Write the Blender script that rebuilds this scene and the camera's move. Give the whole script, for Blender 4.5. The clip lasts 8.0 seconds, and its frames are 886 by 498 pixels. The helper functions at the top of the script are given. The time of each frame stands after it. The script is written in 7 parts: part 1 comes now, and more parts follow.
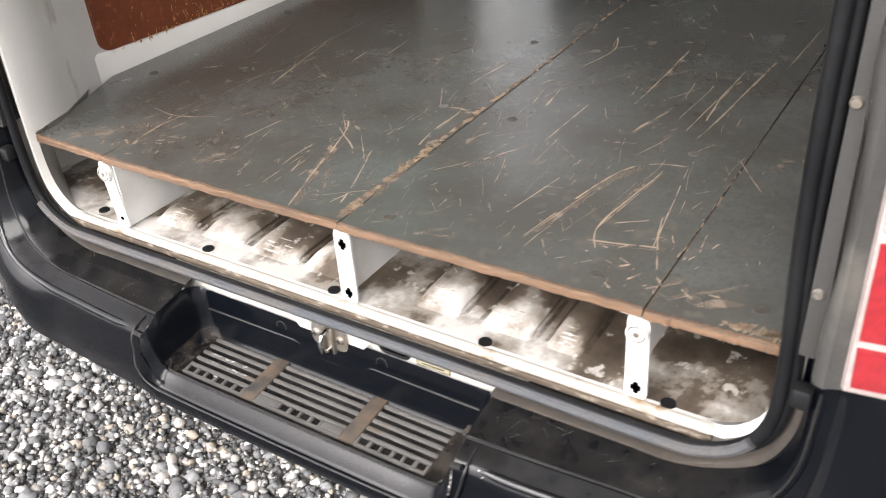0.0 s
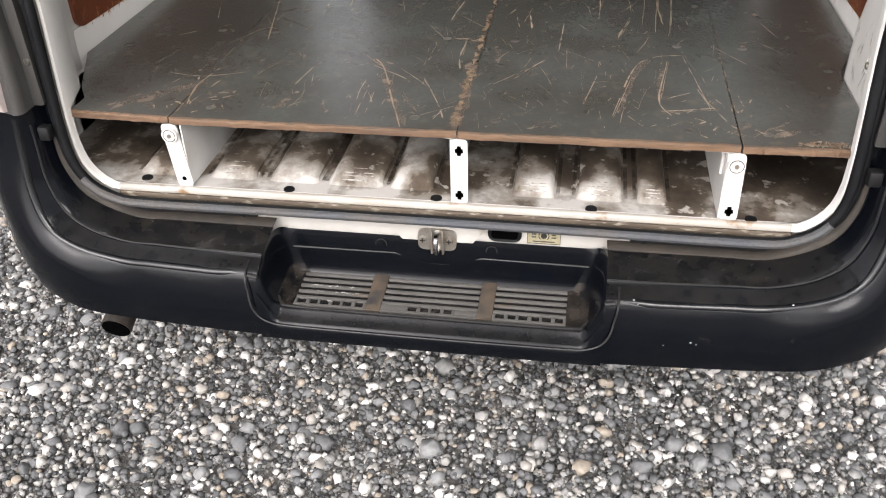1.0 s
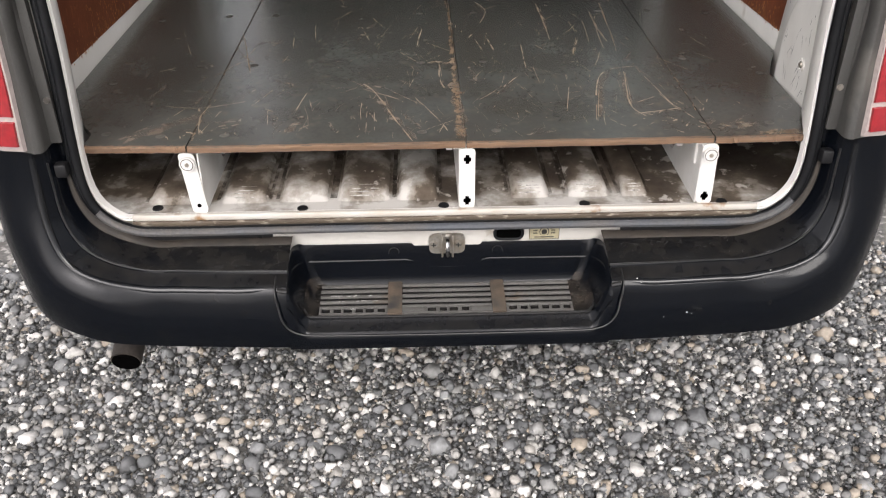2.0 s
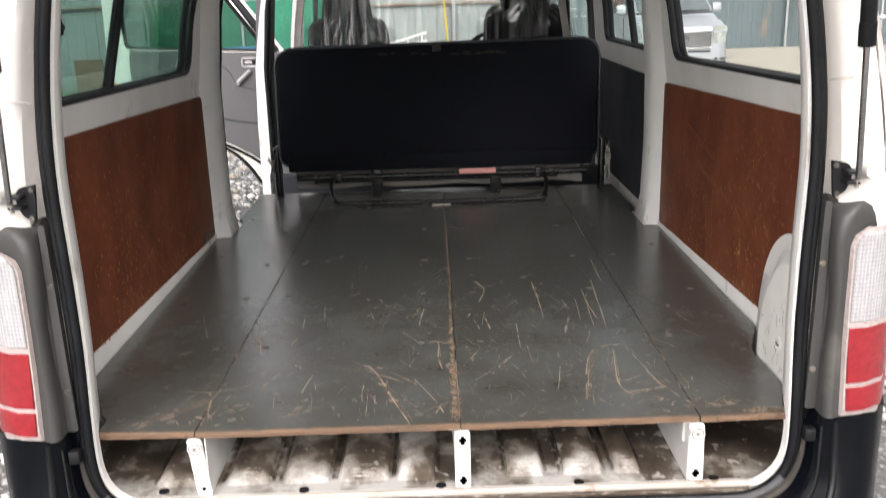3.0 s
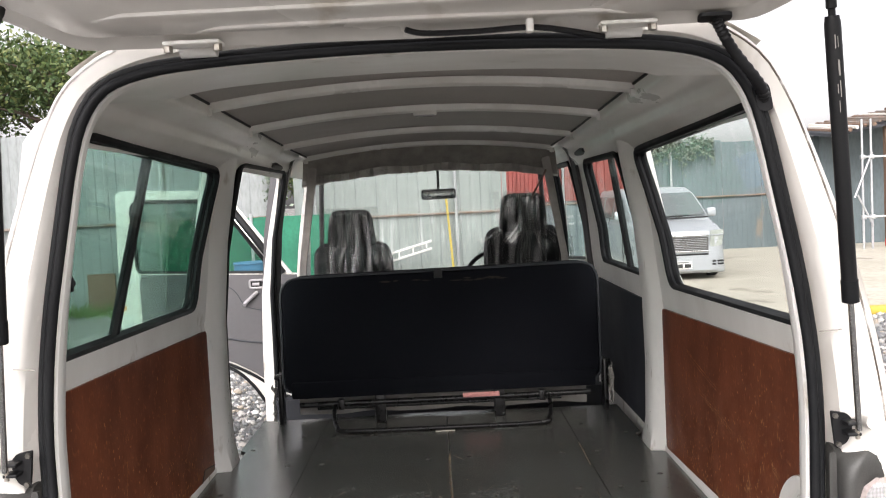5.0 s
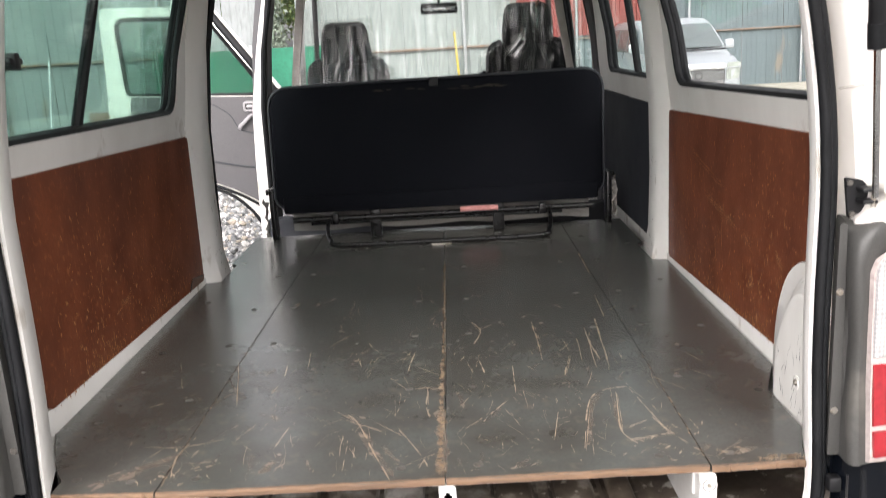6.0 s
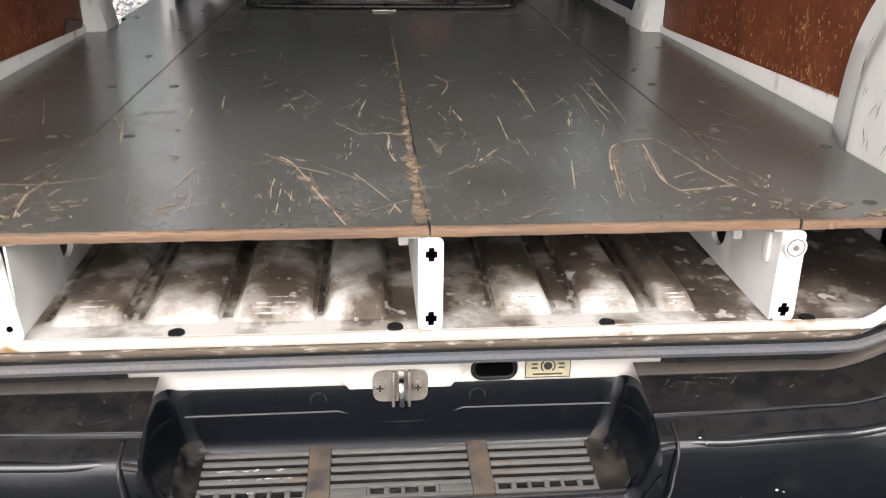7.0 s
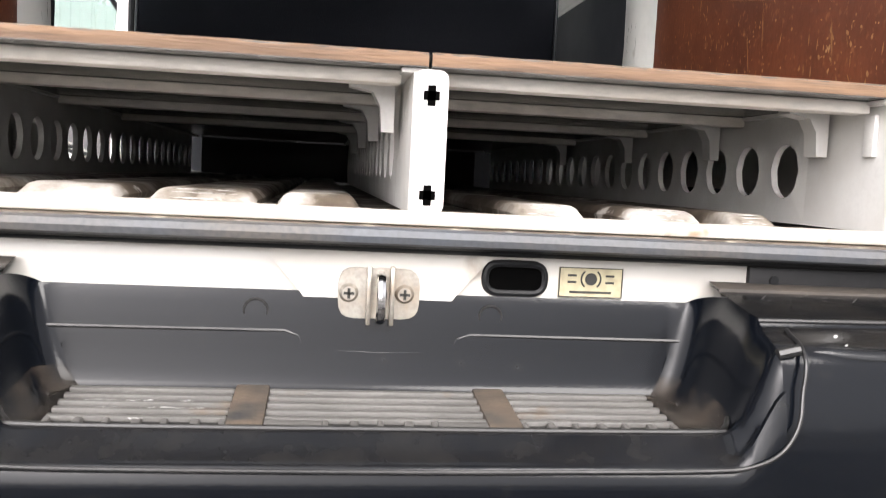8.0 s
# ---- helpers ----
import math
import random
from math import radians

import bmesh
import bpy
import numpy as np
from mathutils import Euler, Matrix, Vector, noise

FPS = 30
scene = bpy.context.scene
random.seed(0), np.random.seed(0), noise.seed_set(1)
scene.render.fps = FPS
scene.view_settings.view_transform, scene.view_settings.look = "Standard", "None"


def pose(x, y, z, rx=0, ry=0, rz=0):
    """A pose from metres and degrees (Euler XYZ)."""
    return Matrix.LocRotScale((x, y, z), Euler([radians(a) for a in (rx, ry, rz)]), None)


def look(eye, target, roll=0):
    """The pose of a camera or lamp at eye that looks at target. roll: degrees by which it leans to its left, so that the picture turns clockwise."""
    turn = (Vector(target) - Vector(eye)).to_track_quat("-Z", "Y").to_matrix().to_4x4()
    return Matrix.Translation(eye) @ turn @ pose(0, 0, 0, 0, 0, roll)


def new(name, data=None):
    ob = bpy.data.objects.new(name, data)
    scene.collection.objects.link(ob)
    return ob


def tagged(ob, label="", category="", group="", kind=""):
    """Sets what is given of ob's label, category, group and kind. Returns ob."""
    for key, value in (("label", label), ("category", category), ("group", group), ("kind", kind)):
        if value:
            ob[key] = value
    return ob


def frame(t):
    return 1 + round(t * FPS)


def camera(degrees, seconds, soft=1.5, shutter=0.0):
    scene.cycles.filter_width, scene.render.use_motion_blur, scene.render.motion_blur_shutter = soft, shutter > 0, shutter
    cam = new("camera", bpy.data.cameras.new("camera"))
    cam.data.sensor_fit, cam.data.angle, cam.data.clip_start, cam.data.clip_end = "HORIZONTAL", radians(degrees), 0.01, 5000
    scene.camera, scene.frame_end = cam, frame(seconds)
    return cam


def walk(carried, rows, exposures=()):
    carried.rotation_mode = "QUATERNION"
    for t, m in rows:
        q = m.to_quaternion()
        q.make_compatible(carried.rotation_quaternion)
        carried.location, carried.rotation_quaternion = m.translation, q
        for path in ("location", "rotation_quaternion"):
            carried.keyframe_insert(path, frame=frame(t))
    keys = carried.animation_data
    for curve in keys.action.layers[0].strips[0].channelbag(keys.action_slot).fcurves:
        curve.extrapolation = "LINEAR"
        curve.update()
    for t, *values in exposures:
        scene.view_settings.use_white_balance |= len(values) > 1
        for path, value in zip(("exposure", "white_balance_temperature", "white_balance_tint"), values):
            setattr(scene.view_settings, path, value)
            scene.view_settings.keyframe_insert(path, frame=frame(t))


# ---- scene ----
cam = camera(53.2, 8.0, 1.0, 0.2)
PATH = [
    (0, (0.782, -0.83, 1.363), (-0.17, 0.565, 0.292), -4.3),
    (0.5, (0.485, -1.105, 1.377), (-0.141, 0.44, 0.271), -4.6),
    (1, (0.237, -1.322, 1.394), (-0.047, 0.305, 0.268), -1.6),
    (1.2, (0.163, -1.361, 1.391), (-0.051, 0.278, 0.265), -1.8),
    (2.3, (-0.067, -1.518, 1.434), (0.011, 0.229, 0.465), -0.1),
    (2.5, (-0.046, -1.53, 1.449), (0.022, 0.266, 0.572), -0.3),
    (3, (0.005, -1.547, 1.519), (0.013, 0.374, 0.964), -1.7),
    (3.5, (0.001, -1.565, 1.586), (-0.021, 0.418, 1.326), -2.4),
    (4, (0.006, -1.573, 1.622), (-0.012, 0.426, 1.548), -2.4),
    (4.2, (0.013, -1.578, 1.63), (0.006, 0.421, 1.596), -2.2),
    (5.3, (0.042, -1.52, 1.602), (0.052, 0.471, 1.412), -2.9),
    (5.5, (0.065, -1.498, 1.568), (0.054, 0.485, 1.312), -3.1),
    (6, (0.08, -1.416, 1.464), (0.045, 0.531, 1.008), -3.3),
    (6.5, (0.042, -1.215, 1.275), (0.061, 0.665, 0.594), -2.9),
    (7, (-0.033, -0.987, 1.107), (0.126, 0.85, 0.332), 0.8),
    (7.5, (-0.057, -0.853, 0.879), (0.187, 1.044, 0.294), 2.9),
    (8, (-0.052, -0.776, 0.613), (0.221, 1.199, 0.453), 2.9),
]
EXPOSURES = [(0.0, 1.65), (0.3, 1.75), (0.5, 1.45), (1.0, 1.15), (2.5, 0.85), (3.2, 1.36), (4.2, 1.32), (5.3, 1.36), (5.6, 1.50), (6.2, 1.65), (6.5, 1.75), (7.0, 1.48), (7.5, 1.45), (8.0, 1.82)]
walk(cam, [(t, look(eye, target, roll)) for t, eye, target, roll in PATH], EXPOSURES)

# ---- light: bright overcast sky ----
world = bpy.data.worlds.new("overcast_sky")
scene.world = world
world.use_nodes = True
wn, wl = world.node_tree.nodes, world.node_tree.links
sky = wn.new("ShaderNodeTexSky")
sky.sky_type, sky.sun_disc = "NISHITA", False
sky.sun_elevation, sky.sun_rotation = radians(38), radians(206)
sky.air_density, sky.dust_density, sky.ozone_density = 1.0, 4.0, 1.0
grey = wn.new("ShaderNodeHueSaturation")
grey.inputs["Saturation"].default_value = 0.12
wl.new(sky.outputs[0], grey.inputs["Color"])
tint = wn.new("ShaderNodeMix")
tint.data_type, tint.blend_type = "RGBA", "MULTIPLY"
tint.inputs[0].default_value, tint.inputs[7].default_value = 1.0, (1.025, 0.988, 1.005, 1)
wl.new(grey.outputs[0], tint.inputs[6])
wl.new(tint.outputs[2], wn["Background"].inputs["Color"])
wn["Background"].inputs["Strength"].default_value = 0.14
sun = new("sun", bpy.data.lights.new("sun", "SUN"))
sun.data.energy, sun.data.angle, sun.data.color = 1.3, radians(30), (1.0, 0.95, 0.92)
sun.matrix_world = look((3.6, -7.5, 6.5), (0, 0, 0))


# ---- materials ----
def mat(name, base, rough=0.5, metal=0.0, second=None, amount=0.5, scale=8.0, fine=120.0, bump=0.1,
        spots=None, spot_scale=3.0, spot_cut=0.62, coat=0.0, sheen=0.0, stretch=(1, 1, 1), rough_var=0.15, spec=0.5, grain=0.6, spot_soft=0.07, dust=None):
    """Principled material with variation at two scales, optional second colour and worn or dirty spots."""
    m = bpy.data.materials.new(name)
    m.use_nodes = True
    n, l = m.node_tree.nodes, m.node_tree.links
    p = n["Principled BSDF"]
    co = n.new("ShaderNodeTexCoord")
    mp = n.new("ShaderNodeMapping")
    mp.inputs["Scale"].default_value = stretch
    l.new(co.outputs["Object"], mp.inputs["Vector"])

    def tex(s, detail=6.0):
        t = n.new("ShaderNodeTexNoise")
        t.inputs["Scale"].default_value, t.inputs["Detail"].default_value = s, detail
        l.new(mp.outputs[0], t.inputs["Vector"])
        return t

    def mix(fac, a, b):
        x = n.new("ShaderNodeMix")
        x.data_type = "RGBA"
        l.new(fac, x.inputs[0])
        for sock, v in ((x.inputs[6], a), (x.inputs[7], b)):
            if hasattr(v, "is_linked"):
                l.new(v, sock)
            else:
                sock.default_value = (*v, 1)
        return x.outputs[2]

    def ramp(sock, lo, hi):
        r = n.new("ShaderNodeMapRange")
        r.inputs[1].default_value, r.inputs[2].default_value = lo, hi
        l.new(sock, r.inputs[0])
        return r.outputs[0]

    big, small = tex(scale), tex(fine, 3.0)
    second = second or tuple(c * 0.72 for c in base)
    f = n.new("ShaderNodeMath")
    f.operation = "MULTIPLY"
    l.new(ramp(big.outputs[0], 0.35, 0.7), f.inputs[0])
    f.inputs[1].default_value = amount
    col = mix(f.outputs[0], base, second)
    col = mix(ramp(small.outputs[0], 0.42, 0.95), col, tuple(c * grain for c in base))
    if spots:
        sp = tex(spot_scale, 9.0)
        col = mix(ramp(sp.outputs[0], spot_cut, spot_cut + spot_soft), col, spots)
    if dust:
        ax = n.new("ShaderNodeSeparateXYZ")
        l.new(co.outputs["Normal"], ax.inputs[0])
        lie = n.new("ShaderNodeMath")
        lie.operation = "MULTIPLY"
        l.new(ramp(ax.outputs[2], 0.55, 0.98), lie.inputs[0])
        l.new(ramp(tex(38.0, 9.0).outputs[0], 0.18, 0.85), lie.inputs[1])
        col = mix(lie.outputs[0], col, dust)
    l.new(col, p.inputs["Base Color"])
    rr = n.new("ShaderNodeMapRange")
    rr.inputs[3].default_value, rr.inputs[4].default_value = max(0.03, rough - rough_var), min(1, rough + rough_var)
    l.new(big.outputs[0], rr.inputs[0])
    l.new(rr.outputs[0], p.inputs["Roughness"])
    p.inputs["Metallic"].default_value = metal
    p.inputs["Coat Weight"].default_value = coat
    p.inputs["Sheen Weight"].default_value = sheen
    p.inputs["Specular IOR Level"].default_value = spec
    if bump:
        b = n.new("ShaderNodeBump")
        b.inputs["Strength"].default_value, b.inputs["Distance"].default_value = bump, 0.004
        l.new(small.outputs[0], b.inputs["Height"])
        l.new(b.outputs[0], p.inputs["Normal"])
    return m


def island_mat(name, colours, rough=0.7, use_object=False):
    """Pieces coloured one by one at random."""
    m = bpy.data.materials.new(name)
    m.use_nodes = True
    n, l = m.node_tree.nodes, m.node_tree.links
    p = n["Principled BSDF"]
    if use_object:
        src = n.new("ShaderNodeObjectInfo").outputs["Random"]
    else:
        src = n.new("ShaderNodeNewGeometry").outputs["Random Per Island"]
    r = n.new("ShaderNodeValToRGB")
    r.color_ramp.interpolation = "CONSTANT"
    for i, c in enumerate(colours):
        e = r.color_ramp.elements[i] if i < 2 else r.color_ramp.elements.new(1.0)
        e.position, e.color = i / (len(colours) - 1), (*c, 1)
    l.new(src, r.inputs[0])
    co = n.new("ShaderNodeTexCoord")
    t = n.new("ShaderNodeTexNoise")
    t.inputs["Scale"].default_value, t.inputs["Detail"].default_value = 90, 4
    l.new(co.outputs["Object"], t.inputs["Vector"])
    x = n.new("ShaderNodeMix")
    x.data_type, x.blend_type = "RGBA", "MULTIPLY"
    x.inputs[0].default_value = 1.0
    veins = n.new("ShaderNodeMapRange")
    veins.inputs[1].default_value, veins.inputs[2].default_value, veins.inputs[3].default_value, veins.inputs[4].default_value = 0.3, 0.7, 0.72, 1.08
    l.new(t.outputs[0], veins.inputs[0])
    l.new(r.outputs[0], x.inputs[6])
    l.new(veins.outputs[0], x.inputs[7])
    l.new(x.outputs[2], p.inputs["Base Color"])
    p.inputs["Roughness"].default_value = rough
    return m


def glass_mat(name, tint, gloss=0.03, low=0.03):
    m = bpy.data.materials.new(name)
    m.use_nodes = True
    n, l = m.node_tree.nodes, m.node_tree.links
    n.remove(n["Principled BSDF"])
    tr, gl, mx, lw, pw, mr = (n.new("ShaderNode" + k) for k in ("BsdfTransparent", "BsdfGlossy", "MixShader", "LayerWeight", "Math", "MapRange"))
    tr.inputs[0].default_value = (*tint, 1)
    gl.inputs["Roughness"].default_value = gloss
    pw.operation, pw.inputs[1].default_value = "POWER", 4.0
    mr.inputs[3].default_value, mr.inputs[4].default_value = low, 0.28
    l.new(lw.outputs["Facing"], pw.inputs[0])
    l.new(pw.outputs[0], mr.inputs[0])
    l.new(mr.outputs[0], mx.inputs[0])
    l.new(tr.outputs[0], mx.inputs[1])
    l.new(gl.outputs[0], mx.inputs[2])
    l.new(mx.outputs[0], n["Material Output"].inputs[0])
    return m


M = {}
M["paint"] = mat("white_van_paint", (0.71, 0.685, 0.645), 0.3, second=(0.58, 0.545, 0.49), amount=0.6, scale=2.6, fine=25, bump=0.01, coat=0.3, spots=(0.38, 0.33, 0.26), spot_scale=9, spot_cut=0.60, spot_soft=0.14, grain=0.9, stretch=(1, 1, 0.5))
M["inner"] = mat("white_inner_paint", (0.80, 0.785, 0.75), 0.4, second=(0.68, 0.66, 0.62), amount=0.8, scale=6, fine=80, bump=0.03, spots=(0.42, 0.375, 0.31), spot_scale=11, spot_cut=0.635, spot_soft=0.10, grain=0.93, stretch=(1, 1, 0.55))
M["scuffed"] = mat("scuffed_white_paint", (0.78, 0.765, 0.73), 0.45, second=(0.60, 0.58, 0.54), amount=0.8, scale=9, fine=90, bump=0.05, spots=(0.24, 0.22, 0.19), spot_scale=30, spot_cut=0.66, spot_soft=0.04, grain=0.9, stretch=(1, 1, 0.35))
# Stained copy of the van white, darkened against burning out in direct light.
M["panel"] = mat("dimmed_dirty_rear_panel", (0.50, 0.485, 0.45), 0.35, second=(0.40, 0.375, 0.335), amount=0.7, scale=7, fine=60, bump=0.01, coat=0.2, spots=(0.27, 0.23, 0.18), spot_scale=14, spot_cut=0.63, spot_soft=0.1, grain=0.9)
M["rail"] = mat("dusty_white_roof_paint", (0.86, 0.845, 0.81), 0.32, second=(0.60, 0.57, 0.51), amount=0.7, scale=5, fine=70, bump=0.03, grain=0.9, stretch=(1, 0.4, 1))
M["sill"] = mat("white_steel_edge", (0.48, 0.46, 0.425), 0.35, second=(0.38, 0.32, 0.25), amount=0.8, scale=9, fine=120, bump=0.03, spots=(0.24, 0.145, 0.07), spot_scale=16, spot_cut=0.60, grain=0.9)
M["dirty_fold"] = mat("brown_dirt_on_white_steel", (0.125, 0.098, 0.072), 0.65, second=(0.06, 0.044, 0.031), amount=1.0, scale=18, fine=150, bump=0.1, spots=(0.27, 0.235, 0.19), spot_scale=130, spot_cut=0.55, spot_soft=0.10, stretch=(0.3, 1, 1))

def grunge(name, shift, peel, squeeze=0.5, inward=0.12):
    """White floor paint under layers of grey film, brown grime and scraped-off patches; dirtier towards the right wall,
    darker brown away from the sill.
    """
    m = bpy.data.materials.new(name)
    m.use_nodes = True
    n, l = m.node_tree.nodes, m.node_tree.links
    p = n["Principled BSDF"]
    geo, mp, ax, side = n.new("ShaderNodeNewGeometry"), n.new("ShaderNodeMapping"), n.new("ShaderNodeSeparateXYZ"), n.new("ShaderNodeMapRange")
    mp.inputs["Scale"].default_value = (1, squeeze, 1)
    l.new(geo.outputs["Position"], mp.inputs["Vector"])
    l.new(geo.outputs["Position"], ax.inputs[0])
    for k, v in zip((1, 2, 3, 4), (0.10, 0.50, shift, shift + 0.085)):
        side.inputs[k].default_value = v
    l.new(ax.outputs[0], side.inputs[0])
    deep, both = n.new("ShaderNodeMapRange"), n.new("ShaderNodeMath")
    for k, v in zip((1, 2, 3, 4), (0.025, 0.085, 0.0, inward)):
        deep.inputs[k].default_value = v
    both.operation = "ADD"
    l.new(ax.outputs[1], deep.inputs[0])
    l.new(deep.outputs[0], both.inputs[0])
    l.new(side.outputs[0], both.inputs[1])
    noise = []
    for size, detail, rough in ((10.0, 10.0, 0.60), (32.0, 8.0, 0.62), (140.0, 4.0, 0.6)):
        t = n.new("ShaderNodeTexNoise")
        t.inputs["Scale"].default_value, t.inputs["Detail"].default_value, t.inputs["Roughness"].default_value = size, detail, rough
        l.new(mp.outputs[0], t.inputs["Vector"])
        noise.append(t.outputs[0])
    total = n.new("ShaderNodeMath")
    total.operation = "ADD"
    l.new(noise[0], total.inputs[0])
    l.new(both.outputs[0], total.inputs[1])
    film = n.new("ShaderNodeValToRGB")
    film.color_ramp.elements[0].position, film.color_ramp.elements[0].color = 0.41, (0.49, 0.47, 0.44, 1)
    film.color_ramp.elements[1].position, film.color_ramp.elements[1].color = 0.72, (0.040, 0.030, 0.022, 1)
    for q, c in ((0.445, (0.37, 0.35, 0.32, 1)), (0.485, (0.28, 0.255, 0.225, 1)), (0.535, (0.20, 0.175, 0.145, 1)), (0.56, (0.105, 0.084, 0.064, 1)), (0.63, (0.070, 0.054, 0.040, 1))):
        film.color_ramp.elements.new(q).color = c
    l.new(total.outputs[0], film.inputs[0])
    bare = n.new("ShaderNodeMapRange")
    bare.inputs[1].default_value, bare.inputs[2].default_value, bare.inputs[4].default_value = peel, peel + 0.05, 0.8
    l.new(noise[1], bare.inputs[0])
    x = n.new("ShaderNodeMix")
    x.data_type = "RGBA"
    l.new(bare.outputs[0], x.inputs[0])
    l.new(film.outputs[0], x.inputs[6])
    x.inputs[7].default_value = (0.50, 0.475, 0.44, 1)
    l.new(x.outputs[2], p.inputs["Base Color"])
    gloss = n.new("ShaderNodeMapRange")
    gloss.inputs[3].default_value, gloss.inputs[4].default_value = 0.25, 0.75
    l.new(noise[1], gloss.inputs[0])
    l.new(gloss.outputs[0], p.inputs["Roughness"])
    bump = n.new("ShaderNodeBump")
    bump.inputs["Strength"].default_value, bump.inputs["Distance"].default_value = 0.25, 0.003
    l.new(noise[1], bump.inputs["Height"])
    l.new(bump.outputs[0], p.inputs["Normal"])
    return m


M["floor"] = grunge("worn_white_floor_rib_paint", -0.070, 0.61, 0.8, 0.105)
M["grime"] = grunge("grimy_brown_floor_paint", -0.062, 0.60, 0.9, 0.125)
M["board"] = mat("dark_film_faced_plywood", (0.093, 0.097, 0.090), 0.25, second=(0.058, 0.055, 0.047), amount=1.0, scale=6.5, fine=160, bump=0.015, spots=(0.122, 0.108, 0.090), spot_scale=40, spot_cut=0.57, spot_soft=0.25, rough_var=0.05, spec=0.85)
M["ply_edge"] = mat("worn_plywood_edge", (0.185, 0.108, 0.060), 0.7, second=(0.095, 0.058, 0.037), amount=1.0, scale=22, fine=140, bump=0.4, spots=(0.070, 0.045, 0.030), spot_scale=30, spot_cut=0.585, spot_soft=0.12, stretch=(0.25, 1, 7))
M["scratch"] = mat("bare_wood_scratch", (0.42, 0.33, 0.245), 0.7, second=(0.27, 0.20, 0.135), amount=0.9, scale=40, fine=300, bump=0.1)
M["rubbed"] = mat("rubbed_brown_wood", (0.32, 0.225, 0.145), 0.7, second=(0.15, 0.105, 0.07), amount=0.9, scale=30, fine=250, bump=0.1)
M["smear"] = mat("brown_smear_of_worn_film", (0.25, 0.20, 0.155), 0.6, second=(0.17, 0.135, 0.105), amount=0.9, scale=30, fine=250, bump=0.05)


def patchy(m, size, lo, hi, most):
    """Lets worn marks break up and thin out."""
    n, l = m.node_tree.nodes, m.node_tree.links
    co, t, r = n.new("ShaderNodeTexCoord"), n.new("ShaderNodeTexNoise"), n.new("ShaderNodeMapRange")
    t.inputs["Scale"].default_value, t.inputs["Detail"].default_value = size, 6.0
    r.inputs[1].default_value, r.inputs[2].default_value, r.inputs[4].default_value = lo, hi, most
    l.new(co.outputs["Object"], t.inputs["Vector"])
    l.new(t.outputs[0], r.inputs[0])
    l.new(r.outputs[0], n["Principled BSDF"].inputs["Alpha"])


def undulate(m, size, depth):
    """Adds a slow unevenness to a flat surface's relief."""
    n, l = m.node_tree.nodes, m.node_tree.links
    p = n["Principled BSDF"]
    co, t, b = n.new("ShaderNodeTexCoord"), n.new("ShaderNodeTexNoise"), n.new("ShaderNodeBump")
    t.inputs["Scale"].default_value, t.inputs["Detail"].default_value = size, 3.0
    b.inputs["Strength"].default_value, b.inputs["Distance"].default_value = depth, 0.004
    l.new(co.outputs["Object"], t.inputs["Vector"])
    l.new(t.outputs[0], b.inputs["Height"])
    l.new(p.inputs["Normal"].links[0].from_socket, b.inputs["Normal"])
    l.new(b.outputs[0], p.inputs["Normal"])


patchy(M["scratch"], 40, 0.22, 0.55, 0.9)
patchy(M["rubbed"], 60, 0.30, 0.60, 0.9)
patchy(M["smear"], 40, 0.26, 0.64, 0.7)
undulate(M["board"], 9, 0.04)
M["hardboard"] = mat("red_brown_hardboard", (0.180, 0.050, 0.020), 0.42, second=(0.098, 0.025, 0.010), amount=1.0, scale=7, fine=110, bump=0.06, spots=(0.27, 0.098, 0.040), spot_scale=75, spot_cut=0.58, spot_soft=0.14, stretch=(1, 1, 0.75))
M["scuff"] = mat("rubbed_hardboard", (0.50, 0.27, 0.125), 0.6, second=(0.30, 0.13, 0.05), amount=0.9, scale=30, bump=0.0)
M["bumper"] = mat("black_bumper_plastic", (0.0022, 0.0030, 0.0048), 0.17, second=(0.0034, 0.0042, 0.0058), amount=0.8, scale=5, fine=300, bump=0.03, spots=(0.0075, 0.0080, 0.0086), spot_scale=45, spot_cut=0.60, spot_soft=0.16, rough_var=0.07, spec=0.24, dust=(0.020, 0.0182, 0.0160))
M["pale_plastic"] = mat("pale_grey_plastic", (0.36, 0.35, 0.355), 0.45, fine=250, bump=0.03)
M["ridge"] = mat("shiny_black_shoulder_plastic", (0.0030, 0.0038, 0.0055), 0.20, second=(0.007, 0.0075, 0.008), amount=0.8, scale=14, fine=300, bump=0.03, spec=0.5, rough_var=0.08)
# Worn edges, painted paler than the bumper so highlight lines show.
M["lip"] = mat("rubbed_highlight_black_edge", (0.012, 0.012, 0.0125), 0.34, second=(0.022, 0.021, 0.020), amount=0.8, scale=12, fine=300, bump=0.04, spec=0.45)
M["rusty_dust"] = mat("rust_brown_dust_on_plastic", (0.098, 0.072, 0.050), 0.8, second=(0.042, 0.036, 0.030), amount=1.0, scale=26, fine=260, bump=0.12, spots=(0.020, 0.020, 0.020), spot_scale=22, spot_cut=0.55, spot_soft=0.14)
M["dust_strip"] = mat("grey_brown_dust_on_plastic", (0.046, 0.037, 0.029), 0.7, second=(0.022, 0.020, 0.018), amount=1.0, scale=24, fine=240, bump=0.1)
M["plastic_scuff"] = mat("pale_scuffed_plastic", (0.075, 0.073, 0.070), 0.6)
patchy(M["plastic_scuff"], 90, 0.34, 0.62, 0.8)
M["scrape"] = mat("bright_scraped_white_paint", (0.62, 0.605, 0.57), 0.45)
patchy(M["scrape"], 60, 0.36, 0.56, 0.9)
M["dirt_line"] = mat("dark_grime_line", (0.045, 0.035, 0.026), 0.7)
patchy(M["dirt_line"], 26, 0.36, 0.66, 0.65)
M["paint_film"] = mat("thin_white_paint_smear", (0.55, 0.54, 0.52), 0.6)
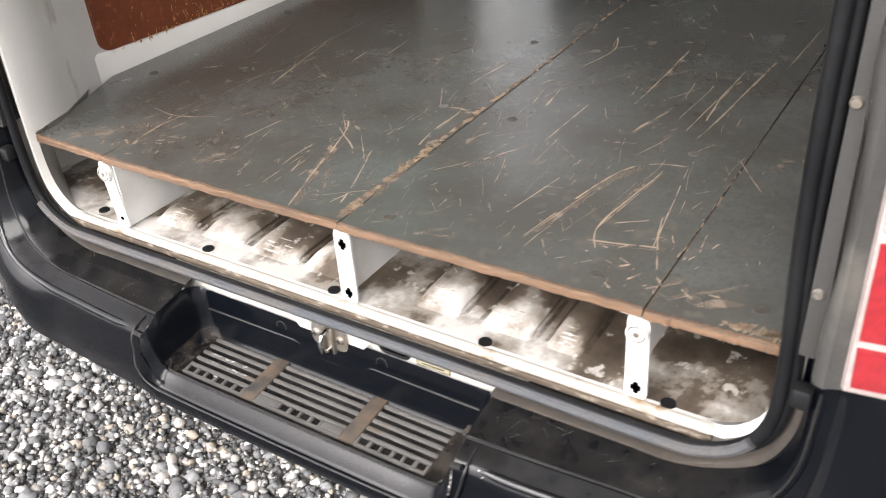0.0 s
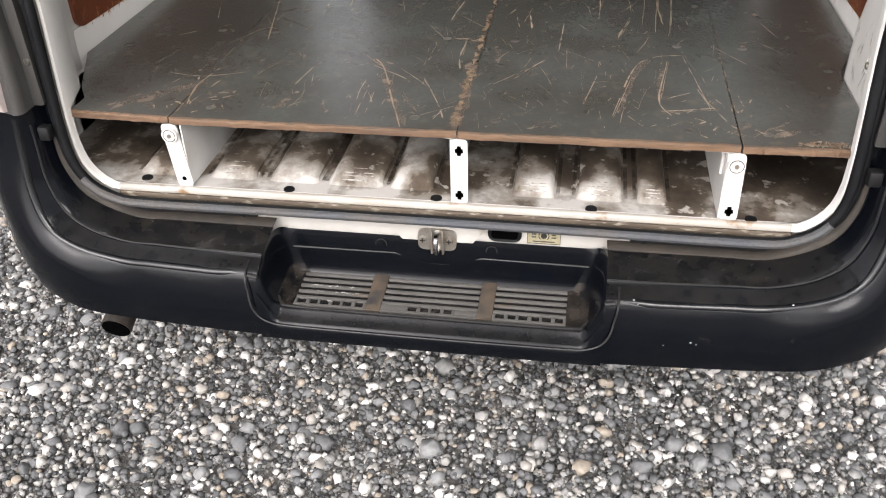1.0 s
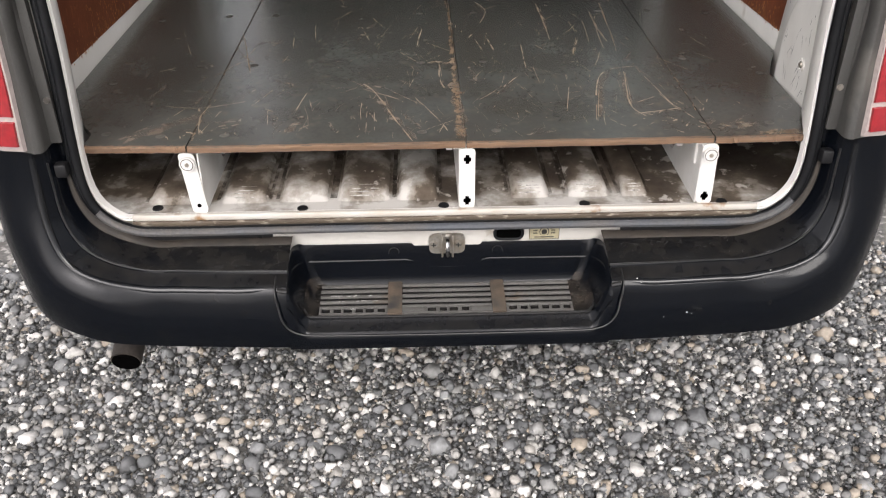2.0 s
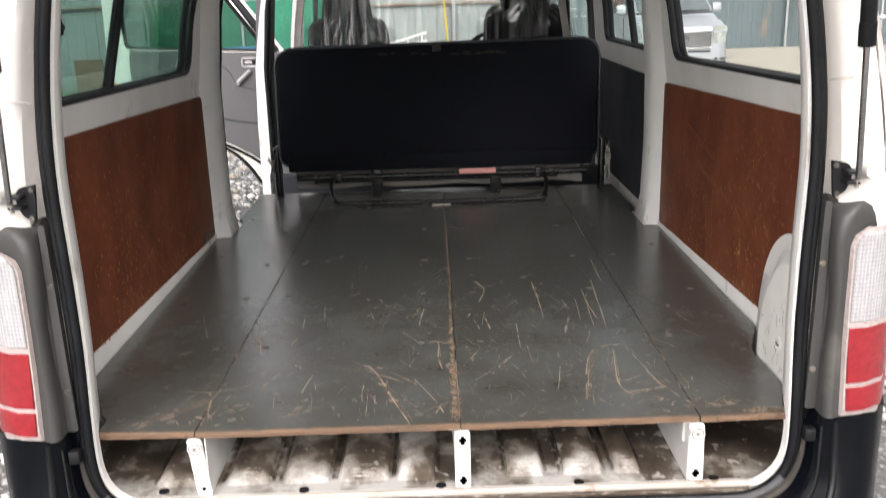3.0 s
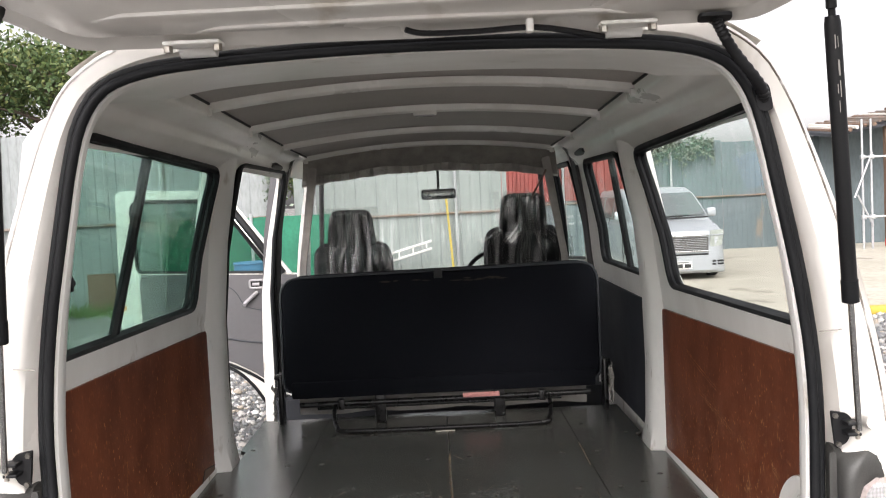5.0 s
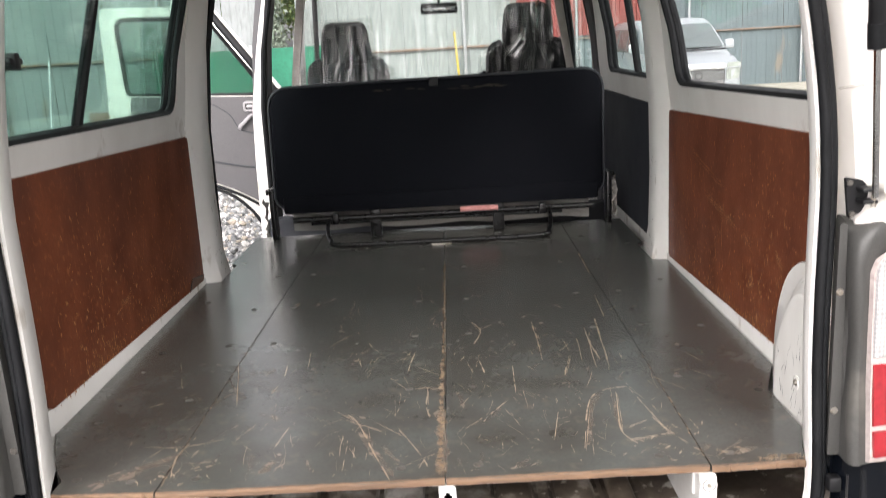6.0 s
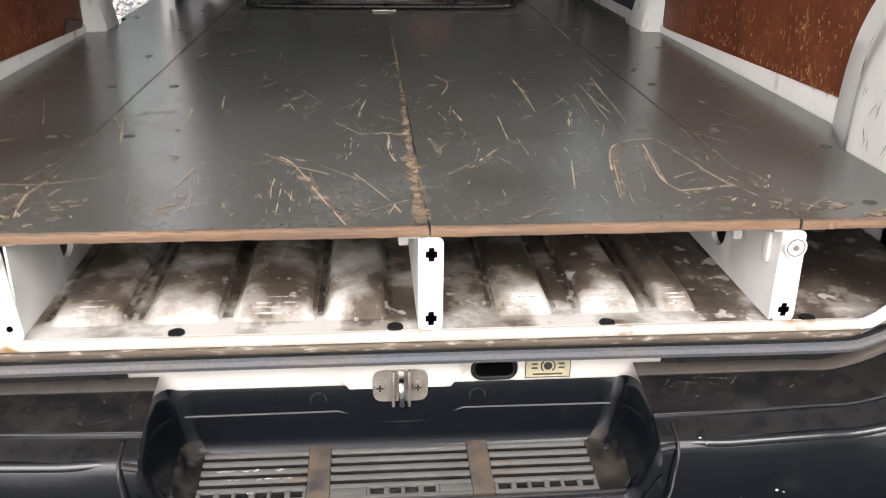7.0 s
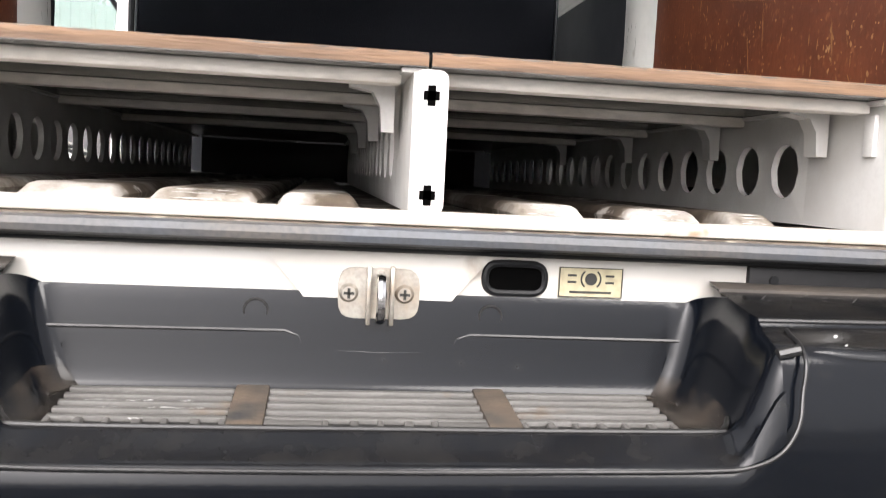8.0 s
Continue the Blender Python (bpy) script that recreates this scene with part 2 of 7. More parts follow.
patchy(M["paint_film"], 160, 0.38, 0.58, 0.9)
M["dust_film"] = mat("thin_brown_dust_film", (0.070, 0.053, 0.039), 0.8, second=(0.042, 0.036, 0.030), amount=1.0, scale=26, fine=260, bump=0.1)
patchy(M["dust_film"], 34, 0.38, 0.72, 0.75)
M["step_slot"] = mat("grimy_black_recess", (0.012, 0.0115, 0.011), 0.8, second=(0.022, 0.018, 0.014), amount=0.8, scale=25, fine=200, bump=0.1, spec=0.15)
M["dusty"] = mat("dusty_black_step_plastic", (0.105, 0.101, 0.095), 0.6, second=(0.070, 0.067, 0.062), amount=0.9, scale=18, fine=300, bump=0.1, spots=(0.085, 0.068, 0.052), spot_scale=16, spot_cut=0.60)
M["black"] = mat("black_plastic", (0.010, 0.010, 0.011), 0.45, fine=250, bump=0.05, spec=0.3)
M["rubber"] = mat("black_rubber_seal", (0.0065, 0.007, 0.008), 0.5, second=(0.012, 0.0125, 0.0135), amount=0.8, scale=15, fine=200, bump=0.04, spec=0.2)
M["seal_grey"] = mat("dusty_rubber_seal", (0.060, 0.066, 0.076), 0.55, second=(0.10, 0.085, 0.068), amount=0.8, scale=10, fine=200, bump=0.06)
M["bezel"] = mat("grey_bezel_plastic", (0.050, 0.049, 0.046), 0.5, second=(0.042, 0.041, 0.038), amount=0.8, scale=5, fine=300, bump=0.05, spots=(0.125, 0.117, 0.103), spot_scale=6, spot_cut=0.64, spot_soft=0.15)
M["lens_red"] = mat("red_lamp_lens", (0.27, 0.018, 0.024), 0.16, second=(0.22, 0.010, 0.014), amount=0.5, scale=20, fine=90, bump=0.0, coat=0.6)
M["lens_clear"] = mat("clear_ribbed_lamp_lens", (0.50, 0.49, 0.49), 0.2, second=(0.36, 0.35, 0.35), amount=0.6, scale=30, fine=160, bump=0.1, coat=0.6, stretch=(3, 3, 1))
ln, ll = M["lens_clear"].node_tree.nodes, M["lens_clear"].node_tree.links
pc = ln.new("ShaderNodeTexCoord")
last = ln["Principled BSDF"].inputs["Base Color"].links[0].from_socket
for way, size in (("X", 46.0), ("Z", 40.0)):
    wv, mx = ln.new("ShaderNodeTexWave"), ln.new("ShaderNodeMix")
    wv.bands_direction = way
    wv.inputs["Scale"].default_value = size
    mx.data_type, mx.blend_type = "RGBA", "MULTIPLY"
    mx.inputs[0].default_value = 0.2 if way == "X" else 0.14
    ll.new(pc.outputs["Object"], wv.inputs["Vector"])
    ll.new(last, mx.inputs[6])
    ll.new(wv.outputs["Color"], mx.inputs[7])
    last = mx.outputs[2]
ll.new(last, ln["Principled BSDF"].inputs["Base Color"])
M["headlamp"] = mat("clear_headlight_lens", (0.40, 0.43, 0.39), 0.15, second=(0.22, 0.24, 0.22), amount=1.0, scale=9, fine=60, bump=0.05, coat=0.5)
M["lens_rim"] = mat("pale_lamp_rim", (0.42, 0.36, 0.34), 0.3, bump=0.0)
M["metal"] = mat("bare_steel", (0.42, 0.40, 0.36), 0.4, 0.8, second=(0.28, 0.22, 0.16), amount=0.8, scale=40, fine=250, bump=0.1)
M["dark_metal"] = mat("dull_screw_steel", (0.15, 0.14, 0.125), 0.5, 0.5, second=(0.06, 0.053, 0.046), amount=0.9, scale=60, bump=0.05)
M["chrome"] = mat("chromed_rod", (0.6, 0.6, 0.6), 0.15, 1.0, bump=0.0)
M["bracket"] = mat("white_powder_coat", (0.63, 0.625, 0.605), 0.38, second=(0.50, 0.48, 0.445), amount=0.7, scale=14, fine=200, bump=0.04, grain=0.9)
M["beam"] = mat("whitewashed_timber", (0.74, 0.71, 0.66), 0.6, second=(0.58, 0.52, 0.45), amount=0.7, scale=20, fine=150, bump=0.1, stretch=(0.3, 1, 1))
M["fabric"] = mat("black_seat_fabric", (0.0062, 0.0070, 0.0100), 0.9, second=(0.009, 0.0095, 0.012), amount=0.7, scale=10, fine=350, bump=0.3, spec=0.1, spots=(0.035, 0.025, 0.015), spot_scale=9, spot_cut=0.75)
M["worn_cloth"] = mat("brown_worn_fabric", (0.03, 0.022, 0.013), 0.9, second=(0.012, 0.010, 0.008), amount=1.0, scale=60, bump=0.1)
M["seat_grey"] = mat("black_grey_seat_fabric", (0.016, 0.0155, 0.017), 0.85, second=(0.010, 0.0095, 0.011), amount=0.6, scale=12, fine=300, bump=0.2, spec=0.2)
M["canvas"] = mat("grey_canvas", (0.34, 0.325, 0.30), 0.8, second=(0.22, 0.208, 0.19), amount=0.8, scale=9, fine=200, bump=0.2)
M["tube"] = mat("black_painted_tube", (0.006, 0.006, 0.0065), 0.3, second=(0.012, 0.011, 0.010), amount=0.5, scale=60, fine=250, bump=0.05, spec=0.35)
M["ceiling"] = mat("grey_brown_ceiling_board", (0.43, 0.40, 0.372), 0.75, second=(0.37, 0.343, 0.32), amount=0.6, scale=5, fine=260, bump=0.12)
M["header"] = mat("grey_headliner_fabric", (0.46, 0.435, 0.40), 0.85, second=(0.15, 0.135, 0.12), amount=0.5, scale=16, fine=200, bump=0.2)
M["trim"] = mat("grey_door_trim", (0.090, 0.086, 0.090), 0.6, second=(0.09, 0.088, 0.092), amount=0.6, scale=8, fine=300, bump=0.08)
M["dark_trim"] = mat("dark_blue_grey_trim", (0.022, 0.025, 0.032), 0.6, second=(0.03, 0.032, 0.038), amount=0.6, scale=6, fine=300, bump=0.08)
M["glass"] = glass_mat("green_tinted_glass", (0.90, 0.965, 0.945))
M["glass_left"] = glass_mat("darker_green_glass", (0.63, 0.74, 0.70), 0.03, 0.05)
M["clear"] = glass_mat("clear_glass", (0.97, 0.985, 0.98))
M["mirror"] = mat("mirror_silver", (0.8, 0.8, 0.8), 0.05, 1.0, bump=0.0, rough_var=0.01)
M["label"] = mat("yellow_sticker", (0.40, 0.36, 0.235), 0.5, second=(0.31, 0.275, 0.175), amount=0.5, scale=60, bump=0.02)
M["ink"] = mat("black_print_and_lines", (0.02, 0.02, 0.018), 0.6, bump=0.0)
M["soil"] = mat("grey_gravel_bed", (0.115, 0.112, 0.107), 0.9, second=(0.22, 0.213, 0.200), amount=0.9, scale=38, fine=120, bump=0.9, spots=(0.38, 0.365, 0.34), spot_scale=55, spot_cut=0.56)
M["pebble"] = island_mat("mixed_river_pebbles", [(0.12, 0.122, 0.124), (0.30, 0.295, 0.285), (0.16, 0.163, 0.165), (0.58, 0.565, 0.54), (0.20, 0.203, 0.205), (0.38, 0.36, 0.33), (0.11, 0.113, 0.115), (0.68, 0.665, 0.64), (0.24, 0.243, 0.243), (0.14, 0.143, 0.145), (0.48, 0.465, 0.44), (0.27, 0.268, 0.26), (0.34, 0.295, 0.24), (0.18, 0.185, 0.185), (0.62, 0.60, 0.57)], 0.7)
M["grit"] = island_mat("dark_grit", [(0.07, 0.072, 0.074), (0.20, 0.197, 0.19), (0.085, 0.087, 0.089), (0.38, 0.37, 0.35), (0.10, 0.102, 0.104), (0.18, 0.177, 0.17), (0.075, 0.077, 0.079), (0.48, 0.47, 0.45)], 0.75)
M["concrete"] = mat("pale_yard_concrete", (0.46, 0.43, 0.36), 0.85, second=(0.34, 0.32, 0.26), amount=0.8, scale=0.5, fine=8, bump=0.2, spots=(0.24, 0.22, 0.18), spot_scale=1.2, spot_cut=0.6)
M["fence_blue"] = mat("weathered_blue_grey_steel", (0.118, 0.150, 0.160), 0.5, second=(0.085, 0.108, 0.114), amount=0.9, scale=1.2, fine=20, bump=0.05, spots=(0.17, 0.15, 0.125), spot_scale=1.8, spot_cut=0.64, stretch=(1, 1, 0.3))
M["fence_pale"] = mat("pale_corrugated_steel", (0.235, 0.252, 0.25), 0.5, second=(0.185, 0.205, 0.205), amount=0.8, scale=1.2, fine=20, bump=0.05, spots=(0.16, 0.15, 0.13), spot_scale=2.5, spot_cut=0.64, stretch=(1, 1, 0.3))
M["fence_light"] = mat("pale_green_grey_sheet", (0.24, 0.268, 0.255), 0.5, second=(0.19, 0.218, 0.208), amount=0.8, scale=0.9, fine=20, bump=0.05, stretch=(1, 1, 0.25))
M["fence_red"] = mat("faded_red_steel", (0.23, 0.045, 0.038), 0.55, second=(0.18, 0.045, 0.036), amount=0.8, scale=2, fine=20, bump=0.05)
M["rust"] = mat("rusty_rail", (0.20, 0.13, 0.085), 0.7, 0.3, second=(0.26, 0.26, 0.25), amount=0.8, scale=5, fine=60)
M["galv"] = mat("galvanised_pipe", (0.5, 0.51, 0.52), 0.4, 0.7, fine=60)
M["green"] = mat("green_mesh_sheet", (0.012, 0.155, 0.085), 0.7, second=(0.01, 0.10, 0.058), amount=0.8, scale=2.5, fine=30, bump=0.1)
M["blue"] = mat("blue_tub_plastic", (0.08, 0.22, 0.42), 0.5)
M["redp"] = mat("red_can_plastic", (0.55, 0.05, 0.04), 0.5)
M["silver"] = mat("silver_car_paint", (0.42, 0.445, 0.465), 0.32, 0.3, second=(0.37, 0.395, 0.415), amount=0.5, scale=2, fine=40, bump=0.0, coat=0.4)
# Base lightened in place of the sky's reflection on the glass.
M["car_glass"] = mat("sky_lightened_car_glass", (0.12, 0.14, 0.14), 0.08, second=(0.17, 0.19, 0.19), amount=0.6, scale=2, fine=20, bump=0.0)
M["tyre"] = mat("tyre_rubber", (0.02, 0.02, 0.02), 0.8)
M["rusty_pipe"] = mat("sooty_exhaust_pipe", (0.055, 0.046, 0.040), 0.7, 0.3, second=(0.02, 0.017, 0.015), amount=0.9, scale=30, fine=160, bump=0.15)
# Flat black painted for the unlit insides of holes and the pipe.
M["hole_black"] = mat("unlit_hole_black", (0.002, 0.002, 0.002), 0.95, bump=0.0, spec=0.0)
M["bark"] = mat("bark", (0.09, 0.07, 0.05), 0.9, bump=0.4)
M["leaf"] = island_mat("leaf_green", [(0.045, 0.085, 0.022), (0.09, 0.13, 0.035), (0.06, 0.10, 0.03), (0.14, 0.165, 0.05), (0.05, 0.09, 0.025)], 0.6)
# Greens greyed so the pale reflection over the leaves sits in their colour.
M["ivy"] = island_mat("washed_out_ivy_leaf", [(0.15, 0.18, 0.14), (0.20, 0.23, 0.18), (0.16, 0.20, 0.155), (0.27, 0.29, 0.24)], 0.7)
M["grass"] = island_mat("grass_blades", [(0.06, 0.12, 0.03), (0.12, 0.17, 0.05), (0.17, 0.18, 0.08)], 0.7)
M["foil"] = glass_mat("clear_plastic_sheet", (0.93, 0.94, 0.93), 0.15, 0.08)
M["film"] = glass_mat("glossy_clear_film", (0.86, 0.865, 0.86), 0.045, 0.13)
M["yellow"] = mat("faded_yellow_paint", (0.48, 0.36, 0.05), 0.6)
M["pink"] = mat("faded_pink_tape", (0.62, 0.27, 0.25), 0.6)
M["orange"] = mat("orange_side_reflector", (0.62, 0.20, 0.03), 0.3, bump=0.0)
M["brown_board"] = mat("rusty_brown_sheet", (0.16, 0.10, 0.07), 0.7)


# ---- mesh helpers ----
def world_of(ob):
    v = Vector((0, 0, 0))
    while ob:
        v += ob.location
        ob = ob.parent
    return v


def part(name, bm, material, parent=None, label="", smooth=True, shift=None):
    """Links a bmesh, built in world places, as one mesh object under a thing or a part."""
    if parent is not None:
        bmesh.ops.translate(bm, verts=bm.verts, vec=-world_of(parent))
    bmesh.ops.recalc_face_normals(bm, faces=bm.faces)
    me = bpy.data.meshes.new(name)
    bm.to_mesh(me)
    bm.free()
    for poly in me.polygons:
        poly.use_smooth = smooth
    if smooth:
        me.set_sharp_from_angle(angle=radians(38))
    me.materials.append(material)
    ob = new(name, me)
    if parent is not None:
        ob.parent = parent
    return tagged(ob, label)


def thing(name, at, label, category, group="", kind=""):
    ob = new(name)
    ob.location = at
    return tagged(ob, label, category, group, kind)


def solid(ob, label, category="", group="", kind=""):
    return tagged(ob, label, category, group, kind)


def box(bm, lo, hi, bev=0.0, seg=2):
    verts = bmesh.ops.create_cube(bm, size=1.0)["verts"]
    lo, hi = Vector(lo), Vector(hi)
    for v in verts:
        v.co = Vector((lo[i] + (v.co[i] + 0.5) * (hi[i] - lo[i]) for i in range(3)))
    if bev:
        es = list({e for v in verts for e in v.link_edges})
        bmesh.ops.bevel(bm, geom=es, offset=bev, segments=seg, affect="EDGES", profile=0.5)
    return bm


def boxes(*items, bev=0.0):
    bm = bmesh.new()
    for lo, hi in items:
        box(bm, lo, hi, bev)
    return bm


def grid(rows, closed_u=False, closed_v=False, cap=False):
    """A sheet through rows of points."""
    bm = bmesh.new()
    vs = [[bm.verts.new(p) for p in r] for r in rows]
    nu, nv = len(vs), len(vs[0])
    for i in range(nu if closed_u else nu - 1):
        for j in range(nv if closed_v else nv - 1):
            q = [vs[i][j], vs[i][(j + 1) % nv], vs[(i + 1) % nu][(j + 1) % nv], vs[(i + 1) % nu][j]]
            try:
                bm.faces.new(q)
            except ValueError:
                pass
    if cap:
        for r in (vs[0], vs[-1]):
            try:
                bm.faces.new(r)
            except ValueError:
                pass
    bmesh.ops.remove_doubles(bm, verts=bm.verts, dist=1e-6)
    return bm


def tube(pts, radius, segs=10, closed=False, bm=None, squash=1.0):
    """A round bar along points."""
    bm = bm or bmesh.new()
    pts = [Vector(p) for p in pts]
    n = len(pts)
    rings, up = [], None
    for i, p in enumerate(pts):
        a = pts[(i - 1) % n] if closed or i else p
        b = pts[(i + 1) % n] if closed or i < n - 1 else p
        d = (b - a).normalized()
        if up is None:
            up = Vector((0, 0, 1)) if abs(d.z) < 0.9 else Vector((0, 1, 0))
        side = d.cross(up).normalized()
        up = side.cross(d).normalized()
        r = radius[i] if isinstance(radius, (list, tuple)) else radius
        rings.append([bm.verts.new(p + (side * math.cos(t) + up * math.sin(t) * squash) * r) for t in [2 * math.pi * k / segs for k in range(segs)]])
    for i in range(n if closed else n - 1):
        for k in range(segs):
            bm.faces.new((rings[i][k], rings[i][(k + 1) % segs], rings[(i + 1) % n][(k + 1) % segs], rings[(i + 1) % n][k]))
    if not closed:
        bm.faces.new(rings[0])
        bm.faces.new(rings[-1])
    return bm


def smooth_path(pts, per=6):
    """Catmull-Rom through points."""
    pts = [Vector(p) for p in pts]
    out = []
    for i in range(len(pts) - 1):
        p0, p1, p2, p3 = pts[max(i - 1, 0)], pts[i], pts[i + 1], pts[min(i + 2, len(pts) - 1)]
        for k in range(per):
            t = k / per
            out.append(0.5 * ((2 * p1) + (p2 - p0) * t + (2 * p0 - 5 * p1 + 4 * p2 - p3) * t * t + (3 * p1 - p0 - 3 * p2 + p3) * t ** 3))
    return out + [pts[-1]]


def rounded(corners, r, k=6, m=6):
    """A closed loop round corners, with k points in each corner and m along each side."""
    c = [Vector(p) for p in corners]
    n, arcs = len(c), []
    rs = r if isinstance(r, (list, tuple)) else [r] * n
    for i in range(n):
        p, a, b = c[i], c[i - 1], c[(i + 1) % n]
        da, db = (a - p).normalized(), (b - p).normalized()
        s, e = p + da * rs[i], p + db * rs[i]
        arc = []
        for q in range(k):
            t = q / (k - 1)
            arc.append(s * (1 - t) ** 2 + p * 2 * t * (1 - t) + e * t * t)
        arcs.append(arc)
    out = []
    for i in range(n):
        out += arcs[i]
        s, e = arcs[i][-1], arcs[(i + 1) % n][0]
        out += [s.lerp(e, (q + 1) / (m + 1)) for q in range(m)]
    return out


def slab(loop, thick):
    """A plate: a closed loop of points pushed along a vector."""
    bm = bmesh.new()
    t = Vector(thick)
    a = [bm.verts.new(p) for p in loop]
    b = [bm.verts.new(Vector(p) + t) for p in loop]
    bm.faces.new(a)
    bm.faces.new(list(reversed(b)))
    for i in range(len(a)):
        j = (i + 1) % len(a)
        bm.faces.new((a[i], b[i], b[j], a[j]))
    return bm


def wall_x(z):
    """Half width of the van's inner side wall at a height."""
    zs, xs = (0.0, 1.22, 1.30, 1.55, 1.78, 1.86), (0.782, 0.782, 0.772, 0.752, 0.717, 0.665)
    return float(np.interp(z, zs, xs))


def outer_x(z):
    """Half width of the van's outer skin at a height."""
    return max(wall_x(z) + 0.012, float(np.interp(z, (0.4, 0.9, 1.2, 1.43, 1.62, 1.775, 1.86), (0.845, 0.845, 0.835, 0.80, 0.762, 0.727, 0.678))))


def side_ring(outer, inner, r, sgn, thick=0.07, k=6, m=8, inset=0.0):
    """A piece of side wall round an opening. outer, inner: corners as (y, z)."""
    o = rounded([(0, *p) for p in outer], 0.002, k, m)
    i = rounded([(0, *p) for p in inner], r, k, m)
    at = lambda p, d: Vector((sgn * (outer_x(p.z) if d == thick else min(wall_x(p.z) + d, outer_x(p.z) - 0.004)), p.y, p.z))
    rows = [[at(p, thick) for p in o], [at(p, 0) for p in o], [at(p, inset) for p in i], [at(p, thick) for p in i]]
    return grid(rows, closed_u=True, closed_v=True), [at(p, thick * 0.45) for p in i]


def screw(x, y, z, axis, r=0.006):
    """A low round screw head with a cross cut."""
    bm = bmesh.new()
    bmesh.ops.create_cone(bm, cap_ends=True, segments=14, radius1=r, radius2=r * 0.7, depth=r * 0.5)
    for a, b in ((r * 0.55, r * 0.13), (r * 0.13, r * 0.55)):
        box(bm, (-a, -b, r * 0.2), (a, b, r * 0.27))
    rot = {"z": Matrix(), "-y": pose(0, 0, 0, 90), "x": pose(0, 0, 0, 0, 90), "-x": pose(0, 0, 0, 0, -90)}[axis]
    bmesh.ops.transform(bm, matrix=pose(x, y, z) @ rot, verts=bm.verts)
    return bm


# ---- ground ----
bm = bmesh.new()
bmesh.ops.create_grid(bm, x_segments=4, y_segments=4, size=600)
bmesh.ops.translate(bm, verts=bm.verts, vec=(0, 0, -0.012))
solid(part("ground", bm, M["soil"]), "grey gravel yard ground", "ground", kind="structure")


def pebbles(name, x0, x1, y0, y1, n, size, seed, sub, label, stone="pebble"):
    """Loose stones strewn over a patch, as one mesh."""
    rng = np.random.default_rng(seed)
    b = bmesh.new()
    bmesh.ops.create_icosphere(b, subdivisions=sub, radius=1.0)
    base = np.array([v.co[:] for v in b.verts])
    faces = np.array([[v.index for v in f.verts] for f in b.faces])
    b.free()
    nv = len(base)
    s = size * np.exp(rng.normal(0, 0.42, n)).clip(0.4, 2.5)
    sc = np.stack([s, s * rng.uniform(0.65, 1.0, n), s * rng.uniform(0.55, 0.88, n)], 1)
    lump = 1 + 0.19 * rng.normal(0, 1, (n, nv))
    v = base[None] * lump.clip(0.75, 1.3)[:, :, None] * sc[:, None, :]
    a, t = rng.uniform(0, 2 * np.pi, n), rng.normal(0, 0.3, n)
    ca, sa, ct, st = np.cos(a), np.sin(a), np.cos(t), np.sin(t)
    y, z = v[:, :, 1] * ct[:, None] - v[:, :, 2] * st[:, None], v[:, :, 1] * st[:, None] + v[:, :, 2] * ct[:, None]
    x = v[:, :, 0] * ca[:, None] - y * sa[:, None]
    y = v[:, :, 0] * sa[:, None] + y * ca[:, None]
    px, py = rng.uniform(x0, x1, n), rng.uniform(y0, y1, n)
    pz = -0.008 + rng.uniform(0, 1.0, n) ** 1.5 * 0.018
    v = np.stack([x + px[:, None], y + py[:, None], z + pz[:, None]], 2).reshape(-1, 3)
    f = (faces[None] + (np.arange(n) * nv)[:, None, None]).reshape(-1, 3)
    me = bpy.data.meshes.new(name)
    me.from_pydata(v.tolist(), [], f.tolist())
    for poly in me.polygons:
        poly.use_smooth = True
    me.materials.append(M[stone])
    return tagged(new(name, me), label, "gravel", kind="stuff")


pebbles("gravel", -1.6, 1.6, -0.75, 0.75, 6800, 0.0092, 3, 2, "loose grey, white and tan river pebbles behind the van")
pebbles("gravel", -1.6, 1.6, -0.75, 0.75, 24000, 0.0066, 13, 1, "smaller grey and white pebbles behind the van")
pebbles("gravel", -1.6, 1.6, -0.75, 0.75, 40000, 0.0048, 6, 1, "small dark grit between the pebbles", "grit")
pebbles("gravel", -3.4, 3.4, -2.6, -0.74, 9000, 0.016, 7, 1, "loose pebbles of the yard behind the van")
pebbles("gravel", -3.4, -1.58, -0.74, 0.9, 3000, 0.016, 8, 1, "loose pebbles of the yard beside the van")
pebbles("gravel", 1.58, 3.4, -0.74, 3.0, 5500, 0.016, 9, 1, "loose pebbles of the yard beside the van")
pebbles("gravel", -4.5, -0.8, 0.9, 9.0, 17000, 0.018, 4, 1, "loose pale pebbles beside the open sliding door")
pebbles("gravel", 1.0, 6.0, 3.0, 8.9, 9000, 0.022, 5, 1, "loose pale pebbles along the concrete yard")

solid(part("pavement", boxes(((1.2, 9.0, -0.2), (26, 21.5, 0.02))), M["concrete"]), "pale stained concrete yard slab", "pavement", kind="structure")

# ---- van ----
van = thing("cargo_van", (0, 2.0, 0), "white cargo van with open tailgate and black bumper", "van")

# rear opening contour, from the lower right corner over the top to the lower left one
HALF = [(0.0, 0.556), (0.30, 0.556), (0.54, 0.556), (0.60, 0.563), (0.645, 0.59), (0.668, 0.635), (0.672, 0.72), (0.665, 0.90), (0.665, 1.05), (0.667, 1.20),
        (0.661, 1.32), (0.647, 1.43), (0.631, 1.52), (0.611, 1.62), (0.594, 1.70), (0.571, 1.775), (0.53, 1.83), (0.46, 1.856), (0.36, 1.868), (0.18, 1.877), (0.0, 1.88)]
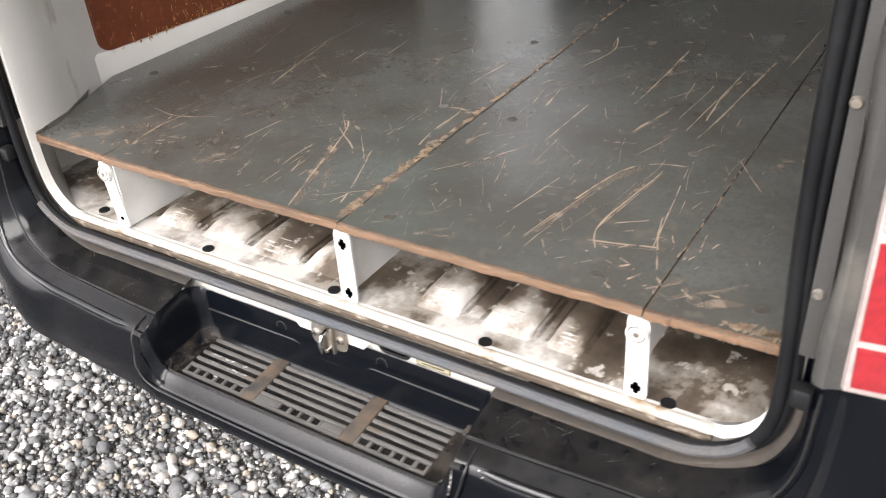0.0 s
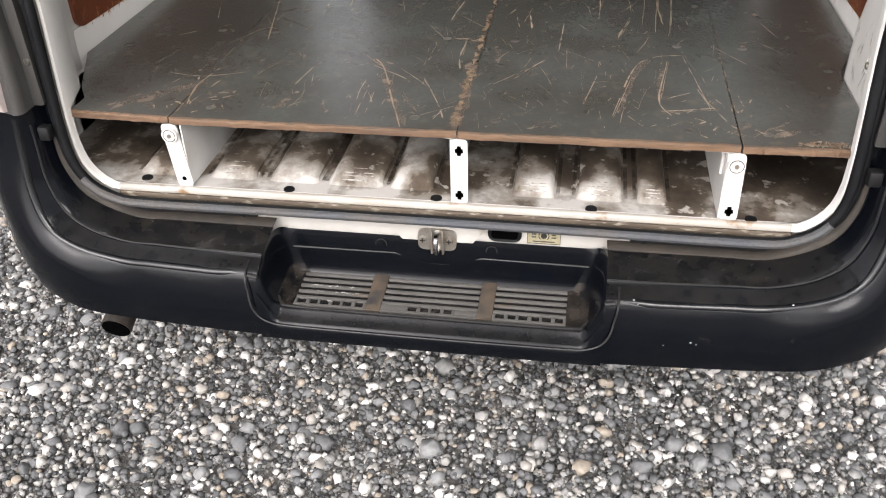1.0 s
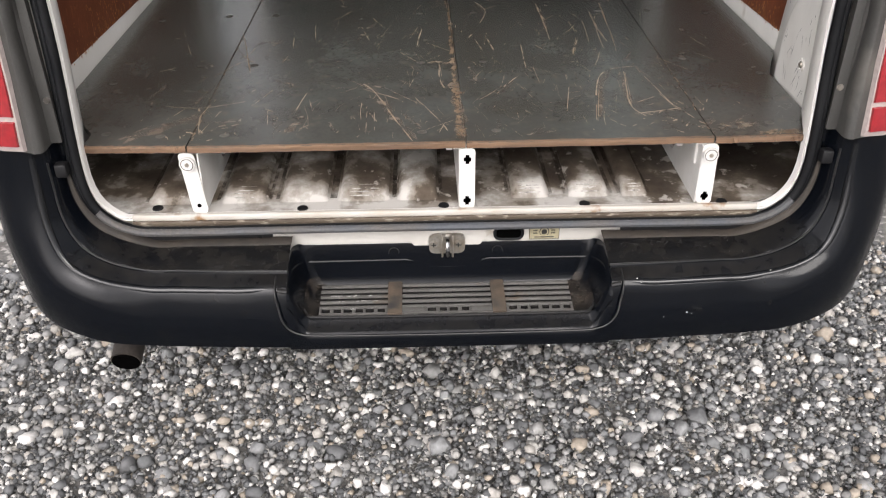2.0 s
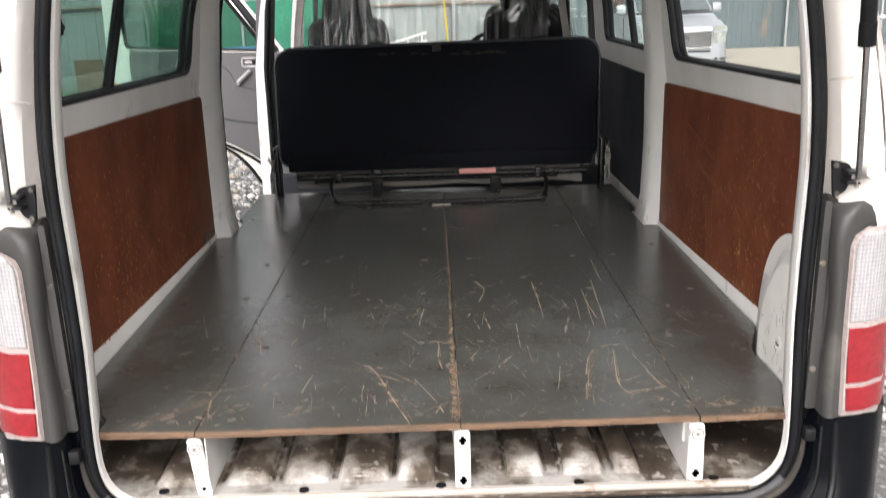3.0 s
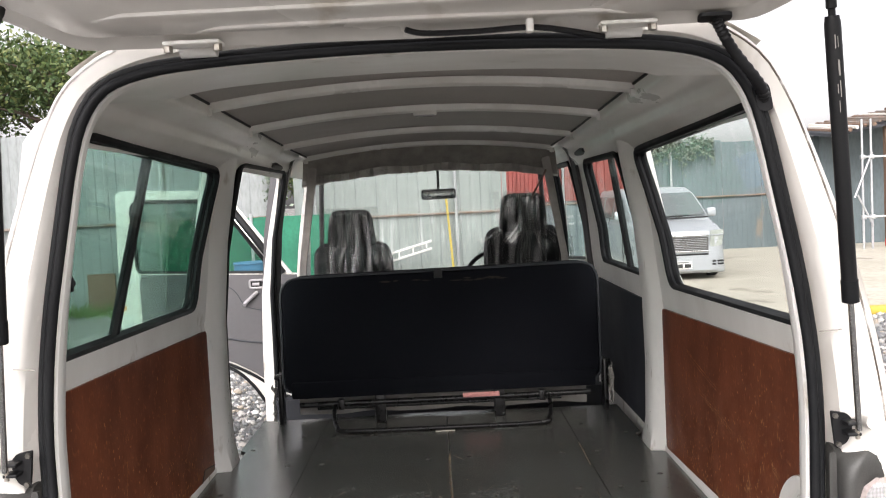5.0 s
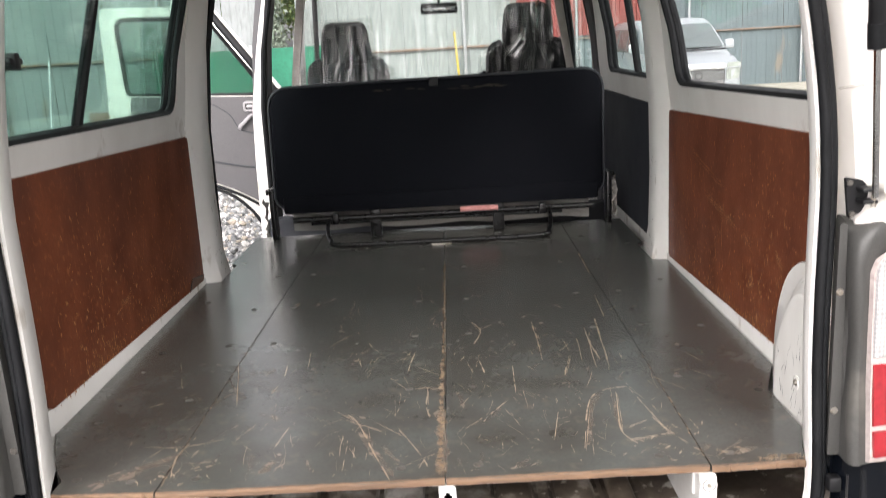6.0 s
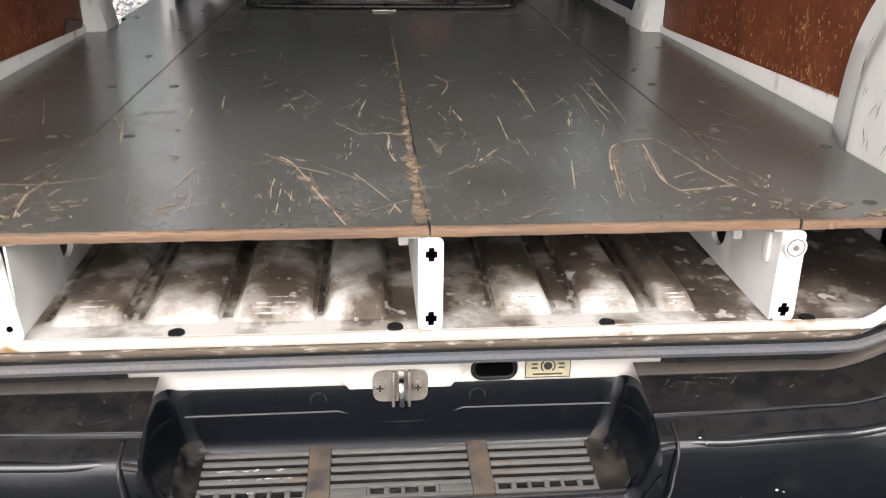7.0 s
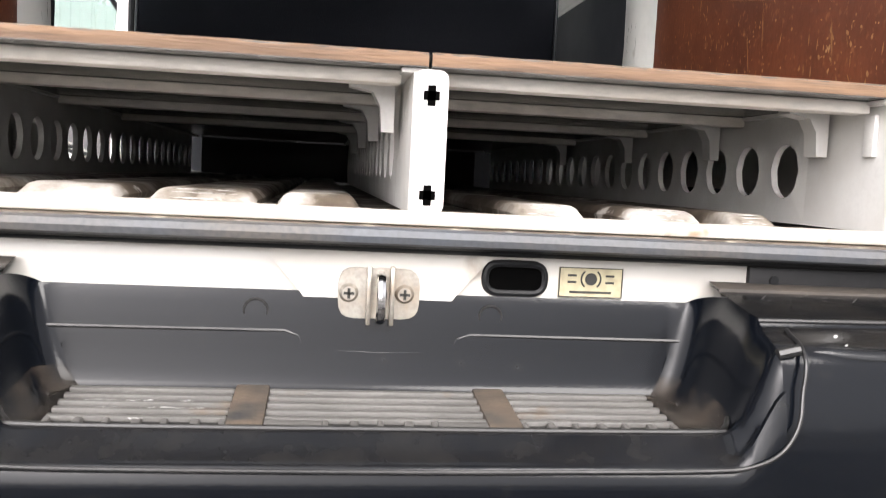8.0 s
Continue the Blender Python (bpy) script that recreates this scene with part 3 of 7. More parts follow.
OUT = [(0.0, 0.535), (0.32, 0.535), (0.60, 0.535), (0.70, 0.545), (0.77, 0.575), (0.815, 0.625), (0.832, 0.72), (0.832, 0.90), (0.826, 1.05), (0.812, 1.20),
       (0.790, 1.32), (0.764, 1.43), (0.738, 1.52), (0.706, 1.62), (0.678, 1.70), (0.648, 1.775), (0.605, 1.85), (0.52, 1.91), (0.40, 1.935), (0.20, 1.95), (0.0, 1.955)]


def full(half):
    return [Vector((x, 0, z)) for x, z in half] + [Vector((-x, 0, z)) for x, z in reversed(half[1:-1])]


def resample(pts, per=3):
    n = len(pts)
    out = []
    for i in range(n):
        p0, p1, p2, p3 = pts[i - 1], pts[i], pts[(i + 1) % n], pts[(i + 2) % n]
        for k in range(per):
            t = k / per
            out.append(0.5 * ((2 * p1) + (p2 - p0) * t + (2 * p0 - 5 * p1 + 4 * p2 - p3) * t * t + (3 * p1 - p0 - 3 * p2 + p3) * t ** 3))
    return out


APERTURE, OUTER = resample(full(HALF)), resample(full(OUT))


def ring_row(f, y, d=0.0, lo=None):
    """Points between the opening (0) and the outside (1), at depth y."""
    row = []
    for a, o in zip(APERTURE, OUTER):
        p = a.lerp(o, f)
        if d:
            c = Vector((0, 0, 1.2))
            p = p + (p - c).normalized() * d
        row.append(Vector((p.x, y if not callable(y) else y(p), p.z)))
    return row


face_y = lambda p: (-0.042 + 0.03 * max(0.0, (p.z - 1.5) / 0.4)) * min(1.0, max(0.0, (p.z - 0.60) / 0.12)) - 0.004 * (p.z < 0.6)
rows = [ring_row(0.02, 0.0), ring_row(0.06, 0.012), ring_row(0.22, 0.012), ring_row(0.30, lambda p: face_y(p) + 0.01), ring_row(0.40, face_y), ring_row(0.82, lambda p: face_y(p) - 0.004),
        ring_row(0.93, lambda p: face_y(p) + 0.006), ring_row(1.0, lambda p: face_y(p) + 0.035), ring_row(1.03, 0.12)]
part("rear_frame", grid(rows, closed_v=True), M["paint"], van, "worn white painted door frame with dirty gutters")

for sgn in (-1, 1):
    seam = [p for p in ring_row(0.80, lambda p: face_y(p) - 0.003) if p.z > 1.16 and p.x * sgn > 0.5]
    seam.sort(key=lambda p: p.z)
    part("body_seam", tube(seam, 0.0022, 6), M["grime"], van, "grimy body seam")

# inner flange and curved return into the load space
inner = []
for y, f, w in ((-0.012, -0.03, 0.0), (-0.010, -0.07, 0.0), (0.004, -0.08, 0.0), (0.10, -0.05, 0.25), (0.20, 0.0, 0.8), (0.27, 0.0, 1.0)):
    row = []
    for a in APERTURE:
        c = Vector((0, 0, 1.2))
        p = a + (a - c).normalized() * f * 0.13
        wl = w if p.z > 0.70 else (1.0 if y > 0.05 else w)
        x = math.copysign(min(abs(p.x) + (wall_x(p.z) - abs(p.x)) * wl, 0.80), p.x) if abs(p.x) > 0.5 else p.x
        row.append(Vector((x, y, max(p.z, 0.560 if y > 0.05 else 0.578 if y > -0.011 else 0.572))))
    inner.append(row)
part("inner_frame", grid(inner, closed_v=True), M["inner"], van, "white inner lip with chipped paint")


def seal_path(d, y, foot=None):
    c = Vector((0, 0, 1.2))
    foot = d if foot is None else foot
    k = lambda z: min(1.0, max(0.0, (z - 0.57) / 0.12))
    return [a + (a - c).normalized() * (foot + (d - foot) * k(a.z)) + Vector((0, y, 0)) for a in APERTURE]


bm = tube(seal_path(-0.0015, -0.030, -0.004), 0.0085, 10, True)
tube(seal_path(0.0105, -0.024, 0.001), 0.0080, 10, True, bm=bm)
part("door_seal", bm, M["rubber"], van, "black rubber door seal round the opening")
low = [p for p in seal_path(-0.006, -0.040) if p.z < 0.62]
low.sort(key=lambda p: p.x)
part("sill_seal", tube(low, 0.0065, 8, squash=1.2), M["seal_grey"], van, "dusty grey rubber lip along the sill")

# floor of the load space with pressed ribs
RIBS = [(-0.535, 0.10), (-0.398, 0.095), (-0.279, 0.10), (-0.161, 0.108), (-0.056, 0.085), (0.165, 0.080), (0.282, 0.085), (0.373, 0.055)]
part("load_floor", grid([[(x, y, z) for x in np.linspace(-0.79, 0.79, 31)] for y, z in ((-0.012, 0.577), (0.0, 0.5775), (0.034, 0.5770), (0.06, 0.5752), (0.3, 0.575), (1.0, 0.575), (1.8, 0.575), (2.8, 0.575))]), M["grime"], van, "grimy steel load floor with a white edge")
for cx, w in RIBS:
    rows = []
    for y, k in ((0.036, 0.0), (0.042, 0.10), (0.050, 0.36), (0.060, 0.70), (0.070, 0.93), (0.076, 0.99), (0.090, 1.0), (0.3, 1.0), (1.0, 1.0), (2.2, 1.0), (2.75, 1.0)):
        rows.append([(cx + w * u * (0.60 - 0.10 * k * (abs(u) > 0.8)), y, 0.5752 + 0.017 * k * h) for u, h in ((-1.0, 0.0), (-0.86, 0.10), (-0.74, 0.45), (-0.64, 0.86), (-0.54, 0.99), (-0.25, 1.0), (0.0, 0.99), (0.25, 1.0), (0.54, 0.99), (0.64, 0.86), (0.74, 0.45), (0.86, 0.10), (1.0, 0.0))])
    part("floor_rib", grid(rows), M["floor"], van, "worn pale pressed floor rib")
    for sgn in (-1, 1):
        x = cx + sgn * w * 0.535
        part("dirt_line", grid([[(x - 0.0035, y, 0.5768), (x + 0.0035, y, 0.5768)] for y in (0.055, 0.2, 0.6, 1.2)]), M["dirt_line"], van, "dark grime along the rib's foot")["kind"] = "stuff"
rng = random.Random(77)
for cx, reach in ((0.165, 0.024), (0.282, 0.025), (0.373, 0.013), (-0.161, 0.030), (-0.398, 0.022)):
    for y, z in ((0.0525, 0.5826), (0.0600, 0.5877), (0.0665, 0.5905), (0.0800, 0.5925)):
        rows = []
        for k in range(8):
            x, h = cx - reach + 2 * reach * k / 7 + rng.uniform(-0.002, 0.002), 0.0016 * math.sin(math.pi * (k + 0.5) / 8) * rng.uniform(0.5, 1.2)
            rows.append([(x, y - h, z + 0.0006 - h * 0.45 * (y < 0.07)), (x, y + h, z + 0.0006 + h * 0.45 * (y < 0.07))])
        part("scraped_paint", grid(rows), M["scrape"], van, "bright scraped paint on the rib's end")
bm = bmesh.new()
for x, y in ((-0.56, 0.025), (-0.279, 0.014), (-0.006, 0.015), (0.268, 0.011), (0.536, 0.010)):
    b = bmesh.ops.create_cone(bm, cap_ends=True, segments=16, radius1=0.0108, radius2=0.0100, depth=0.003)
    bmesh.ops.translate(bm, verts=b["verts"], vec=(x, y, 0.5782))
    part("drain_plug", bm, M["black"], van, "black rubber floor plug")
    bm = bmesh.new()
bm.free()
part("sill_edge", boxes(((-0.60, -0.014, 0.570), (0.60, -0.002, 0.5835)), bev=0.004), M["sill"], van, "bright chipped white sill edge")
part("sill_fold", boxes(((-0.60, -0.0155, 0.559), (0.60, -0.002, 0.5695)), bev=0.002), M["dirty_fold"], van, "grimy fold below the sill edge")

# lower rear panel with lock striker, oval slot and sticker
part("rear_panel", boxes(((-0.345, -0.008, 0.44), (0.345, 0.02, 0.552)), bev=0.003), M["panel"], van, "white lower rear panel")
bulge = rounded([(-0.105, -0.0085, 0.551), (-0.066, -0.0085, 0.508), (-0.048, -0.0085, 0.481), (0.046, -0.0085, 0.481), (0.064, -0.0085, 0.508), (0.103, -0.0085, 0.551)], [0.006, 0.022, 0.014, 0.014, 0.022, 0.006], 6, 2)
mount = slab(bulge, (0, -0.006, 0))
bmesh.ops.bevel(mount, geom=[e for e in mount.edges if all(v.co.y < -0.014 for v in e.verts)], offset=0.003, segments=2, affect="EDGES")
part("striker_mount", mount, M["panel"], van, "white pressed lock mount")
for sx in (-1, 1):
    part("black_end_cover", boxes(((min(sx * 0.338, sx * 0.62), -0.014, 0.515), (max(sx * 0.338, sx * 0.62), 0.0, 0.548)), bev=0.003), M["black"], van)
    bm = bmesh.new()
    tube([(sx * 0.362, -0.0155, 0.534), (sx * 0.362, -0.012, 0.534)], 0.0045, 12, bm=bm)
    part("clip", bm, M["rubber"], van)
plate = rounded([(-0.036, -0.015, 0.533), (-0.036, -0.015, 0.489), (0.034, -0.015, 0.489), (0.034, -0.015, 0.533)], 0.014, 5, 1)
striker = part("lock_striker", slab(plate, (0, -0.004, 0)), M["metal"], van, "worn steel lock striker plate")
part("striker_channel", boxes(((-0.012, -0.026, 0.484), (-0.008, -0.018, 0.535)), ((0.008, -0.026, 0.484), (0.012, -0.018, 0.535)), bev=0.001), M["metal"], striker)
part("striker_loop", tube(smooth_path([(0, -0.018, 0.527), (0, -0.036, 0.524), (0, -0.042, 0.508), (0, -0.036, 0.492), (0, -0.018, 0.489)], 4), 0.0042, 8), M["chrome"], striker)
for x in (-0.027, 0.021):
    part("bolt", screw(x, -0.021, 0.511, "-y", 0.0085), M["metal"], striker)
    part("bolt_slot", boxes(((x - 0.0045, -0.0241, 0.5098), (x + 0.0045, -0.0236, 0.5122)), ((x - 0.0012, -0.0241, 0.5065), (x + 0.0012, -0.0236, 0.5155))), M["ink"], striker)
slot = rounded([(0.093, -0.009, 0.540), (0.093, -0.009, 0.514), (0.147, -0.009, 0.514), (0.147, -0.009, 0.540)], 0.0125, 6, 2)
rim = part("oval_slot", tube(slot, 0.0035, 8, True), M["rubber"], van, "black rubber rimmed oval slot")
# Black plate in place of the slot's dark depth.
part("slot_hole", slab(slot, (0, -0.0015, 0)), M["hole_black"], rim)
stick = part("sticker", boxes(((0.160, -0.0100, 0.5125), (0.219, -0.0085, 0.539))), M["label"], van, "yellow warning sticker with brake symbol")
bm = boxes(((0.160, -0.0108, 0.5385), (0.219, -0.0100, 0.5393)), ((0.160, -0.0108, 0.5122), (0.219, -0.0100, 0.513)), ((0.160, -0.0108, 0.5122), (0.1608, -0.01, 0.539)), ((0.2182, -0.0108, 0.5122), (0.219, -0.01, 0.539)),
           ((0.168, -0.0106, 0.531), (0.176, -0.01, 0.533)), ((0.168, -0.0106, 0.525), (0.176, -0.01, 0.527)), ((0.203, -0.0106, 0.531), (0.211, -0.01, 0.533)), ((0.203, -0.0106, 0.525), (0.211, -0.01, 0.527)), ((0.170, -0.0106, 0.516), (0.209, -0.01, 0.518)))
part("print_bars", bm, M["ink"], stick)
bm = bmesh.new()
cx, cz = 0.1895, 0.529
tube([(cx, -0.0112, cz), (cx, -0.0100, cz)], 0.0055, 16, bm=bm)
for s in (0, 180):
    pts = [(cx + 0.009 * math.cos(radians(a + s)), -0.0104, cz + 0.009 * math.sin(radians(a + s))) for a in range(-50, 51, 20)]
    tube(pts, 0.0008, 6, bm=bm)
part("brake_symbol", bm, M["ink"], stick)

# ---- rear bumper ----
def joined(*bms):
    """Several bmeshes as one, with coinciding edges sewn together."""
    out = bmesh.new()
    for b in bms:
        me = bpy.data.meshes.new("piece")
        b.to_mesh(me)
        b.free()
        out.from_mesh(me)
        bpy.data.meshes.remove(me)
    bmesh.ops.remove_doubles(out, verts=out.verts, dist=1e-5)
    return out


# profiles from the back edge over the ledge, shoulder and face to the lower rim, beside the step and in the step
LEDGE = [(-0.012, 0.527), (-0.016, 0.5268), (-0.022, 0.526), (-0.032, 0.5245), (-0.052, 0.521), (-0.072, 0.5175), (-0.090, 0.514), (-0.108, 0.5125), (-0.1110, 0.5105), (-0.1125, 0.5060), (-0.122, 0.5005), (-0.136, 0.4950), (-0.1435, 0.4905), (-0.1500, 0.4800),
         (-0.1530, 0.464), (-0.163, 0.440), (-0.165, 0.400), (-0.160, 0.370), (-0.09, 0.355)]
STEP = [(-0.010, 0.514), (-0.013, 0.509), (-0.0135, 0.500), (-0.0145, 0.482), (-0.0190, 0.4745), (-0.0215, 0.450), (-0.0255, 0.4335), (-0.034, 0.4265), (-0.080, 0.4225), (-0.124, 0.4185), (-0.1315, 0.4195), (-0.1365, 0.4255), (-0.1415, 0.4225), (-0.149, 0.4120),
        (-0.157, 0.409), (-0.163, 0.402), (-0.166, 0.385), (-0.161, 0.370), (-0.09, 0.355)]
WX, WF = 0.3015, 0.2620
SIDE = [(0.0, 0.0), (0.05, 0.035), (0.16, 0.14), (0.30, 0.34), (0.46, 0.58), (0.62, 0.79), (0.76, 0.915), (0.88, 0.975), (1.0, 1.0)]
at_profile = lambda prof, y, up: float(np.interp(-y, [-p[0] for p in prof[up:15]], [p[1] for p in prof[up:15]]))


def column(x):
    """The bumper's section beside the step."""
    back = 0.022 * (x / 0.57) ** 2
    near = min(1.0, max(0.0, 1 - (x - 0.345) / 0.035))
    return [Vector((x, y + back * min(1.0, max(0.0, (i - 3) / 5)), z + (0.0035 * near if i in (11, 12) else 0.002 * near if i in (10, 13) else 0))) for i, (y, z) in enumerate(LEDGE)]


IN = [(0.62, -0.014, 0.556), (0.66, -0.014, 0.585), (0.683, -0.014, 0.635), (0.688, -0.014, 0.69), (0.690, -0.014, 0.748)]
LM = [(0.625, -0.082, 0.528), (0.677, -0.070, 0.557), (0.703, -0.060, 0.613), (0.709, -0.050, 0.68), (0.711, -0.046, 0.748)]
ED = [(0.645, -0.118, 0.508), (0.703, -0.104, 0.539), (0.730, -0.085, 0.604), (0.736, -0.068, 0.68), (0.736, -0.060, 0.748)]
FM = [(0.658, -0.140, 0.47), (0.748, -0.115, 0.505), (0.790, -0.085, 0.585), (0.806, -0.062, 0.67), (0.810, -0.052, 0.745)]
RM = [(0.665, -0.138, 0.385), (0.775, -0.088, 0.405), (0.838, -0.020, 0.475), (0.860, 0.02, 0.62), (0.864, 0.03, 0.745)]
BK = [(0.63, -0.05, 0.365), (0.77, 0.05, 0.38), (0.850, 0.20, 0.44), (0.868, 0.30, 0.60), (0.870, 0.32, 0.745)]
right = [column(x) for x in (WX, 0.312, 0.325, 0.345, 0.358, 0.371, 0.39, 0.42, 0.46, 0.51, 0.565)]
for a, b, c, d, e, f in zip(IN, LM, ED, FM, RM, BK):
    a, b, c, d, e, f = (Vector(v) for v in (a, b, c, d, e, f))
    away = Vector((b.x, 0, b.z - 1.2)).normalized()
    low = b + away * 0.009 + Vector((0, -0.003, 0))
    dip = away * 0.006
    right.append([a, a.lerp(b, 0.06), a.lerp(b, 0.12) + dip, a.lerp(b, 0.25) + dip * 0.9, a.lerp(b, 0.45) + dip * 0.6, a.lerp(b, 0.65) + dip * 0.3, a.lerp(b, 0.82), b, b.lerp(low, 0.4) + Vector((0, -0.002, 0)), low, low.lerp(c, 0.35), low.lerp(c, 0.8) - dip * 0.3,
                  c, c.lerp(d, 0.16) + Vector((0, -0.004, 0)), c.lerp(d, 0.5) + Vector((0, -0.005, 0)), d, d.lerp(e, 0.5) + Vector((0.006, -0.006, 0)), e, f])
shell = []
for j in range(len(LEDGE)):
    shell.append([c[j] for c in right[:9]] + smooth_path([c[j] for c in right[9:]], 4))
flip = lambda p: Vector((-p.x, p.y, p.z))
# side and back walls of the step, along a U from the face round the back
track = [(y, WX, WF) for y in (-0.157, -0.153, -0.149, -0.1415, -0.1365, -0.1315, -0.122, -0.1125, -0.104, -0.090, -0.072, -0.060, -0.050)]
well = [[Vector((xt - (xt - xf) * s, y, at_profile(LEDGE, y, 3) * (1 - u) + at_profile(STEP, y, 6) * u)) for s, u in SIDE] for y, xt, xf in track]
for k in range(1, 7):
    g = radians(15 * k)
    top, foot = Vector((WX - 0.022 * (1 - math.cos(g)), -0.050 + 0.037 * math.sin(g), 0)), Vector((WF - 0.022 * (1 - math.cos(g)), -0.056 + 0.024 * math.sin(g), 0))
    zt = 0.5205 + (0.511 - 0.5205) * (k / 6) ** 2
    well.append([Vector((*(top.lerp(foot, s).xy), zt * (1 - u) + 0.4265 * u)) for s, u in SIDE])
well += [[Vector((x, q.y, q.z)) for q in well[-1]] for x in np.linspace(0.26, -0.26, 15)]
half_well = well[:19]
well += [[flip(p) for p in r] for r in reversed(half_well)]
xs = list(np.linspace(-WF, WF, 13))
floor_pan = grid([[(x, y, z) for x in xs] for y, z in [(-0.026, 0.4272)] + STEP[7:15]])
edge = [p for p in half_well[0]]
edge = edge + [Vector((x, -0.157, 0.409)) for x in xs[-2:0:-1]] + [flip(p) for p in reversed(half_well[0])]
face = [edge]
for j in range(15, 19):
    face.append([Vector((p.x, *(Vector(STEP[j]) + (Vector(LEDGE[j]) - Vector(STEP[j])) * ((p.z - 0.409) / 0.057)))) for p in edge])
bumper = part("rear_bumper", joined(grid(shell), grid([[flip(p) for p in r] for r in shell]), grid(well), floor_pan, grid(face)), M["bumper"], van, "black plastic rear bumper with dusty step")
# crisp front edge of the ledge, rounded shoulder and raised dusty strip along the seal, on both sides
for turn in (lambda p: p, flip):
    line = [turn(p) for p in shell[8][:-2]]
    part("ledge_edge", tube(line, 0.0020, 8), M["lip"], bumper, "rubbed ledge edge")
    line = shell[12][2:-1]
    n = len(line)
    part("shoulder_ridge", tube([turn(p + Vector((0, 0.0054, -0.0056))) for p in line], [0.0090 * min(1.0, 0.80 + 0.07 * k, 0.7 + (n - k) / 20) for k in range(n)], 12), M["ridge"], bumper, "shiny rounded shoulder")
    rows = [[], [], [], []]
    for a, b in zip(shell[0], shell[4]):
        up = Vector((0, 0, 1.2)) - Vector((a.x, 0, a.z))
        up = up.normalized() * 0.0045
        for r, p in zip(rows, (a + up, a.lerp(b, 0.50) + up, a.lerp(b, 0.54) + up * 0.8, a.lerp(b, 0.56) - up * 0.8)):
            r.append(turn(p))
    part("ledge_strip", grid([r[:-4] for r in rows]), M["dust_strip"], bumper, "brown dusty raised strip along the ledge's back")
# fine scratches and scuffs worn into the ledge tops
rng = random.Random(52)
for turn in (lambda p: p, flip):
    bm = bmesh.new()
    for k in range(90):
        x, y, ln, w = rng.uniform(0.315, 0.60), rng.uniform(-0.104, -0.034), rng.choice((0.003, 0.005, 0.009, 0.018)), rng.choice((0.0003, 0.0005, 0.0009))
        a = rng.gauss(0.4, 0.9)
        q = [(x - math.cos(a) * ln, y - math.sin(a) * ln), (x - math.sin(a) * w, y + math.cos(a) * w), (x + math.cos(a) * ln, y + math.sin(a) * ln), (x + math.sin(a) * w, y - math.cos(a) * w)]
        if all(-0.105 < v < -0.032 for u, v in q):
            bm.faces.new([bm.verts.new(turn(Vector((u, v + 0.012 * (u / 0.57) ** 2, at_profile(LEDGE, v, 3) + 0.0012)))) for u, v in q])
    part("ledge_scuff", bm, M["plastic_scuff"], bumper, "fine pale scratches on the ledge", smooth=False)["kind"] = "stuff"
# step grating
level = lambda y: 0.4305 + (y + 0.034) * 0.09


def tread(name, x0, x1, y0, y1, stone="dusty", rise=0.0, label=""):
    bm = boxes(((x0, y0, -0.008), (x1, y1, rise)), bev=0.0016)
    for v in bm.verts:
        v.co.z += level(v.co.y)
    return part(name, bm, M[stone], bumper, label)


for x0, x1, teeth in ((-0.249, -0.118, 6), (-0.090, 0.083, 4), (0.110, 0.238, 6)):
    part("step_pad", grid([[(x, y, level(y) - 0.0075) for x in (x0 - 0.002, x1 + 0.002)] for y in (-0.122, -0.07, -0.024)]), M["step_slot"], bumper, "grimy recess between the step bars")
    for k in range(5):
        tread("step_bar", x0, x1, -0.0412 - k * 0.0158, -0.0346 - k * 0.0158)
    tread("step_bar", x0, x1, -0.1235, -0.1175)
    xa, xb = (x0, x1) if teeth == 6 else (x0 + 0.044, x1 - 0.040)
    if teeth == 4:
        for u, v in ((x0, xa), (xb, x1)):
            tread("step_block", u, v, -0.1185, -0.1050, "dusty")
    for k in range(teeth + 1):
        x = xa + (xb - xa - 0.005) * k / teeth
        tread("step_tooth", x, x + 0.005 + 0.002 * (k % 2), -0.1185, -0.1050)
for x0, x1 in ((-0.118, -0.090), (0.083, 0.110)):
    tread("step_divider", x0, x1, -0.1235, -0.0240, "rusty_dust", 0.0004, "brown dusty step floor between the bars")
tread("step_back_strip", -0.249, 0.238, -0.0285, -0.0200, "rusty_dust", -0.0002, "brown dust along the step's back")
# dust gathered in the corners beside and behind the grating
for turn, x_in in ((lambda p: p, 0.2375), (flip, 0.2485)):
    rows = []
    for r in half_well[5:]:
        q = [r[k] + (Vector((0, -0.1, 0.55)) - r[k]).normalized() * 0.0006 for k in (5, 6, 7, 8)]
        end = Vector((x_in, min(q[-1].y, -0.030), level(min(q[-1].y, -0.030)) - 0.0002))
        q += [q[-1].lerp(end, 0.5), end]
        rows.append([turn(p) for p in q])
    part("corner_dust", grid(rows), M["dust_film"], bumper, "brown dust gathered in the step's corner")["kind"] = "stuff"
smear = random.Random(12)
for y, spans in ((-0.0728, ((-0.232, -0.205), (-0.200, -0.168), (-0.160, -0.146))), (-0.0886, ((-0.216, -0.199), (-0.192, -0.152), (-0.148, -0.136))), (-0.1120, ((-0.190, -0.178),))):
    for x0, x1 in spans:
        rows = []
        for k in range(9):
            x, w = x0 + (x1 - x0) * k / 8, 0.0024 * math.sin(math.pi * (k + 0.4) / 9) * smear.uniform(0.35, 1.0)
            c = y + 0.0028 + smear.uniform(-0.0012, 0.0012)
            rows.append([(x, c - w, level(c) + 0.0004), (x, c + w, level(c) + 0.0004)])
        part("paint_smear", grid(rows), M["paint_film"], bumper, "white paint smeared on the step bars")
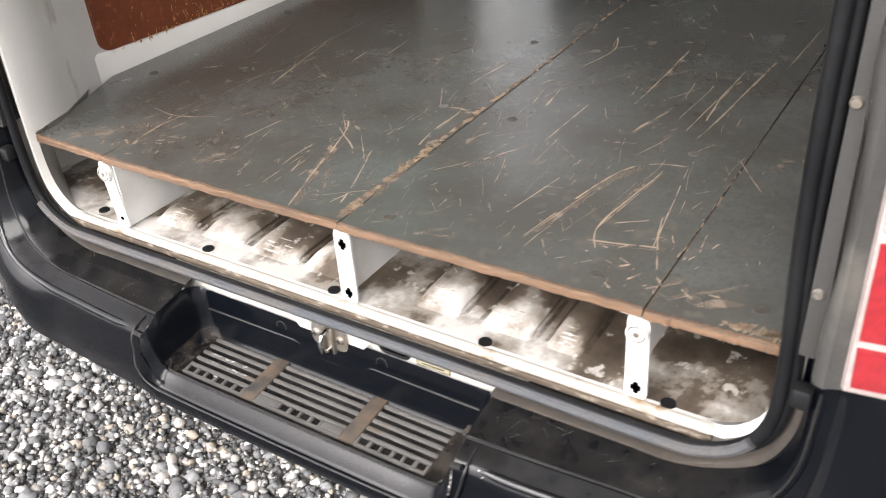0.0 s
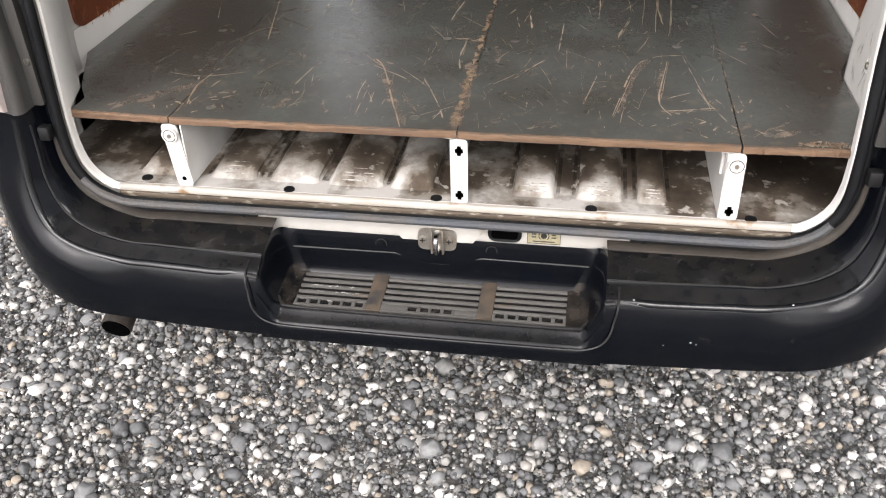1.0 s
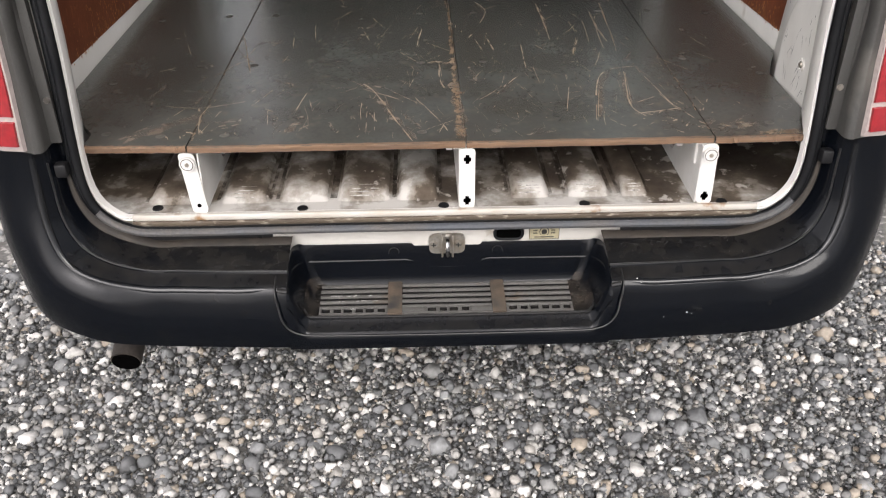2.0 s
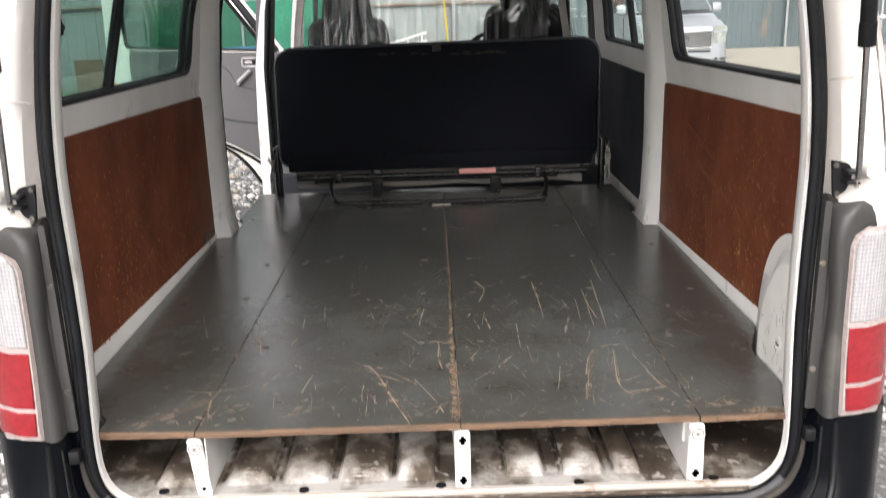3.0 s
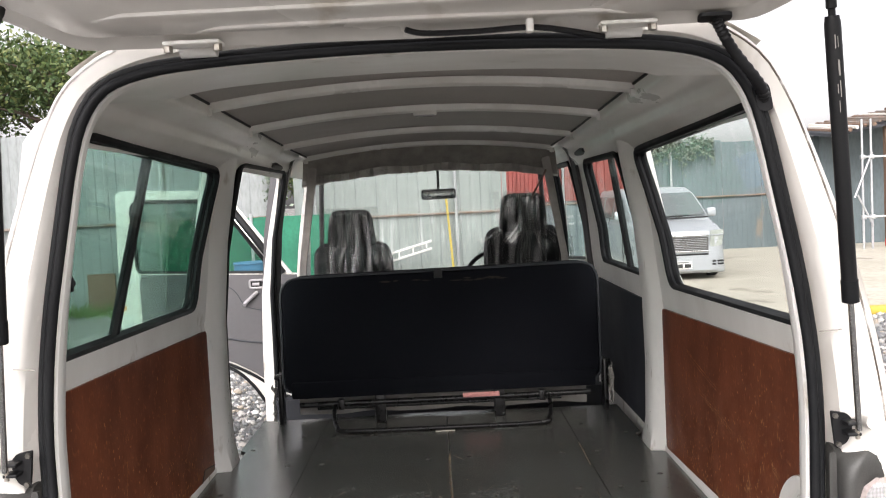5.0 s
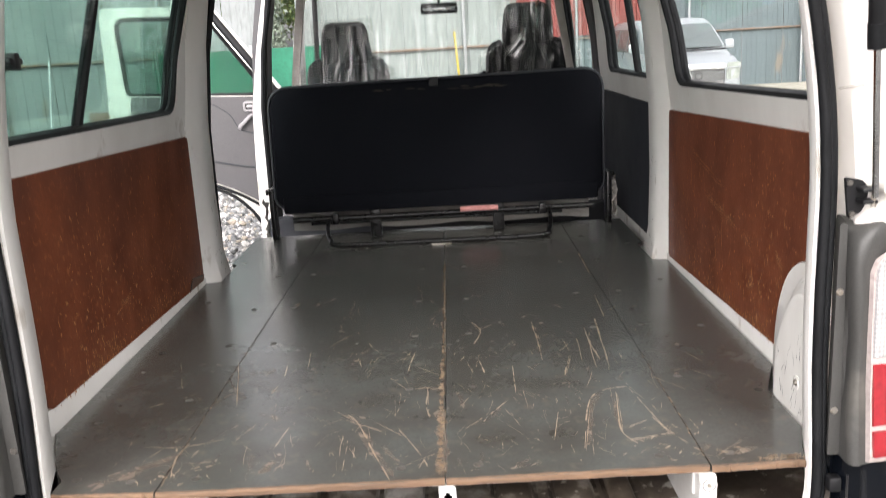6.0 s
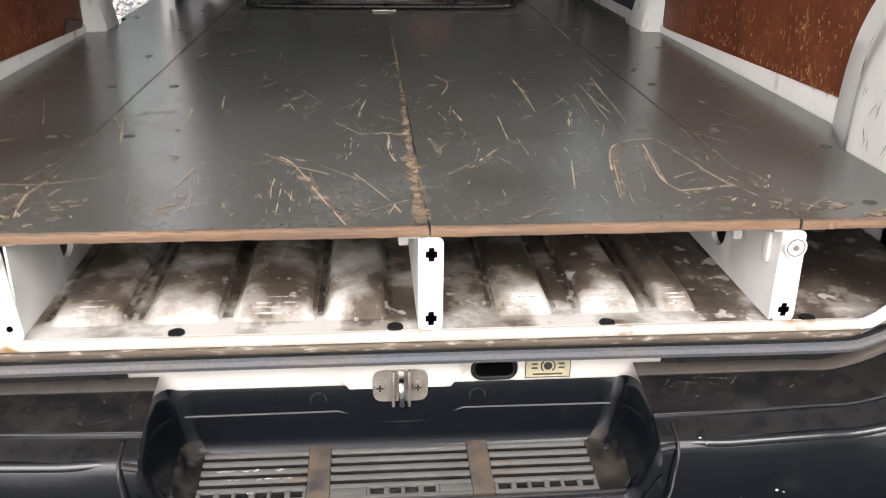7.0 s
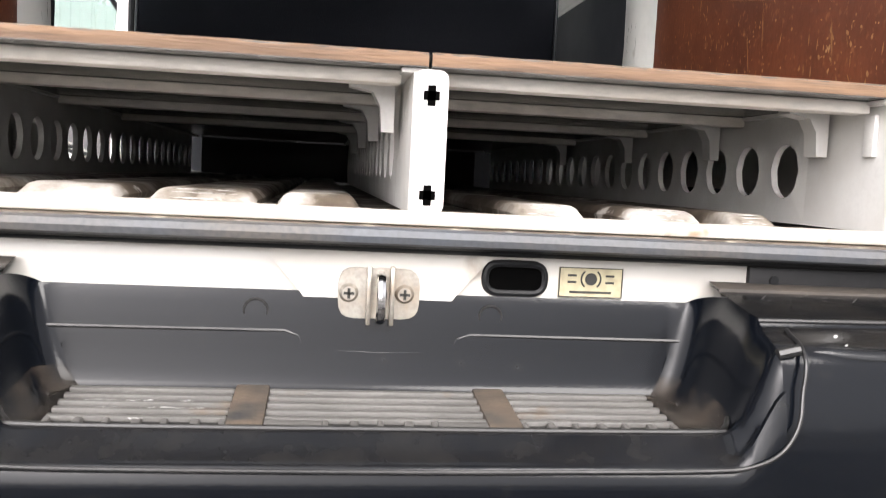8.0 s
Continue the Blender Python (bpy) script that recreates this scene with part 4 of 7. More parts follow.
lipr = [(0.322, -0.1130, 0.5055), (0.322, -0.122, 0.5015), (0.322, -0.137, 0.4965), (0.321, -0.149, 0.4840), (0.317, -0.1545, 0.463), (0.311, -0.163, 0.440), (0.298, -0.1655, 0.420), (0.275, -0.1665, 0.409), (0.24, -0.1665, 0.4055), (0.12, -0.1665, 0.404), (0.0, -0.1665, 0.4035)]
part("step_lip", tube(smooth_path([(-x, y, z) for x, y, z in lipr] + [p for p in reversed(lipr[:-1])], 5), 0.0017, 8), M["lip"], bumper, "rubbed rounded seam round the step")
rimr = [(0.276, -0.118, 0.4330), (0.268, -0.128, 0.4275), (0.252, -0.1350, 0.4265), (0.12, -0.1368, 0.4262), (0.0, -0.1368, 0.4262)]
part("step_rim", tube(smooth_path([(-x, y, z) for x, y, z in rimr] + [p for p in reversed(rimr[:-1])], 5), 0.0024, 8), M["lip"], bumper, "rubbed raised rim before the step bars")
for sx in (-1, 1):
    part("step_ridge", tube([(sx * 0.280, -0.0205, 0.4765), (sx * 0.080, -0.0185, 0.4765), (sx * 0.068, -0.0185, 0.4730), (sx * 0.064, -0.020, 0.462), (0, -0.0205, 0.460)], 0.0017, 6), M["lip"], bumper)
    part("seam_notch", tube([(sx * 0.300, -0.143, 0.4905), (sx * 0.317, -0.1435, 0.4945)], 0.0045, 8), M["lip"], bumper)
for x in (-0.105, 0.098):
    part("plug", tube([(x, -0.0155, 0.493), (x, -0.0125, 0.493)], 0.010, 14), M["bumper"], bumper)
    part("plug_rim", tube([(x + 0.010 * math.cos(q), -0.0165, 0.493 + 0.010 * math.sin(q)) for q in [2 * math.pi * k / 16 for k in range(16)]], 0.0012, 6, True), M["lip"], bumper)
for sx in (-1, 1):
    part("buffer", boxes(((sx * 0.694 - 0.011, -0.052, 0.685), (sx * 0.694 + 0.011, -0.03, 0.712)), bev=0.005), M["black"], bumper)
for x, y, z, r in ((0.595, -0.135, 0.511, 0.0026), (0.443, -0.160, 0.437, 0.0026), (0.452, -0.160, 0.434, 0.0015), (0.40, -0.161, 0.428, 0.0015), (0.345, -0.146, 0.506, 0.0022), (0.352, -0.150, 0.500, 0.0014)):
    bm = bmesh.new()
    bmesh.ops.create_icosphere(bm, subdivisions=1, radius=r)
    bmesh.ops.transform(bm, matrix=pose(x, y, z) @ Matrix.Diagonal((0.8, 0.3, 0.5, 1)), verts=bm.verts)
    part("paint_fleck", bm, M["bracket"], bumper, "white paint fleck")
pipe = thing("exhaust_pipe", (-0.65, 0.1, 0.29), "sooty rusty exhaust pipe below the bumper", "exhaust pipe")
part("pipe", tube([(-0.66, 0.9, 0.36), (-0.66, 0.3, 0.335), (-0.659, 0.05, 0.306), (-0.658, 0.0, 0.292), (-0.658, -0.060, 0.270)], 0.0305, 20), M["rusty_pipe"], pipe)
# Black cap painted for the darkness inside the pipe.
part("bore", tube([(-0.658, -0.055, 0.2718), (-0.658, -0.0625, 0.2689)], 0.0278, 20), M["hole_black"], pipe)

# ---- tail lamps in grey bezels ----
for sx in (-1, 1):
    rows = []
    for z, top, flat in ((0.748, 0, 0), (0.80, 0, 0), (0.88, 0, 0), (0.96, 0, 0), (1.03, 0, 0), (1.08, 0, 0), (1.105, 0.003, 0), (1.125, 0.010, 0.06), (1.140, 0.021, 0.16), (1.150, 0.036, 0.36), (1.155, 0.055, 0.75), (1.155, 0.07, 1.0)):
        k = 0.008 * max(0.0, 1 - abs(z - 0.94) / 0.14) - 0.008 * (z - 0.95)
        lo = 0.014 * max(0.0, 1 - (z - 0.748) / 0.16)
        prof = [(0.698, 0.005), (0.700, -0.034), (0.701 + k, -0.038), (0.700 + k + top * 0.7, -0.050 - lo), (0.702 + k + top * 0.8, -0.060 - lo), (0.708 + k + top, -0.066 - lo), (0.716 + top, -0.067 - lo), (0.723 + top, -0.063 - lo), (0.805, -0.036 - lo), (0.852, 0.03)]
        rows.append([(sx * min(x, 0.852), y + (0.0 - y) * flat, z) for x, y in prof])
    lamp = part("lamp_bezel", grid(rows), M["bezel"], van, "grey plastic tail lamp surround")
    part("bezel_plate", slab(rounded([(sx * 0.682, -0.034, 0.75), (sx * 0.702, -0.034, 0.75), (sx * 0.698, -0.034, 1.148), (sx * 0.686, -0.034, 1.148)], 0.004, 3, 2), (0, -0.006, 0)), M["bezel"], lamp)

    def lens(z0, z1, x0a, x0b, grow):
        rows = []
        for t in (0.0, 0.04, 0.3, 0.6, 0.8, 0.9, 0.96, 1.0):
            z = z0 + (z1 - z0) * t
            xa = x0a + (x0b - x0a) * t + max(0.0, z - 1.075) ** 2 * 30
            e = grow if 0.0 < t < 1.0 else -0.004
            lo = 0.014 * max(0.0, 1 - (z - 0.748) / 0.16)
            rows.append([(sx * (xa + 0.002), -0.060 - lo, z), (sx * (xa + 0.006), -0.069 - e - lo, z), (sx * 0.772, -0.064 - e - lo, z), (sx * (0.815), -0.040 - e - lo, z), (sx * (0.843 + e), -0.004, z), (sx * (0.852 + e), 0.05, z)])
        return grid(rows)
    part("clear_lens", lens(0.926, 1.100, 0.730, 0.729, 0.004), M["lens_clear"], lamp, "clear ribbed upper lamp lens")
    part("red_lens", lens(0.813, 0.923, 0.732, 0.730, 0.004), M["lens_red"], lamp, "red middle lamp lens")
    part("reflector", lens(0.762, 0.808, 0.734, 0.732, 0.004), M["lens_red"], lamp, "bright red reflector lens")
    part("lens_rim", lens(0.752, 1.107, 0.728, 0.724, 0.0), M["lens_rim"], lamp)
    for z in (0.83, 1.035):
        part("bezel_screw", screw(sx * 0.690, -0.042, z, "-y", 0.0065), M["dark_metal" if sx < 0 else "metal"], lamp)

# ---- side walls, windows ----
REAR_O, REAR_I = [(0.16, 1.24), (1.56, 1.24), (1.56, 1.86), (0.16, 1.86)], [(0.215, 1.318), (1.335, 1.295), (1.475, 1.752), (0.29, 1.79)]


def window(sgn, outer, inner, r, label, mullion=None, glass="glass"):
    bm, loop = side_ring(outer, inner, r, sgn)
    wall = part("side_frame", bm, M["inner"], van, "white painted steel window surround")
    win = part("window", tube(loop, 0.013, 8, True), M["rubber"], van, label)
    pane = part("pane", slab(loop, (sgn * 0.004, 0, 0)), M[glass], win, "green tinted glass pane")
    pane.visible_shadow = False
    gl = part("window_gasket", tube([p + Vector((sgn * -0.02, 0, 0)) for p in loop], 0.012, 8, True), M["rubber"], win)
    if mullion:
        (y0, z0), (y1, z1) = mullion
        part("mullion", tube([(sgn * (wall_x(z0) + 0.03), y0, z0), (sgn * (wall_x(z1) + 0.03), y1, z1)], 0.014, 8), M["rubber"], win)
    return win


def hardboard(sgn, corners, r, x, name, material, label):
    loop = rounded([(sgn * x, *c) for c in corners], r, 6, 2)
    return part(name, slab(loop, (sgn * 0.008, 0, 0)), material, van, label)


for sgn in (-1, 1):
    window(sgn, REAR_O, REAR_I, 0.06, "rear quarter window with black rubber gasket", ((0.66, 1.30), (0.86, 1.77)) if sgn < 0 else None, "glass_left" if sgn < 0 else "clear")
    part("lower_wall", boxes(((min(sgn * 0.782, sgn * 0.845), 0.20, 0.45), (max(sgn * 0.782, sgn * 0.845), 1.56, 1.24))), M["inner"], van, "white inner side wall")
    cut = [(0.262, 0.772), (1.43, 0.735), (1.43, 1.213), (0.252, 1.253)]
    hardboard(sgn, cut, [0.03, 0.02, 0.02, 0.03], 0.772, "side_panel", M["hardboard"], "scuffed red-brown hardboard side lining")
    part("base_strip", grid([[(sgn * 0.790, y, 0.69), (sgn * 0.790, y, z), (sgn * 0.776, y, z), (sgn * 0.773, y, z - 0.006), (sgn * 0.7735, y, 0.69)] for y, z in ((0.19, 0.775), (0.8, 0.757), (1.50, 0.738))]), M["inner"], van, "white strip along the floor boards")
    # pillar beside the sliding door
    rows = []
    for z in (0.45, 0.72, 0.80, 1.0, 1.25, 1.5, 1.8, 1.86):
        w = wall_x(z)
        g = 0.022 if z < 0.75 else 0.006 if z < 0.85 else 0.0
        b = 0.055 * min(1.0, max(0.0, (z - 1.28) / 0.4))
        rows.append([(sgn * (w + 0.06), 1.46 + b, z), (sgn * w, 1.445 + b, z), (sgn * (w - 0.030 - g), 1.49 + b, z), (sgn * (w - 0.034 - g), 1.60, z), (sgn * (w - 0.014), 1.65, z), (sgn * (w + 0.06), 1.66, z)])
    part("pillar", grid(rows), M["inner"], van, "white door pillar with scuffed foot")
    part("belt_anchor", boxes(((min(sgn * 0.735, sgn * 0.77), 1.60, 1.42), (max(sgn * 0.735, sgn * 0.77), 1.635, 1.47)), bev=0.006), M["bezel"], van, "grey seat belt anchor")

rng = random.Random(61)
for sgn in (-1, 1):
    bm = bmesh.new()
    for k in range(16):
        y, z, ln, w = rng.uniform(1.50, 1.59), 0.735 + 0.34 * rng.random() ** 1.6, rng.uniform(0.004, 0.022), rng.uniform(0.0006, 0.0016)
        a = rng.choice((rng.gauss(1.57, 0.2), rng.gauss(0.3, 0.3)))
        g = 0.034 + (0.0215 if z < 0.75 else 0.022 - (z - 0.72) * 0.2 if z < 0.80 else 0.006 if z < 0.85 else 0.001)
        d, e = Vector((0, math.cos(a), math.sin(a))) * ln, Vector((0, -math.sin(a), math.cos(a))) * w
        c = Vector((sgn * (wall_x(z) - g - 0.0015), y, z))
        bm.faces.new([bm.verts.new(p) for p in (c - d, c + e, c + d, c - e * 0.7)])
    part("pillar_scuff", bm, M["grime"], van, "dirty scrapes on the pillar", smooth=False)["kind"] = "stuff"

# scuffs on the hardboard
def scuffs(sgn, seed):
    rng = random.Random(seed)
    bm = bmesh.new()
    for k in range(460):
        y, z = rng.choice((rng.uniform(0.28, 1.41), rng.gauss(0.55, 0.10), rng.gauss(1.0, 0.15))), 0.765 + 0.42 * rng.random() ** 2.3
        if not 0.28 < y < 1.41:
            continue
        ln = rng.choice((0.0015, 0.002, 0.003, 0.004, 0.006, 0.011))
        a = rng.gauss(1.45 * sgn, 0.28)
        w = rng.choice((0.0014, 0.0022, 0.0034)) if ln < 0.008 else rng.uniform(0.0010, 0.0020)
        d, e = Vector((0, math.cos(a), math.sin(a))) * ln, Vector((0, -math.sin(a), math.cos(a))) * w
        c = Vector((sgn * 0.7712, y, z))
        vs = [bm.verts.new(p) for p in (c - d, c - d * 0.3 + e, c + d * 0.5 + e * 0.6, c + d, c + d * 0.2 - e, c - d * 0.6 - e * 0.7)]
        bm.faces.new(vs)
    LONG = [((1.22, 1.13), (0.80, 1.05)), ((1.12, 1.04), (0.70, 0.965)), ((1.05, 1.03), (0.83, 0.99)), ((0.70, 0.99), (0.60, 0.93)), ((0.47, 0.97), (0.41, 0.945)), ((0.86, 0.99), (0.85, 0.86)),
            ((0.93, 0.98), (0.90, 0.83)), ((0.62, 0.92), (0.61, 0.82)), ((1.15, 1.10), (1.16, 0.99))] if sgn > 0 else [((0.95, 1.08), (0.90, 0.93)), ((0.62, 1.02), (0.60, 0.90)), ((0.80, 0.88), (0.66, 0.85)), ((1.2, 0.95), (1.1, 0.86))]
    for (ya, za), (yb, zb) in LONG:
        for k in range(9):
            u, v = sorted((rng.random(), rng.random()))
            j = rng.gauss(0, 0.006)
            a, b = (Vector((sgn * 0.7710, ya + (yb - ya) * q + j * 0.4, za + (zb - za) * q + j)) for q in (u, v))
            e = Vector((0, -(b - a).z, (b - a).y)).normalized() * rng.uniform(0.0003, 0.0010)
            bm.faces.new([bm.verts.new(p) for p in ((a, a * 0.6 + b * 0.4 + e, b, a * 0.4 + b * 0.6 - e) if sgn > 0 else (a, a * 0.4 + b * 0.6 - e, b, a * 0.6 + b * 0.4 + e))])
    ob = part("scuff", bm, M["scuff"], van, "pale scuffs on the hardboard", smooth=False)
    ob["kind"] = "stuff"


notch = part("panel_notch", slab([(-0.7716, 1.268, 0.742), (-0.7716, 1.302, 0.772), (-0.7716, 1.426, 0.752), (-0.7716, 1.426, 0.738)], (0.0004, 0, 0)), M["brown_board"], van, "chipped corner of the hardboard")
part("notch_line", tube([(-0.7712, 1.264, 0.740), (-0.7712, 1.302, 0.773), (-0.7712, 1.428, 0.753)], 0.0016, 6), M["ink"], notch)
scuffs(-1, 3)
scuffs(1, 4)

# wheel arch cover on the right wall: a flat rim disc, a slanting flank and a bulging inner face
outer = smooth_path([(0, 0.455, 0.66), (0, 0.453, 0.74), (0, 0.445, 0.815), (0, 0.428, 0.878), (0, 0.392, 0.940), (0, 0.338, 0.982), (0, 0.27, 1.0), (0, 0.12, 1.002)], 4)
inner = smooth_path([(0, 0.307, 0.66), (0, 0.307, 0.74), (0, 0.303, 0.805), (0, 0.287, 0.858), (0, 0.258, 0.905), (0, 0.218, 0.950), (0, 0.17, 0.968), (0, 0.12, 0.972)], 4)
rows = []
for x, q, u in ((0.782, 0.0, 0.0), (0.769, 0.0, 0.0), (0.7655, 0.03, 0.0), (0.7640, 0.36, 0.0), (0.7610, 0.44, 0.0), (0.752, 0.54, 0.0), (0.733, 0.78, 0.0), (0.722, 0.92, 0.0), (0.7160, 0.985, 0.0), (0.7138, 1.0, 0.05), (0.7132, 1.0, 0.14), (0.7136, 1.0, 1.0)):
    rows.append([(x, (o.y + (i.y - o.y) * q) * (1 - u) + 0.115 * u, (o.z + (i.z - o.z) * q) * (1 - 0.3 * u) + 0.80 * 0.3 * u) for o, i in zip(outer, inner)])
part("arch_cover", grid(rows), M["scuffed"], van, "scuffed white bulging wheel arch cover")
part("arch_bolt", screw(0.7105, 0.182, 0.790, "-x", 0.007), M["metal"], van)
part("bolt_dimple", tube([(0.7128, 0.182 + 0.013 * math.cos(q), 0.790 + 0.013 * math.sin(q)) for q in [2 * math.pi * k / 18 for k in range(18)]], 0.0016, 6, True), M["scuffed"], van)
rng = random.Random(31)
bm = bmesh.new()
for k in range(26):
    y, z, ln = rng.uniform(0.15, 0.295), 0.735 + 0.16 * rng.random() ** 1.5, rng.uniform(0.004, 0.018)
    a = rng.gauss(1.9, 0.5)
    d, e = Vector((0, math.cos(a), math.sin(a))) * ln, Vector((0, -math.sin(a), math.cos(a))) * rng.uniform(0.0004, 0.0012)
    c = Vector((0.7125, y, z))
    bm.faces.new([bm.verts.new(p) for p in (c - d, c + e, c + d, c - e * 0.6)])
part("arch_scuff", bm, M["ink"], van, "dark scrapes on the wheel arch", smooth=False)["kind"] = "stuff"

part("window_latch", boxes(((-0.800, 0.362, 1.456), (-0.772, 0.384, 1.490)), ((-0.790, 0.350, 1.466), (-0.776, 0.404, 1.480)), bev=0.004), M["black"], van, "black sliding window latch")
# left: open sliding doorway
D_O, D_I = [(1.66, 0.40), (2.75, 0.40), (2.75, 1.86), (1.66, 1.86)], [(1.70, 0.50), (2.68, 0.50), (2.715, 1.785), (1.74, 1.785)]
bm, loop = side_ring(D_O, D_I, 0.07, -1)
part("doorway_frame", bm, M["inner"], van, "white frame of the open sliding door")
part("doorway_seal", tube([p + Vector((0.03, 0, 0)) for p in loop], 0.012, 8, True), M["rubber"], van, "black rubber doorway seal")
# right: closed sliding door
win = window(1, [(1.66, 1.24), (2.75, 1.24), (2.75, 1.86), (1.66, 1.86)], [(1.70, 1.30), (2.50, 1.30), (2.50, 1.76), (1.76, 1.76)], 0.06, "sliding door window with dark frame", ((2.02, 1.29), (2.10, 1.765)))
part("slide_door_inner", boxes(((0.782, 1.66, 0.45), (0.845, 2.75, 1.24))), M["inner"], van, "white sliding door inner skin")
hardboard(1, [(1.64, 0.74), (2.62, 0.74), (2.62, 1.215), (1.64, 1.215)], 0.02, 0.770, "door_lining", M["dark_trim"], "dark blue-grey door lining")
# front side parts
for sgn in (-1, 1):
    rows = [[(sgn * (wall_x(z) + 0.06), 2.75, z), (sgn * (wall_x(z) - 0.01), 2.74, z), (sgn * (wall_x(z) - 0.02), 2.80, z), (sgn * (wall_x(z) + 0.06), 2.86, z)] for z in (0.4, 0.8, 1.25, 1.5, 1.8, 1.86)]
    part("front_pillar", grid(rows), M["trim"], van, "grey trimmed door pillar")
bm, loop = side_ring([(2.86, 0.40), (4.25, 0.40), (3.78, 1.86), (2.86, 1.86)], [(2.90, 0.50), (3.95, 0.50), (3.62, 1.79), (2.90, 1.79)], 0.05, -1)
part("front_doorway", bm, M["inner"], van, "white frame of the open front door")
window(1, [(2.86, 0.40), (4.25, 0.40), (3.78, 1.86), (2.86, 1.86)], [(2.92, 1.28), (3.88, 1.22), (3.58, 1.77), (2.92, 1.77)], 0.05, "front door window with black gasket", None)

# front end: windscreen, dashboard, nose
def front_row(z, y):
    return [(x, y - 0.10 * (x / 0.8) ** 2, z) for x in np.linspace(-0.82, 0.82, 17)]


bm = grid([front_row(0.40, 4.42), front_row(0.80, 4.42), front_row(1.12, 4.30)])
part("nose", bm, M["paint"], van, "white front panel")
frame_loop = rounded([(-0.73, 4.12, 1.15), (0.73, 4.12, 1.15), (0.62, 3.52, 1.82), (-0.62, 3.52, 1.82)], 0.06, 5, 5)
screen = part("windscreen", tube(frame_loop, 0.014, 8, True), M["trim"], van, "large front windscreen")
pane = part("pane", slab(frame_loop, (0, 0.004, 0.003)), M["clear"], screen)
pane.visible_shadow = False
part("dashboard", grid([[(x, y, z - 0.02 * (x / 0.8) ** 2) for x in np.linspace(-0.76, 0.76, 9)] for y, z in ((3.72, 0.55), (3.72, 1.02), (3.76, 1.12), (3.86, 1.17), (4.10, 1.16), (4.28, 1.10))]), M["trim"], van, "dark grey dashboard")
bm = bmesh.new()
tube([(0.36 + 0.19 * math.cos(a), 3.55 + 0.06 * math.sin(a), 1.13 + 0.17 * math.sin(a)) for a in [2 * math.pi * k / 28 for k in range(28)]], 0.013, 8, True, bm=bm)
tube([(0.19, 3.55, 1.12), (0.36, 3.58, 1.10), (0.53, 3.55, 1.12)], 0.016, 8, bm=bm)
part("steering_wheel", bm, M["black"], van, "black steering wheel")
mir = part("rear_view_mirror", boxes(((-0.063, 3.78, 1.618), (0.147, 3.81, 1.680)), bev=0.014), M["black"], van, "black rear view mirror")
part("mirror_glass", boxes(((-0.052, 3.776, 1.628), (0.136, 3.781, 1.670)), bev=0.002), M["mirror"], mir)
part("mirror_stem", tube([(0.042, 3.80, 1.675), (0.042, 3.76, 1.74), (0.042, 3.70, 1.79)], 0.008, 8), M["black"], mir)

# ---- roof ----
def arch(x, z0, rise):
    return z0 + rise * (1 - (x / 0.62) ** 2)


RX = np.linspace(-0.645, 0.645, 25)
ceil_z = lambda y: 1.905 - 0.012 * y
rail_x = lambda y: float(np.interp(y, (0.0, 0.74, 1.44, 2.3, 3.5), (0.548, 0.565, 0.588, 0.620, 0.636)))
part("ceiling", grid([[(u * (rail_x(y) + 0.012), y, arch(u * (rail_x(y) + 0.012), ceil_z(y), 0.052)) for u in np.linspace(-1, 1, 17)] for y in (0.06, 0.8, 1.6, 2.4, 3.2, 3.6)]), M["ceiling"], van, "grey-brown hardboard ceiling lining")
part("roof_skin", grid([[(w * u, y, 1.870 + 0.108 * (1 - abs(u) ** 4)) for u in np.linspace(-1, 1, 25)] for y, w in ((0.02, 0.61), (0.3, 0.665), (1.0, 0.70), (2.0, 0.705), (3.0, 0.705), (3.6, 0.70))]), M["paint"], van, "white roof skin")
for y, w in ((0.855, 0.055), (1.465, 0.052), (2.24, 0.05), (3.02, 0.05)):
    rows, reach = [], rail_x(y) / 0.645
    for dy, dz in ((-w / 2, 0.0), (-w / 2 + 0.005, -0.018), (-w / 2 + 0.012, -0.021), (0, -0.024), (w / 2 - 0.012, -0.021), (w / 2 - 0.005, -0.018), (w / 2, 0.0)):
        rows.append([(x * reach, y + dy, arch(x * reach, ceil_z(y), 0.05) + dz) for x in RX])
    bow = part("roof_bow", grid(rows), M["rail"], van, "white steel roof bow")
    for sx in (-1, 1):
        part("bow_tab", boxes(((sx * rail_x(y) - 0.012, y - w * 0.62, arch(rail_x(y), ceil_z(y), 0.05) - 0.036), (sx * rail_x(y) + 0.012, y - w * 0.30, arch(rail_x(y), ceil_z(y), 0.05) - 0.014)), bev=0.004), M["rail"], bow)
